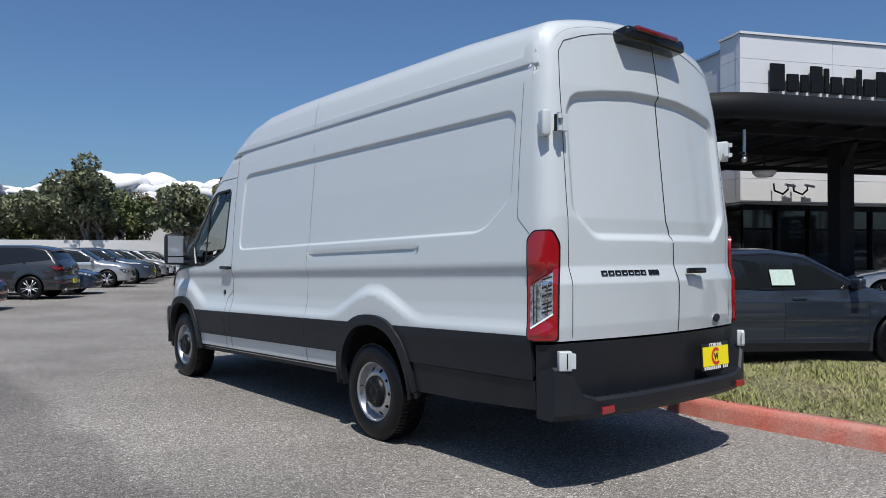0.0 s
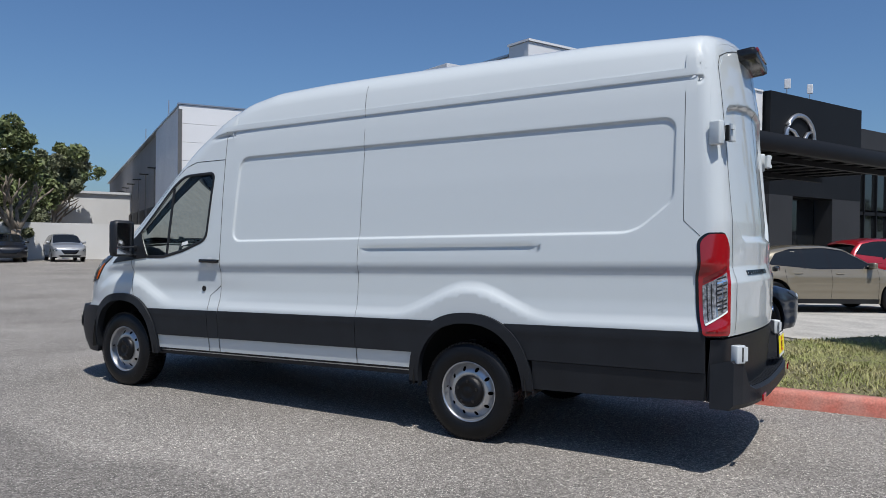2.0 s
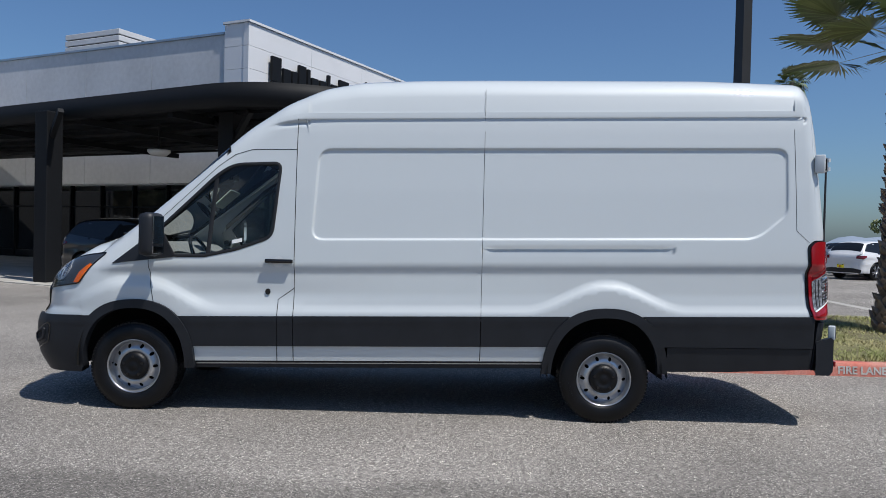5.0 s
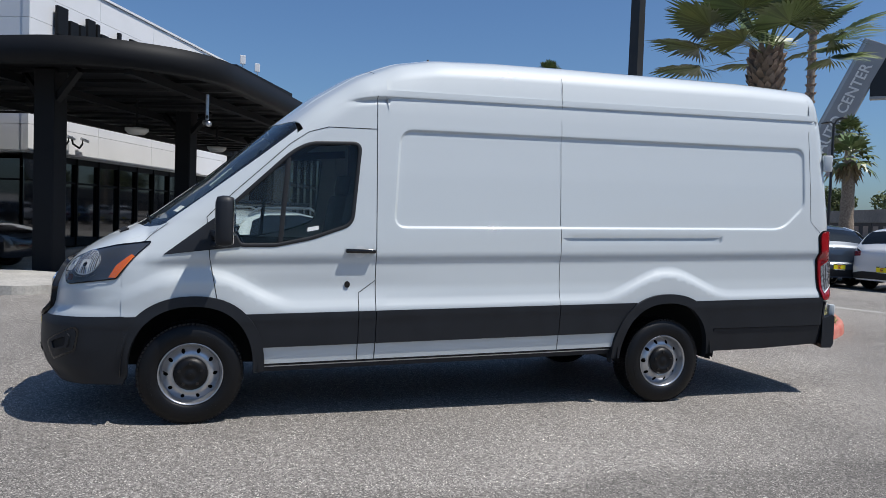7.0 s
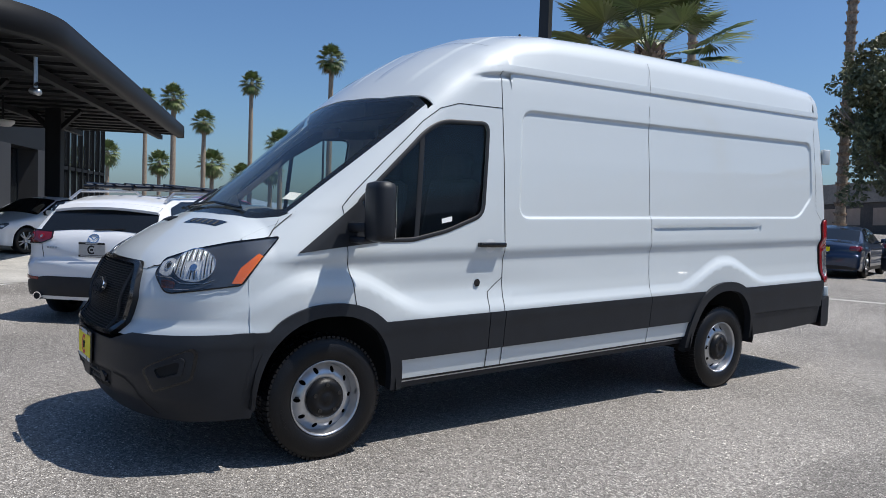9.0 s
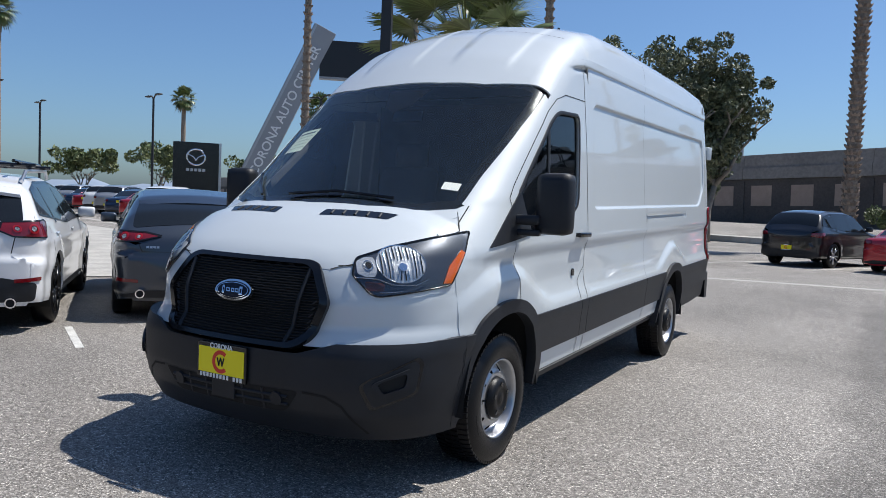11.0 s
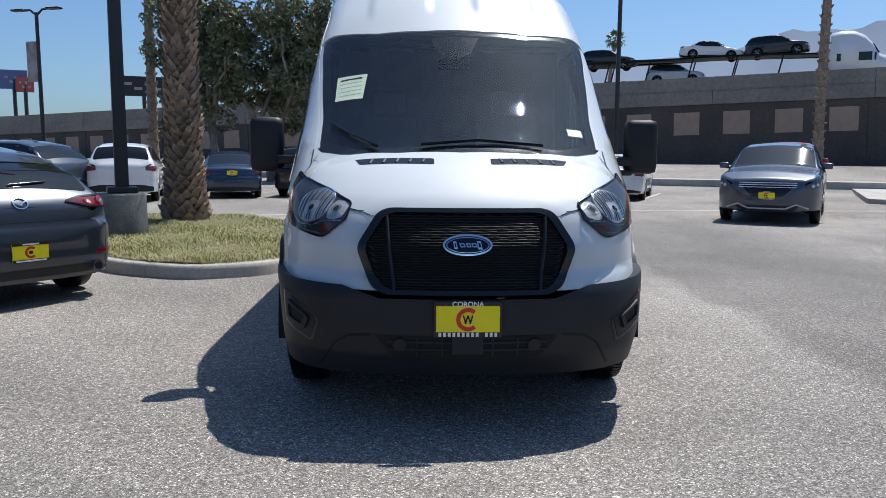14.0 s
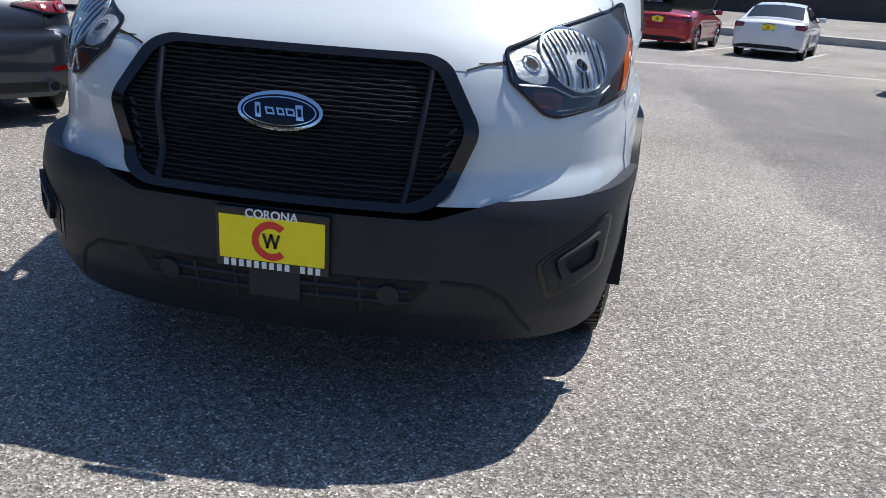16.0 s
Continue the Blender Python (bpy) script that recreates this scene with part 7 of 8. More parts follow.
wall_box(shop, "coping", C0, 0.0, 0.30, 1.21, 20, 8.705, 8.79, STEEL)
# glazing under the white wall
wall_box(shop, "floor_slab", C0, 0.5, 30, 0.9, 20, 0.0, 0.06, CONCRETED)
wall_box(shop, "inner_wall", C0, 1.5, 30, 6.0, 6.2, 0.06, 3.1, CHARW)
for c in range(11):
    s0 = 0.4 + c * 1.36
    w = wall_box(shop, "window", C0, s0, s0 + 1.30, 0.42, 0.46, 0.35, 2.95, DGLASS)
    wall_box(w, "mullion", C0, s0 + 1.30, s0 + 1.36, 0.30, 0.50, 0.05, 3.15, CHAR)
    wall_box(w, "transom", C0, s0, s0 + 1.30, 0.36, 0.48, 2.25, 2.31, CHAR)
    wall_box(w, "sill", C0, s0, s0 + 1.30, 0.34, 0.50, 0.05, 0.35, CHAR)
    wall_box(w, "head", C0, s0, s0 + 1.30, 0.34, 0.50, 2.95, 3.15, CHAR)
for c in range(10):
    t0 = 0.6 + c * 1.85
    w = wall_box(shop, "window", C0, 0.42, 0.46, t0, t0 + 1.78, 0.35, 2.95, DGLASS)
    wall_box(w, "mullion", C0, 0.30, 0.50, t0 + 1.78, t0 + 1.85, 0.05, 3.15, CHAR)
    wall_box(w, "transom", C0, 0.36, 0.48, t0, t0 + 1.78, 2.25, 2.31, CHAR)
    wall_box(w, "sill", C0, 0.34, 0.50, t0, t0 + 1.78, 0.05, 0.35, CHAR)
# charcoal portal with the round emblem, and the glazed wing beyond
wall_box(shop, "portal", C0, 15.5, 24.5, -0.35, 0.6, 4.0, 9.1, CHAR, "charcoal metal portal")
wall_box(shop, "portal_leg", C0, 15.5, 17.6, -0.349, 0.6, 0.05, 3.998, CHARW)
wall_box(shop, "portal_leg", C0, 21.5, 24.5, -0.349, 0.6, 0.05, 3.998, CHARW)
wall_box(shop, "portal_back", C0, 17.6, 21.5, 0.65, 0.75, 0.05, 4.0, DGLASS)
wall_box(shop, "wing_wall", C0, 24.5, 38, 0.0, 14, 7.1, 8.2, CHARW)
wall_box(shop, "wing_core", C0, 24.8, 37.7, 1.2, 14, 0.05, 7.09, CHARW)
for c in range(9):
    s0 = 24.6 + c * 1.48
    for z0, z1 in ((0.4, 3.3), (3.6, 6.9)):
        w = wall_box(shop, "window", C0, s0, s0 + 1.40, 0.30, 0.34, z0, z1, DGLASS)
        wall_box(w, "mullion", C0, s0 + 1.40, s0 + 1.48, 0.15, 0.45, z0 - 0.3, z1 + 0.2, CHAR)
        wall_box(w, "transom", C0, s0, s0 + 1.40, 0.20, 0.40, z1, z1 + 0.2, CHAR)
em = tagged(new("emblem"), "brushed silver oval emblem", kind="")
em.parent = shop
em.matrix_world = Matrix.Translation(site(C0, 18.1, -0.42, 6.95)) @ Matrix.Rotation(math.radians(SITE_ROT), 4, "Z")
bm = bmesh.new()
add_tube(bm, [Vector((1.30 * math.cos(a), 0, 1.16 * math.sin(a))) for a in np.linspace(0, 2 * math.pi, 49)], 0.13, 8, False)
part("ring", bm, STEEL, em, "", True)
bm = bmesh.new()
add_tube(bm, [Vector(p) for p in ((-1.16, 0, 0.44), (-0.64, -0.03, 0.29), (-0.23, -0.05, -0.12), (0, -0.06, -0.32), (0.23, -0.05, -0.12), (0.64, -0.03, 0.29), (1.16, 0, 0.44))], [0.05, 0.10, 0.12, 0.12, 0.12, 0.10, 0.05], 8)
part("wing", bm, STEEL, em, "", True)
# bars in place of the dealer's name, standing off the wall
s_ = 1.05
for k, (w, h, d) in enumerate(((0.62, 0.95, 0), (0.50, 0.62, 0), (0.34, 0.62, 0), (0.52, 0.95, 0), (0.20, 0.90, 0), (0.50, 0.62, 0), (0.50, 0.62, 0), (0.20, 0.95, 0), (0.50, 0.62, 0), (0.80, 0.92, 0), (0.50, 0.62, 0), (0.50, 0.85, -0.22))):
    s_ += w / 2
    ob = part("name_bar", box_bm((0, 0, 0), (w * 0.9, 0.12, h), None, 0.03), CHAR, shop, "charcoal bar of the sign")
    ob.matrix_world = Matrix.Translation(site(C0, s_, -0.16, 7.1 + h / 2 + d)) @ Matrix.Rotation(math.radians(SITE_ROT), 4, "Z")
    s_ += w / 2 + 0.07
# rooftop plant screen and aerials
hv = empty("rooftop_unit", Matrix.Translation(site(C0, 7.4, 15.2, 8.63)) @ Matrix.Rotation(math.radians(SITE_ROT), 4, "Z"), "ribbed grey rooftop plant screen", "rooftop unit")
for k in range(9):
    part("louvre", box_bm((0, 0, 0.12 + k * 0.33), (3.7, 4.0, 0.27), None, 0.02), GREYW, hv)
part("core", box_bm((0, 0, 1.4), (3.55, 3.85, 2.75)), GREYB, hv)
for s0 in (18.2, 20.4):
    ae = empty("roof_antenna", Matrix.Translation(site(C0, s0, 0.4, 9.1)), "small white roof antenna on a stand", "antenna")
    part("stand", tube_bm([(0, 0, 0), (0, 0, 0.5), (0.25, 0, 0.6)], 0.03, 6), STEEL, ae)
    part("panel", box_bm((0.3, 0, 0.85), (0.12, 0.30, 0.5), None, 0.03), WPANEL, ae)

# ---- the entrance canopy ----
can = empty("canopy", Matrix(), "curved charcoal steel canopy over the entrance drive", "canopy")
F0 = np.array((11.6, 2.9))
edge = rounded([(27.5, -4.0), (9.9, 3.64), (9.25, 5.85), (19.5, 24.6)], [0, 1.25, 1.25, 0], 12)
CAN = list(map(tuple, edge)) + [(27.0, 23.4), tuple(site(C0, 0.0, 14)[:2]), tuple(site(C0, -0.7, -0.7)[:2]), tuple(site(C0, 12.0, -0.7)[:2])]
v, f = slab(CAN, 4.35, 4.63, (), 3.0)
put("deck", v, f, CHAR, can, "charcoal soffit", smooth=False)
pts = resample(edge, 0.5, False)
tn = np.gradient(pts, axis=0)
tn /= np.hypot(*tn.T)[:, None]
nr = np.c_[tn[:, 1], -tn[:, 0]]
if ((nr * (np.array((18, 10)) - pts)).sum(1)).mean() > 0:
    nr = -nr
vv, ff = [], []
for p, q in zip(pts, nr):
    for o, z in ((0.0, 4.18), (0.10, 4.19), (0.11, 4.43), (0.10, 4.68), (-0.15, 4.68), (-0.15, 4.18)):
        vv.append((*(p + q * o), z))
for r in range(len(pts) - 1):
    for c in range(6):
        ff.append((r * 6 + c, r * 6 + (c + 1) % 6, (r + 1) * 6 + (c + 1) % 6, (r + 1) * 6 + c))
ff += [tuple(range(6)), tuple(range((len(pts) - 1) * 6, len(pts) * 6))]
put("fascia", vv, ff, CHAR, can, "smooth charcoal fascia", smooth=True)
poly_c = np.array(CAN)
for k in range(26):
    s0 = -3 + k * 1.1
    line = np.array([np.array(F0) + A2 * s0 + B2 * t for t in np.linspace(-1, 20, 90)])
    ins_ = line[inside(line, poly_c)]
    if len(ins_) > 4:
        a, b = ins_[0], ins_[-1]
        part("joist", tube_bm([(*a, 4.29), (*b, 4.29)], 0.05, 4, True), CHAR if k % 3 else CHARW, can)
for t in (1.2, 4.3, 7.6, 12.0):
    line = np.array([np.array(F0) + A2 * s + B2 * t for s in np.linspace(-4, 26, 120)])
    ins_ = line[inside(line, poly_c)]
    if len(ins_) > 4:
        part("beam", tube_bm([(*ins_[0], 4.16), (*ins_[-1], 4.16)], 0.12, 4, True), CHAR, can)
for x, y in ((11.4, 6.8), (16.85, 4.2), (22.2, 1.6), (11.9, 11.6), (14.6, 16.8), (17.4, 22.0)):
    col = part("column", box_bm((0, 0, 2.15), (0.46, 0.46, 4.3), None, 0.03), CHAR, can, "square charcoal column")
    col.matrix_world = Matrix.Translation((x, y, 0.02)) @ Matrix.Rotation(math.radians(SITE_ROT), 4, "Z")
    for a in (45, 225):
        ob = part("brace", tube_bm([(0, 0, 3.5), (0.9, 0, 4.25)], 0.09, 4, True), CHAR, can)
        ob.matrix_world = Matrix.Translation((x, y, 0.02)) @ Matrix.Rotation(math.radians(a), 4, "Z")
WLAMP = material("frosted_lamp", (0.6, 0.6, 0.58), 0.5)
for x, y in ((15.1, 5.4), (19.6, 3.3), (13.4, 9.4)):
    lm = empty("canopy_light", Matrix.Translation((x, y, 3.42)), "round white canopy light", "light")
    v, f = lathe([(0.0, 0.0005), (0.0, 0.20), (0.10, 0.30), (0.16, 0.30), (0.16, 0.0005)], 20)
    ob = put("bowl", v[:, [1, 2, 0]], f, WLAMP, lm)
    part("stem", tube_bm([(0, 0, 0.15), (0, 0, 0.9)], 0.03, 6), CHAR, lm)
cctv = empty("security_camera", Matrix.Translation((10.9, 3.65, 3.3)), "small camera hanging under the canopy", "camera")
part("drop", tube_bm([(0, 0, 0.15), (0, 0, 0.70)], 0.035, 8), STEEL, cctv)
part("arm", tube_bm([(-0.2, 0, 0.2), (0.15, 0, 0.2)], 0.03, 6), CHAR, cctv)
part("dome", tube_bm([(-0.1, -0.05, 0.05), (0.1, 0.05, 0.10)], 0.06, 10), STEEL, cctv, "", True)
wl_ = empty("wall_camera_arm", Matrix.Translation(site(C0, 2.0, -0.05, 3.6)) @ Matrix.Rotation(math.radians(SITE_ROT), 4, "Z"), "curled camera bracket on the white wall", "camera")
for dx in (-0.5, 0.3):
    part("loop", tube_bm([(dx - 0.3, -0.1, 0.25), (dx - 0.3, -0.15, 0.0), (dx, -0.2, -0.12), (dx + 0.25, -0.15, 0.05), (dx + 0.25, -0.15, 0.2)], 0.035, 6), CHAR, wl_)
    part("head", tube_bm([(dx + 0.1, -0.2, 0.22), (dx + 0.5, -0.2, 0.16)], 0.05, 8), STEEL, wl_)

# ---- the service wing ----
S0 = (20.5, 28.2)
svc = empty("service_building", Matrix(), "white and taupe service building with dark bay doors", "building")
SVT = -8.0
wall_box(svc, "wall", S0, 0.2, 14, 0.2, 62, 0.0, 8.2, BROWNW, "taupe side wall", turn=SVT)
for r in range(5):
    z0 = 3.55 + r * 0.94
    for c in range(2):
        wall_box(svc, "panel", S0, -0.03 + c * 7.0, 6.985 + c * 7.0, 0.0, 0.19, z0, z0 + 0.926, WPANEL, turn=SVT)
wall_box(svc, "base_wall", S0, 0.0, 14, 0.05, 0.19, 0.0, 3.54, GREYB, "grey lower wall", turn=SVT)
wall_box(svc, "coping", S0, -0.10, 14, -0.05, 0.3, 8.256, 8.33, STEEL, turn=SVT)
wall_box(svc, "coping", S0, -0.06, 0.3, 0.302, 62, 8.21, 8.30, STEEL, turn=SVT)
for k in range(2):
    wall_box(svc, "side_panel", S0, 0.02, 0.19, 0.2 + k * 5.2, 5.38 + k * 5.2, 3.55, 8.2, GREYW, turn=SVT)
wall_box(svc, "side_base", S0, 0.08, 0.19, 0.2, 30, 0.0, 3.54, GREYB, "grey lower wall", turn=SVT)
for k in range(9):
    t0 = 1.2 + k * 5.4
    d = wall_box(svc, "bay_door", S0, 0.03, 0.075, t0, t0 + 3.6, 0.0, 3.5, CHARW, turn=SVT)
    for j in range(6):
        wall_box(d, "door_slat", S0, 0.0, 0.028, t0 + 0.1, t0 + 3.5, 0.1 + j * 0.56, 0.60 + j * 0.56, CHAR, turn=SVT)
    if k > 0:
        lp = wall_box(svc, "wall_lamp", S0, -0.42, 0.18, t0 + 4.4, t0 + 4.5, 5.9, 5.98, CHAR, turn=SVT)
        wall_box(lp, "lamp_drop", S0, -0.03, 0.01, t0 + 4.41, t0 + 4.47, 3.4, 5.9, CHARW, turn=SVT)
for t0 in (7.0, 20.0):
    wall_box(svc, "roof_mast", S0, 0.3, 0.36, t0, t0 + 0.06, 8.3, 9.6, STEEL, turn=SVT)
wall_box(svc, "downpipe", S0, -0.08, 0.10, -0.14, -0.052, 0.0, 8.0, GREYB, turn=SVT)
# white wall and store at the yard's end
FARW = material("far_white_wall", (0.66, 0.66, 0.65), 0.7, var=0.1, scale=0.3)
fwl = empty("yard_wall", Matrix(), "long white boundary wall at the end of the yard", "wall", kind="structure")
wall_box(fwl, "wall", (18.0, 47.0), -26, 14, 0, 0.3, 0, 2.4, FARW)
fst = empty("far_building", Matrix(), "low white building behind the trees", "building")
wall_box(fst, "wall", (24.0, 60.0), -16, 34, 0, 10, 0, 5.2, FARW)
wall_box(fst, "roof", (24.0, 60.0), -16.2, 34.2, -0.2, 10.2, 5.204, 5.4, GREYW)
for k in range(6):
    wall_box(fst, "window", (24.0, 60.0), -14 + k * 3.6, -12 + k * 3.6, -0.03, 0.02, 1.2, 2.6, DGLASS)

# ---- trees and palms ----
BARK = material("palm_bark", (0.20, 0.155, 0.115), 0.95, second=(0.33, 0.27, 0.21), scale=9, bump=0.6, bscale=40, fine=0.25)
BOOT = island_random(material("palm_leaf_base", (0.36, 0.27, 0.20), 0.9, second=(0.22, 0.16, 0.12), scale=7, fine=0.2), 0.6, 1.3)
FROND = island_random(material("palm_frond", (0.10, 0.15, 0.05), 0.42, second=(0.17, 0.19, 0.07), scale=1.2), 0.65, 1.35)
DEAD = island_random(material("dead_frond", (0.26, 0.20, 0.12), 0.9), 0.6, 1.2)
LEAFA = island_random(material("eucalyptus_leaf", (0.13, 0.155, 0.085), 0.6, second=(0.18, 0.185, 0.10), scale=0.6), 0.5, 1.4)
LEAFB = island_random(material("broad_leaf", (0.10, 0.135, 0.05), 0.6, second=(0.16, 0.18, 0.065), scale=0.5), 0.5, 1.4)
LEAFC = island_random(material("dry_leaf", (0.22, 0.18, 0.085), 0.7, second=(0.15, 0.14, 0.07), scale=0.5), 0.5, 1.4)
WOOD = material("pale_bark", (0.30, 0.26, 0.21), 0.9, second=(0.17, 0.14, 0.11), scale=3, bump=0.5, bscale=20)


def palm(x, y, h, r0, r1, crown, leaves, seed, boots=0, skirt=0, detail=18, base=0.0, lean=(0, 0), label="tall fan palm", group="fan palms", span=(80, -35), blade=0.56, limp=1.0):
    """A fan palm: tapered trunk with leaf bases, a head of folded fan leaves, dead leaves hanging under it."""
    rnd = random.Random(seed)
    t = empty("palm_tree", Matrix.Translation((x, y, base)), label, "palm tree", group)
    n = 14
    path = [Vector((lean[0] * (k / n) ** 2, lean[1] * (k / n) ** 2, h * k / n - 0.2)) for k in range(n + 1)]
    rad = [(r0 * (1.35 if k == 0 else 1.12 if k == 1 else 1)) + (r1 - r0) * k / n + 0.04 * r0 * math.sin(k * 2.1) for k in range(n + 1)]
    tr = part("trunk", tube_bm(path, rad, 14), BARK, t, "rough ringed trunk", True)
    if boots:
        bv, bf = [], []
        rows = int(boots)
        per = 13
        for i in range(rows):
            z = 0.05 + (h - 0.15) * i / rows
            kk = z / h
            rr = r0 + (r1 - r0) * kk
            if z < 0.5:
                rr *= 1.25 - 0.4 * z
            cx, cy = lean[0] * kk * kk, lean[1] * kk * kk
            for j in range(per):
                a = 2 * math.pi * (j + 0.5 * (i % 2)) / per + rnd.uniform(-0.1, 0.1)
                out, wd, ht = rnd.uniform(0.05, 0.13), rr * 0.30, rnd.uniform(0.12, 0.22)
                c, s_ = math.cos(a), math.sin(a)
                o = len(bv)
                for da, dz, q in ((-1, 0, 0.005), (1, 0, 0.005), (0.75, ht * 0.55, out * 0.7), (-0.75, ht * 0.55, out * 0.7), (rnd.uniform(-0.4, 0.4), ht, out)):
                    bv.append((cx + (rr + q) * c - s_ * wd * da, cy + (rr + q) * s_ + c * wd * da, z + dz))
                bv.append((cx + (rr - 0.01) * c, cy + (rr - 0.01) * s_, z + ht * 0.8))
                bf += [(o, o + 1, o + 2, o + 3), (o + 3, o + 2, o + 4), (o + 1, o + 5, o + 2), (o, o + 3, o + 5), (o + 2, o + 5, o + 4), (o + 3, o + 4, o + 5)]
        tagged(put("leaf_base", bv, bf, BOOT, tr, smooth=False), "woven pattern of cut leaf bases", kind="stuff")
    top = path[-1]
    lv, lf, dv, df = [], [], [], []

    def leaf(vv, ff, az, el, stem, size, droop):
        d = Vector((math.cos(az) * math.cos(el), math.sin(az) * math.cos(el), math.sin(el)))
        u = Vector((-math.sin(az), math.cos(az), 0))
        w = u.cross(d)
        hub = top + d * stem + Vector((0, 0, -0.12 * stem * stem))
        o = len(vv)
        vv += [top + u * 0.02, top - u * 0.02, hub - u * 0.012, hub + u * 0.012]
        ff.append((o, o + 1, o + 2, o + 3))
        m = detail
        for k in range(m):
            a = (k / (m - 1) - 0.5) * 2 * math.radians(118)
            ln = size * (0.62 + 0.38 * math.cos(a * 0.75)) * rnd.uniform(0.9, 1.05)
            dirn = (d * math.cos(a) + u * math.sin(a)).normalized()
            sd = (u * math.cos(a) - d * math.sin(a)) * (size * 0.62 * math.radians(236) / m * 0.5)
            p1 = hub + dirn * ln * 0.62 + Vector((0, 0, -droop * 0.18 * ln)) + w * rnd.uniform(-0.02, 0.02)
            p2 = hub + dirn * ln + Vector((0, 0, -droop * ln * rnd.uniform(0.45, 0.9)))
            o = len(vv)
            vv += [hub, p1 - sd + w * 0.015, p1 + sd - w * 0.015, p2]
            ff += [(o, o + 1, o + 2), (o + 1, o + 3, o + 2)]
    for k in range(leaves):
        el = math.radians(span[0] + (span[1] - span[0]) * ((k + 0.5) / leaves) ** 0.85)
        leaf(lv, lf, k * 2.39996 + rnd.uniform(-0.2, 0.2), el, crown * rnd.uniform(0.50, 0.62), crown * blade * rnd.uniform(0.9, 1.1), limp * (0.25 + 0.5 * (k / leaves)))
    put("crown", lv, lf, FROND, t, "green fan leaves", smooth=False)
    for k in range(skirt):
        leaf(dv, df, k * 2.39996, math.radians(-55 - rnd.uniform(0, 30)), crown * rnd.uniform(0.3, 0.5), crown * 0.5, 0.6)
    if skirt:
        put("dead_leaves", dv, df, DEAD, t, "hanging dead fan leaves", smooth=False)
    return t


palm(4.42, -5.5, 4.55, 0.30, 0.21, 2.15, 30, 3, boots=44, skirt=0, detail=44, span=(86, 4), blade=0.42, limp=0.35, base=0.12, label="sturdy fan palm with a boot-patterned trunk on the grass island")
for k, (x, y, h) in enumerate(((-1.6, -27.5, 15.5), (-21.5, -32.0, 16.0), (14.5, -33.5, 17.5), (21.8, -30.5, 17.0), (30.2, -30.8, 17.5))):
    palm(x, y, h, 0.27, 0.20, 1.6, 36, 20 + k, boots=60 if k in (0,) else 34, skirt=20, detail=14, base=float(ground_z(x, y)) - 0.1, label="tall street palm with a shaggy trunk", group="street palms")
for k, (x, y, h, c) in enumerate(((61.2, -28.3, 16.2, 2.0), (79.4, -27.5, 16.0, 2.0), (81.0, -22.6, 11.2, 2.0), (76.5, -30.0, 9.0, 2.6), (92.0, -19.0, 14.4, 2.0), (98, -16, 8.0, 2.4), (88, -26, 7.0, 2.6), (104, -24, 7.5, 2.6), (84, -32, 6.5, 2.6), (70, -16, 12, 1.9), (96, -33, 6.0, 2.5), (64, -50, 12, 1.9), (40, -44, 9.5, 1.9))):
    palm(x, y, h, 0.30, 0.22, c * 0.74, 40, 50 + k, skirt=22, detail=13, span=(85, -60), label="tall palm along the street far off", group="street palms")
for k, deg in enumerate((-95.5, -99.5, -103.4)):
    a = math.radians(deg)
    palm(-0.86 + 100 * math.cos(a), 8 + 100 * math.sin(a), 15.4 + 0.6 * k, 0.28, 0.2, 1.4, 20, 80 + k, skirt=10, detail=9, lean=(-1.2, 0), label="leaning palm behind the freeway", group="street palms")
palm(33.5, -37.5, 6.2, 0.5, 0.35, 1.8, 22, 95, skirt=10, detail=9, base=0.6, label="short palm by the street", group="street palms")


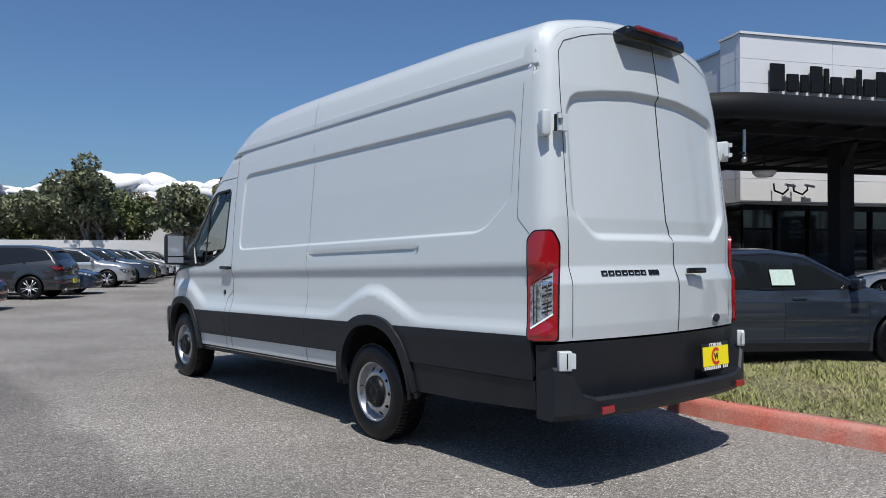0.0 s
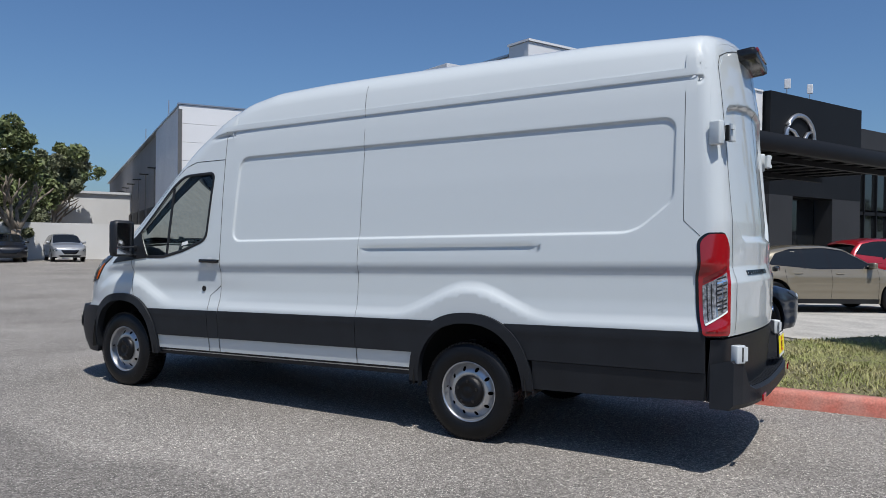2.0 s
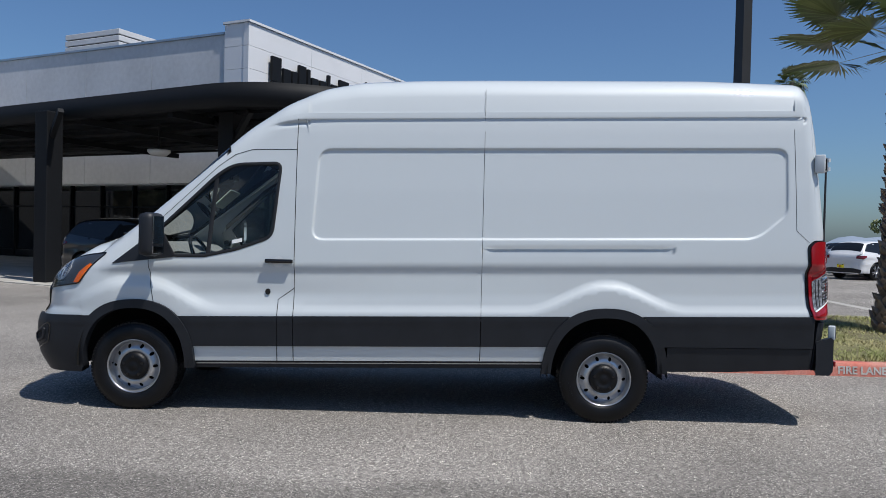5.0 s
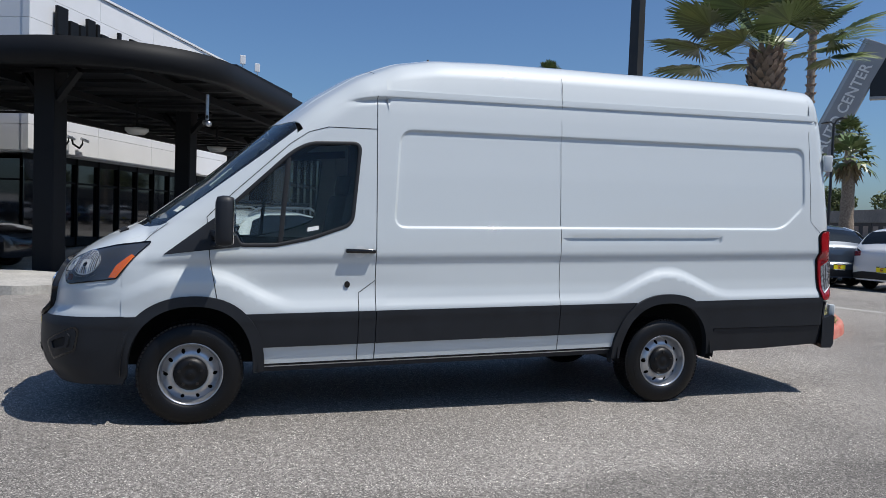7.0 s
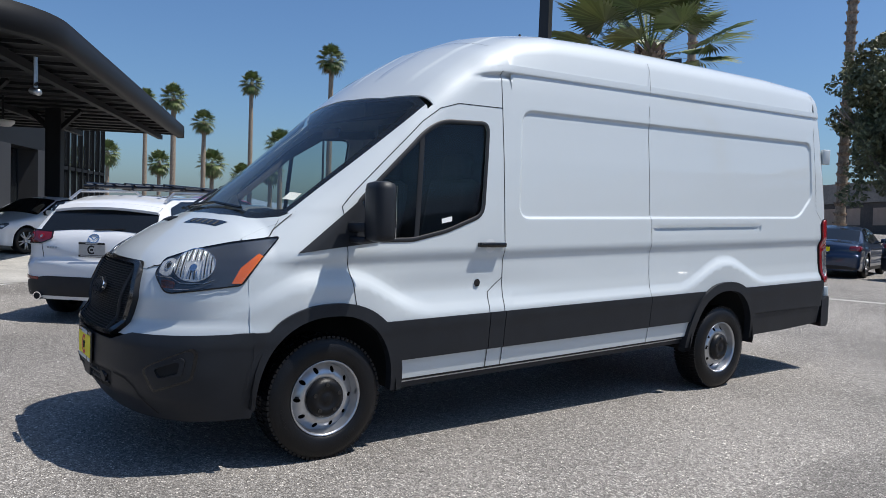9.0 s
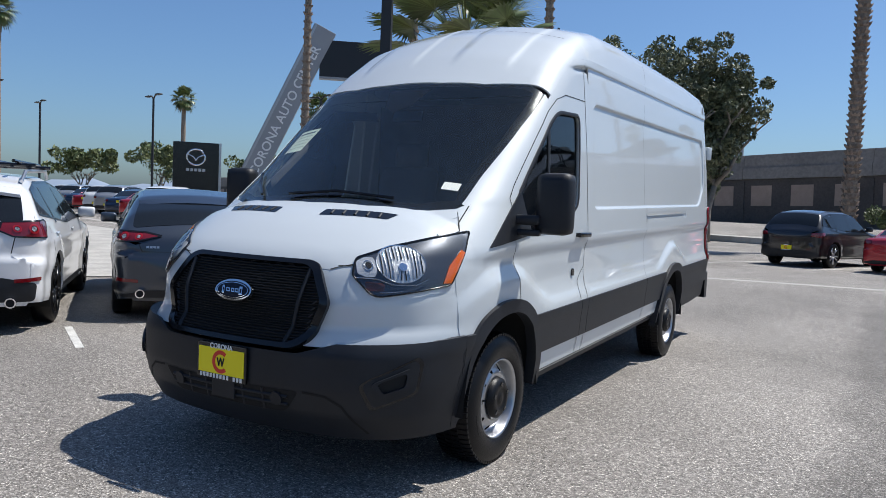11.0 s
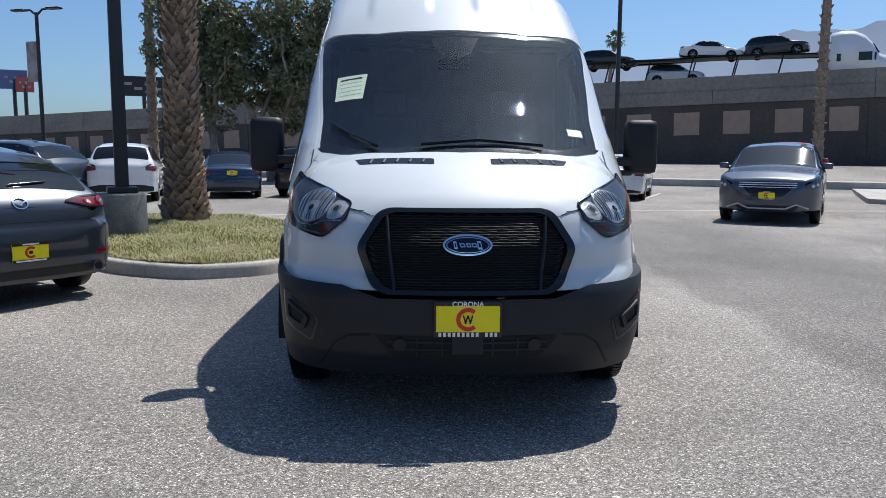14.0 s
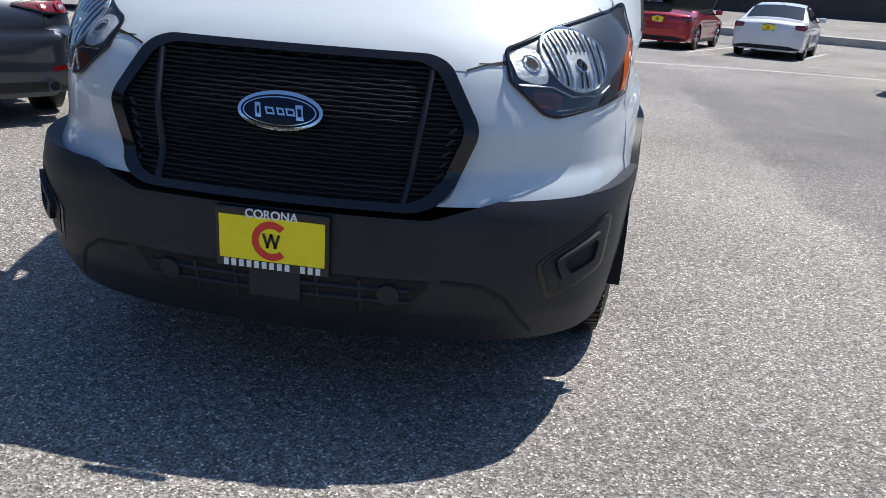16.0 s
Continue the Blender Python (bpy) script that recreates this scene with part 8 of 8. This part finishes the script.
def tree(x, y, h, spread, leaves, seed, leaf_mat, size=0.16, base=0.0, label="eucalyptus tree with a thin grey-green crown", trunk=0.22, low=0.28, group="trees", clumps=26, loose=0.06):
    """A tree: forked, tapering limbs and a crown of clumped small leaves with gaps."""
    rnd = random.Random(seed)
    t = empty("tree", Matrix.Translation((x, y, base)), label, "tree", group)
    bm = bmesh.new()
    ends = []

    def limb(p, d, ln, r, level):
        q = p + d * ln * 0.5 + Vector((rnd.uniform(-1, 1), rnd.uniform(-1, 1), 0)) * ln * 0.06
        e = p + d * ln + Vector((0, 0, ln * 0.05))
        add_tube(bm, [p, q, e], [r, r * 0.82, r * 0.62], 7)
        if level == 0:
            ends.append(e)
            return
        for k in range(rnd.choice((2, 3, 3))):
            a = rnd.uniform(0, 2 * math.pi)
            nd = (d + Vector((math.cos(a), math.sin(a), rnd.uniform(-0.15, 0.5))) * rnd.uniform(0.45, 0.85)).normalized()
            limb(e, nd, ln * rnd.uniform(0.6, 0.8), r * 0.6, level - 1)
        if level < 3:
            ends.append(e)
    for k in range(2):
        a = rnd.uniform(0, 6.28)
        limb(Vector((0.15 * k, 0.1 * k, -0.2)), Vector((math.cos(a) * 0.18, math.sin(a) * 0.18, 1)).normalized(), h * low, trunk, 3)
    part("trunk", bm, WOOD, t, "pale forked trunk and limbs", True)
    rs = np.random.default_rng(seed)
    e = np.array([tuple(p) for p in ends])
    e[:, :2] *= spread / max(1.0, np.abs(e[:, :2]).max())
    e[:, 2] = np.clip(e[:, 2], h * 0.25, None)
    e[:, 2] *= h * 0.93 / max(e[:, 2].max(), 0.1)
    c = e[rs.integers(0, len(e), clumps)] + rs.normal(0, 1, (clumps, 3)) * (spread * 0.16, spread * 0.16, h * loose)
    c[:, 2] *= min(1.0, h * 0.94 / c[:, 2].max())
    rr = rs.uniform(0.45, 1.0, clumps) * spread * 0.30
    idx = rs.integers(0, clumps, leaves)
    dirs = rs.normal(0, 1, (leaves, 3))
    dirs /= np.linalg.norm(dirs, axis=1)[:, None]
    pos = c[idx] + dirs * (rr[idx] * rs.uniform(0.45, 1.0, leaves) ** 0.6)[:, None] * (1, 1, 0.85)
    u = rs.normal(0, 1, (leaves, 3))
    u /= np.linalg.norm(u, axis=1)[:, None]
    w = np.cross(u, rs.normal(0, 1, (leaves, 3)))
    w /= np.linalg.norm(w, axis=1)[:, None]
    sz = (size * rs.uniform(0.6, 1.5, leaves))[:, None]
    v = np.stack([pos - u * sz, pos - w * sz * 0.45, pos + u * sz, pos + w * sz * 0.45], 1).reshape(-1, 3)
    put("crown", v, np.arange(leaves * 4).reshape(-1, 4), leaf_mat, t, "loose crown of small leaves", smooth=False)
    return t


for k, (x, y, h, sp) in enumerate(((7.6, -30.5, 11.0, 3.0), (10.4, -31.5, 10.7, 2.8), (4.6, -31.0, 10.7, 2.4))):
    tree(x, y, h, sp, 26000, 200 + k, LEAFA, 0.11, float(ground_z(x, y)) - 0.1, label="eucalyptus with thin drooping crown before the freeway wall", group="eucalyptus trees", clumps=130, loose=0.15)
rt = random.Random(9)
for k in range(13):
    a = math.radians(6 + 1.75 * k + rt.uniform(-0.5, 0.5))
    d = 66 + rt.uniform(-5, 8)
    tree(-4 + d * math.sin(a), -4.5 + d * math.cos(a), rt.uniform(5.6, 7.0), rt.uniform(3.0, 4.2), 11000, 300 + k, (LEAFA, LEAFB, LEAFC)[(k * 2 + k // 3) % 3], 0.15, label="leafy tree in the belt behind the yard", group="yard trees", low=0.2, clumps=48)
for k, (x, y, h, sp, m) in enumerate(((19.8, 41.0, 8.4, 2.4, LEAFB), (17.0, 41.5, 6.6, 2.4, LEAFC), (14.2, 45.0, 6.0, 2.4, LEAFA), (25.5, 58.0, 9.5, 3.4, LEAFB), (29.0, 62.0, 9.0, 3.2, LEAFA), (33, 68, 10, 3.6, LEAFB), (10.5, 52, 8.0, 3.2, LEAFA), (22.8, 45.5, 3.6, 1.4, LEAFA), (37.0, 64.0, 9.5, 3.4, LEAFB), (43.0, 72.0, 10.5, 3.6, LEAFB), (30.0, 54.0, 8.5, 2.8, LEAFA))):
    tree(x, y, h, sp, 6500, 400 + k, m, 0.17, label="tree with a rounded uneven crown by the white wall", group="wall trees", low=0.24, clumps=30)
for k, (deg, d, h, sp) in enumerate(((-107.5, 110, 11.5, 5.0), (-109.5, 112, 11.0, 4.5), (-103, 118, 9.0, 4), (-52, 150, 10, 6), (-47, 150, 9, 6), (-40, 140, 10, 6), (-35, 130, 8, 5))):
    a = math.radians(deg)
    tree(-0.86 + d * math.cos(a), 8 + d * math.sin(a), h, sp, 3000, 500 + k, LEAFB, 0.34, label="bushy tree behind the freeway", group="far trees", low=0.22)
bush = tree(-3.5, -27.8, 1.7, 1.3, 3500, 600, LEAFB, 0.06, 0.25, "rounded green shrub on the footway", 0.05, 0.2, "shrubs", 18)

# ---- poles, signs, far things ----
POLE = material("dark_pole_paint", (0.025, 0.026, 0.028), 0.5, var=0.2, scale=3)
def lamp_post(x, y, h, r, base, label, twin=True, rot=0.0, conc=0.0, banner=False):
    p = empty("street_lamp", Matrix.Translation((x, y, base)) @ Matrix.Rotation(math.radians(rot), 4, "Z"), label, "street lamp", "lamp posts")
    if conc:
        v, f = lathe([(0.0, 0.0005), (0.0, conc), (0.10, conc), (0.62, conc * 0.985), (0.65, conc * 0.95), (0.655, 0.0005)], 40)
        put("concrete_base", v[:, [1, 2, 0]], f, CONCRETED, p, "stained round concrete base")
        part("base_plate", box_bm((0, 0, 0.70), (0.42, 0.42, 0.09), None, 0.02), POLE, p)
    part("pole", tube_bm([(0, 0, 0.5 if conc else 0), (0, 0, h)], [r, r * 0.8], 4 if conc else 8, bool(conc)), POLE, p, "dark steel pole")
    for s in ((-1, 1) if twin else (1,)):
        arm = part("arm", tube_bm([(0, 0, h - 0.15), (s * 0.35, 0, h + 0.12), (s * 0.8, 0, h + 0.15)], 0.05, 6), POLE, p)
        part("lamp_head", box_bm((s * 1.05, 0, h + 0.14), (0.75, 0.34, 0.09), None, 0.03), POLE, p, "flat lamp head", True)
    if banner:
        part("banner", box_bm((0.42, 0, h * 0.70), (0.62, 0.02, 1.9)), material("banner_cloth", (0.42, 0.42, 0.43), 0.8, second=(0.25, 0.20, 0.20), scale=2.2), p, "grey printed banner")
    return p


lamp_post(4.60, -3.05, 9.0, 0.13, 0.12, "tall dark lamp post on a round concrete base in the grass", conc=0.34, rot=25)
lamp_post(31.7, -34.2, 8.0, 0.10, 0.4, "twin street lamp with a banner", banner=True, rot=-20)
lamp_post(18.3, -29.2, 7.6, 0.10, 0.4, "twin street lamp with a banner", banner=True, rot=-20)
lamp_post(-8.7, -25.4, 9.9, 0.11, 0.1, "twin street lamp by the street", rot=-20)
lamp_post(44, -30, 8.0, 0.10, 0.3, "twin street lamp far along the street", rot=-20)
lamp_post(58, -30, 8.0, 0.10, 0.3, "twin street lamp far along the street", rot=-20)
lamp_post(50, -22, 8.0, 0.10, 0.3, "twin street lamp far along the street", rot=-20)
# slanted gateway sign with a dark screen
SIGNG = material("sign_grey_metal", (0.33, 0.34, 0.35), 0.5, var=0.08, scale=0.5)
SCRN = material("dark_led_screen", (0.014, 0.015, 0.018), 0.45)
gate = empty("gateway_sign", Matrix(), "slanted grey gateway sign carrying a dark screen", "sign")
b0, b1 = Vector((62.4, -56.4, 0)), Vector((55.0, -61.9, 20.0))
axis = (b1 - b0).normalized()
facing = Vector((-0.66, 0.75, 0.0)).normalized()
facing = (facing - axis * facing.dot(axis)).normalized()
wide = axis.cross(facing).normalized()
rot_b = Matrix((wide, axis, facing)).transposed().to_4x4()
mb = Matrix.Translation((b0 + b1) / 2) @ rot_b
pl_ = part("pylon", box_bm((0, 0, 0), (2.7, (b1 - b0).length + 2.5, 1.2), None, 0.08), SIGNG, gate, "slanted metal pylon")
pl_.matrix_world = mb
rail = part("pylon_edge", box_bm((-1.1, 0, 0.62), (0.25, (b1 - b0).length + 2.3, 0.05)), STEEL, gate)
rail.matrix_world = mb
tm = text_mesh("sign_lettering", "CORONA AUTO CENTER", 1.45, Matrix(), WHITEP, gate, 0.05, "pale raised lettering", bold=0.02)
tm.matrix_world = mb @ Matrix.Translation((0.15, 1.6, 0.66)) @ Matrix.Rotation(math.radians(90), 4, "Z")
sc0, sc1 = Vector((55.0, -61.9, 0)), Vector((49.3, -66.3, 0))
along = (sc1 - sc0).normalized()
ms = Matrix.Translation((sc0 + sc1) / 2 + Vector((0, 0, 17.7))) @ Matrix((along, Vector((-along.y, along.x, 0)), Vector((0, 0, 1)))).transposed().to_4x4()
sc_ = part("screen", box_bm((0, 0, 0), ((sc1 - sc0).length, 1.0, 4.2), None, 0.05), SCRN, gate, "switched-off dark screen")
sc_.matrix_world = ms
lip = part("screen_ledge", box_bm((0, 0, -2.23), ((sc1 - sc0).length, 1.1, 0.25)), SIGNG, gate)
lip.matrix_world = ms
# black pylon sign
pyl = empty("pylon_sign", Matrix.Translation((31.5, -23.0, 0)) @ Matrix.Rotation(math.radians(46), 4, "Z"), "black dealership pylon sign with a silver emblem", "sign")
part("slab", box_bm((0, 0, 2.15), (2.5, 0.6, 4.3), None, 0.03), GLOSSB, pyl, "black slab")
part("side_edge", box_bm((-1.32, 0, 2.15), (0.12, 0.62, 4.32)), STEEL, pyl)
for s in (-1, 1):
    bm = bmesh.new()
    add_tube(bm, [Vector((0.5 * math.cos(a), s * 0.33, 3.45 + 0.45 * math.sin(a))) for a in np.linspace(0, 2 * math.pi, 33)], 0.06, 6, False)
    add_tube(bm, [Vector(p) for p in ((-0.42, s * 0.33, 3.6), (-0.12, s * 0.33, 3.45), (0, s * 0.33, 3.25), (0.12, s * 0.33, 3.45), (0.42, s * 0.33, 3.6))], 0.045, 6)
    part("emblem", bm, CHROME, pyl, "", True)
    for k in range(5):
        part("name_bar", box_bm((-0.44 + 0.22 * k, s * 0.33, 2.72), (0.16, 0.04, 0.16)), STEEL, pyl)
for x, y, w, h, z, c in ((36.5, -95, 7.5, 2.6, 10.3, SCRN), (56, -100, 3.4, 2.6, 11.5, material("billboard_blue", (0.10, 0.14, 0.30), 0.6)), (54.5, -100, 2.2, 2.0, 10.8, material("billboard_red", (0.4, 0.08, 0.07), 0.6))):
    bb = empty("billboard", Matrix.Translation((x, y, 0)) @ Matrix.Rotation(math.radians(20), 4, "Z"), "billboard on a post beyond the freeway", "billboard", "billboards")
    part("post", tube_bm([(0, 0, 0), (0, 0, z)], 0.25, 8), POLE, bb)
    part("board", box_bm((0, 0, z), (w, 0.4, h), None, 0.03), c, bb)
    for k in range(4):
        part("board_bar", box_bm((-w * 0.25 + w * 0.17 * k, 0.22, z + (0.3 if k % 2 else -0.3)), (w * 0.13, 0.03, 0.35)), SIGNG, bb)
# the freeway deck and a loaded car carrier
deck = empty("freeway_deck", Matrix(), "raised concrete freeway deck behind the barrier", "road", kind="structure")
dk = part("slab", box_bm((0, 0, 0), (240, 26, 0.4)), CONCRETED, deck)
dk.matrix_world = frame_at(0, 13.6, 6.0) @ Matrix.Rotation(math.atan(0.025), 4, "Y")
LANE, DECK = 13.0, 6.22


def on_deck(s, up=0.0, turn=90.0):
    return frame_at(s, LANE, DECK + float(rise(s)) + up) @ Matrix.Rotation(math.radians(turn), 4, "Z")


for src, s, up, what, tilt in ((sed_w, 1.0, 2.75, "white sedan", -4), (suv_b, -3.7, 2.65, "black crossover", 3), (sed_s, 3.6, 0.95, "silver crossover", 0), (suv_b, 9.0, 2.45, "dark crossover", 0)):
    ob = copy_thing(src, on_deck(s, up) @ Matrix.Rotation(math.radians(tilt), 4, "X"))
    ob.name = "carried_car"
    tagged(ob, what + " riding on the freeway car carrier", "car", "carried cars")
rig = empty("car_carrier", on_deck(-9.0, 0.0, 180.0), "white semi truck hauling a two-level dark car carrier", "truck", "freeway vehicles")
bm = bmesh.new()
rows = []
for k, (x, h) in enumerate(((-1.75, 3.95), (-1.0, 4.12), (-0.2, 4.08), (0.5, 3.75), (1.05, 3.15), (1.45, 2.45), (2.2, 2.2), (3.1, 2.0), (3.45, 1.5))):
    w = 1.22 if x < 1.3 else 1.05
    rows.append([bm.verts.new(p) for p in ((x, -w, 0.7), (x, -w, h - 0.35), (x, -w * 0.7, h), (x, w * 0.7, h), (x, w, h - 0.35), (x, w, 0.7))])
for a, b in zip(rows, rows[1:]):
    for i in range(6):
        bm.faces.new((a[i], b[i], b[(i + 1) % 6], a[(i + 1) % 6]))
bm.faces.new(rows[0][::-1])
bm.faces.new(rows[-1])
bmesh.ops.recalc_face_normals(bm, faces=bm.faces)
part("cab", bm, P_WHITE, rig, "white sleeper cab with a long hood", True)
for s in (-1, 1):
    part("side_window", box_bm((0.55, s * 1.215, 2.25), (0.85, 0.06, 0.60), None, 0.02), CARGLASS, rig)
    part("sleeper_window", box_bm((-1.15, s * 1.215, 2.2), (0.28, 0.05, 0.55), None, 0.02), CARGLASS, rig)
    part("mirror", box_bm((1.15, s * 1.45, 2.2), (0.12, 0.14, 0.55), None, 0.03), GLOSSB, rig)
    for x in (-1.2, 2.5):
        part("wheel", tube_bm([(x, s * 0.95, 0.5), (x, s * 1.22, 0.5)], 0.5, 18), RUBBER, rig)
    tr_ = bmesh.new()
    for zt_ in (0.85, 2.55):
        add_tube(tr_, [(-2.2, s * 1.15, zt_), (-9.0, s * 1.15, zt_ + 0.12), (-14.5, s * 1.15, zt_ - 0.05), (-21.0, s * 1.15, zt_ - 0.1)], 0.09, 4, True, True)
    part("deck_rail", tr_, CHAR, rig, "dark trailer deck rail")
    for x in (-2.5, -5.2, -8.4, -11.6, -14.8, -18.0, -20.6):
        part("trailer_post", tube_bm([(x, s * 1.15, 0.8), (x + 0.4, s * 1.15, 2.6)], 0.07, 4, True), CHAR, rig)
    for x in (-16.5, -17.8):
        part("wheel", tube_bm([(x, s * 0.95, 0.5), (x, s * 1.22, 0.5)], 0.5, 18), RUBBER, rig)
part("windscreen", box_bm((1.22, 0, 2.82), (0.10, 1.9, 0.75), pose(0, 0, 0, 0, -33, 0), 0.03), CARGLASS, rig)
for up_ in (0.85, 2.60):
    part("trailer_deck", box_bm((-11.6, 0, up_), (18.8, 2.2, 0.08)), CHARW, rig, "perforated steel deck")
# green guide sign over the far lanes
GSIGN = material("guide_sign_green", (0.01, 0.16, 0.09), 0.5, var=0.1, scale=1.0)
gs = empty("guide_sign", frame_at(46.4, 22.0, DECK + float(rise(46.4)) - 0.1), "green freeway guide sign on a steel gantry", "sign")
part("gantry_post", tube_bm([(-5.0, 0, 0), (-5.0, 0, 4.0)], 0.16, 8), SIGNG, gs)
part("gantry_beam", tube_bm([(-5.0, 0, 3.5), (1.9, 0, 3.5)], 0.12, 8), SIGNG, gs)
bd_ = part("board", box_bm((0, 0.18, 3.1), (3.2, 0.12, 1.75), None, 0.03), GSIGN, gs, "green board")
for x, z, w in ((-0.3, 3.6, 1.9), (-0.5, 3.12, 1.6), (-0.2, 2.62, 2.2)):
    part("board_bar", box_bm((x, 0.26, z), (w, 0.03, 0.22)), WHITEP, bd_)
# hills, with distance haze painted into their pale blue base colour
HILL = material("haze_painted_hill", (0.25, 0.30, 0.37), 1.0, second=(0.22, 0.27, 0.345), scale=0.002, spec=0.0)
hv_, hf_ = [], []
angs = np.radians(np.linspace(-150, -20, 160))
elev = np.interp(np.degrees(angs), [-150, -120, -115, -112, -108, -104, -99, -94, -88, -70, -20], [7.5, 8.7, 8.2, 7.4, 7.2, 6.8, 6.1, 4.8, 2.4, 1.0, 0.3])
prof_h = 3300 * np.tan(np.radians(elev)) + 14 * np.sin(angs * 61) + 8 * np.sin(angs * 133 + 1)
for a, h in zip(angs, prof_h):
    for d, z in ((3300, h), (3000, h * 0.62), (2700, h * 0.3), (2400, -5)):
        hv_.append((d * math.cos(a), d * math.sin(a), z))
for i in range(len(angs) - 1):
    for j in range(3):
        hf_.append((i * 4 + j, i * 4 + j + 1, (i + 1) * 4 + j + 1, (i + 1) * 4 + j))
tagged(put("backdrop", hv_, hf_, HILL), "mountain ridge on the horizon, painted in pale haze colour", "hills", kind="structure")

# a low bank of summer cloud beyond the trees
CLOUD = material("cloud_white", (0.80, 0.80, 0.80), 1.0, var=0.06, scale=0.004, spec=0.0)
rc = random.Random(17)
cloud_bm = bmesh.new()
for k in range(330):
    a = math.radians(rc.uniform(-6, 29))
    d = rc.uniform(2850, 3250)
    lump = 0.5 + 0.5 * math.sin(a * 21 + 1.3) * math.sin(a * 9)
    r = rc.uniform(22, 60) * (0.6 + 0.55 * lump)
    m = Matrix.Translation((d * math.sin(a), d * math.cos(a), 215 + rc.uniform(-40, 75) * (0.3 + 0.7 * lump))) @ Matrix.Diagonal((r * 1.5, r * 1.5, r * 0.62, 1))
    bmesh.ops.create_icosphere(cloud_bm, subdivisions=2, radius=1.0, matrix=m)
for v in cloud_bm.verts:
    q = v.co * 0.022
    v.co += Vector((math.sin(q.y * 1.7 + q.z * 2.1), math.sin(q.x * 1.9 + q.z * 1.3), math.sin(q.x * 2.3 + q.y * 1.1))) * 9.0
cloud = part("cloud_bank", cloud_bm, CLOUD, None, "", True)
tagged(cloud, "low white summer cloud bank beyond the trees", "cloud", kind="stuff")
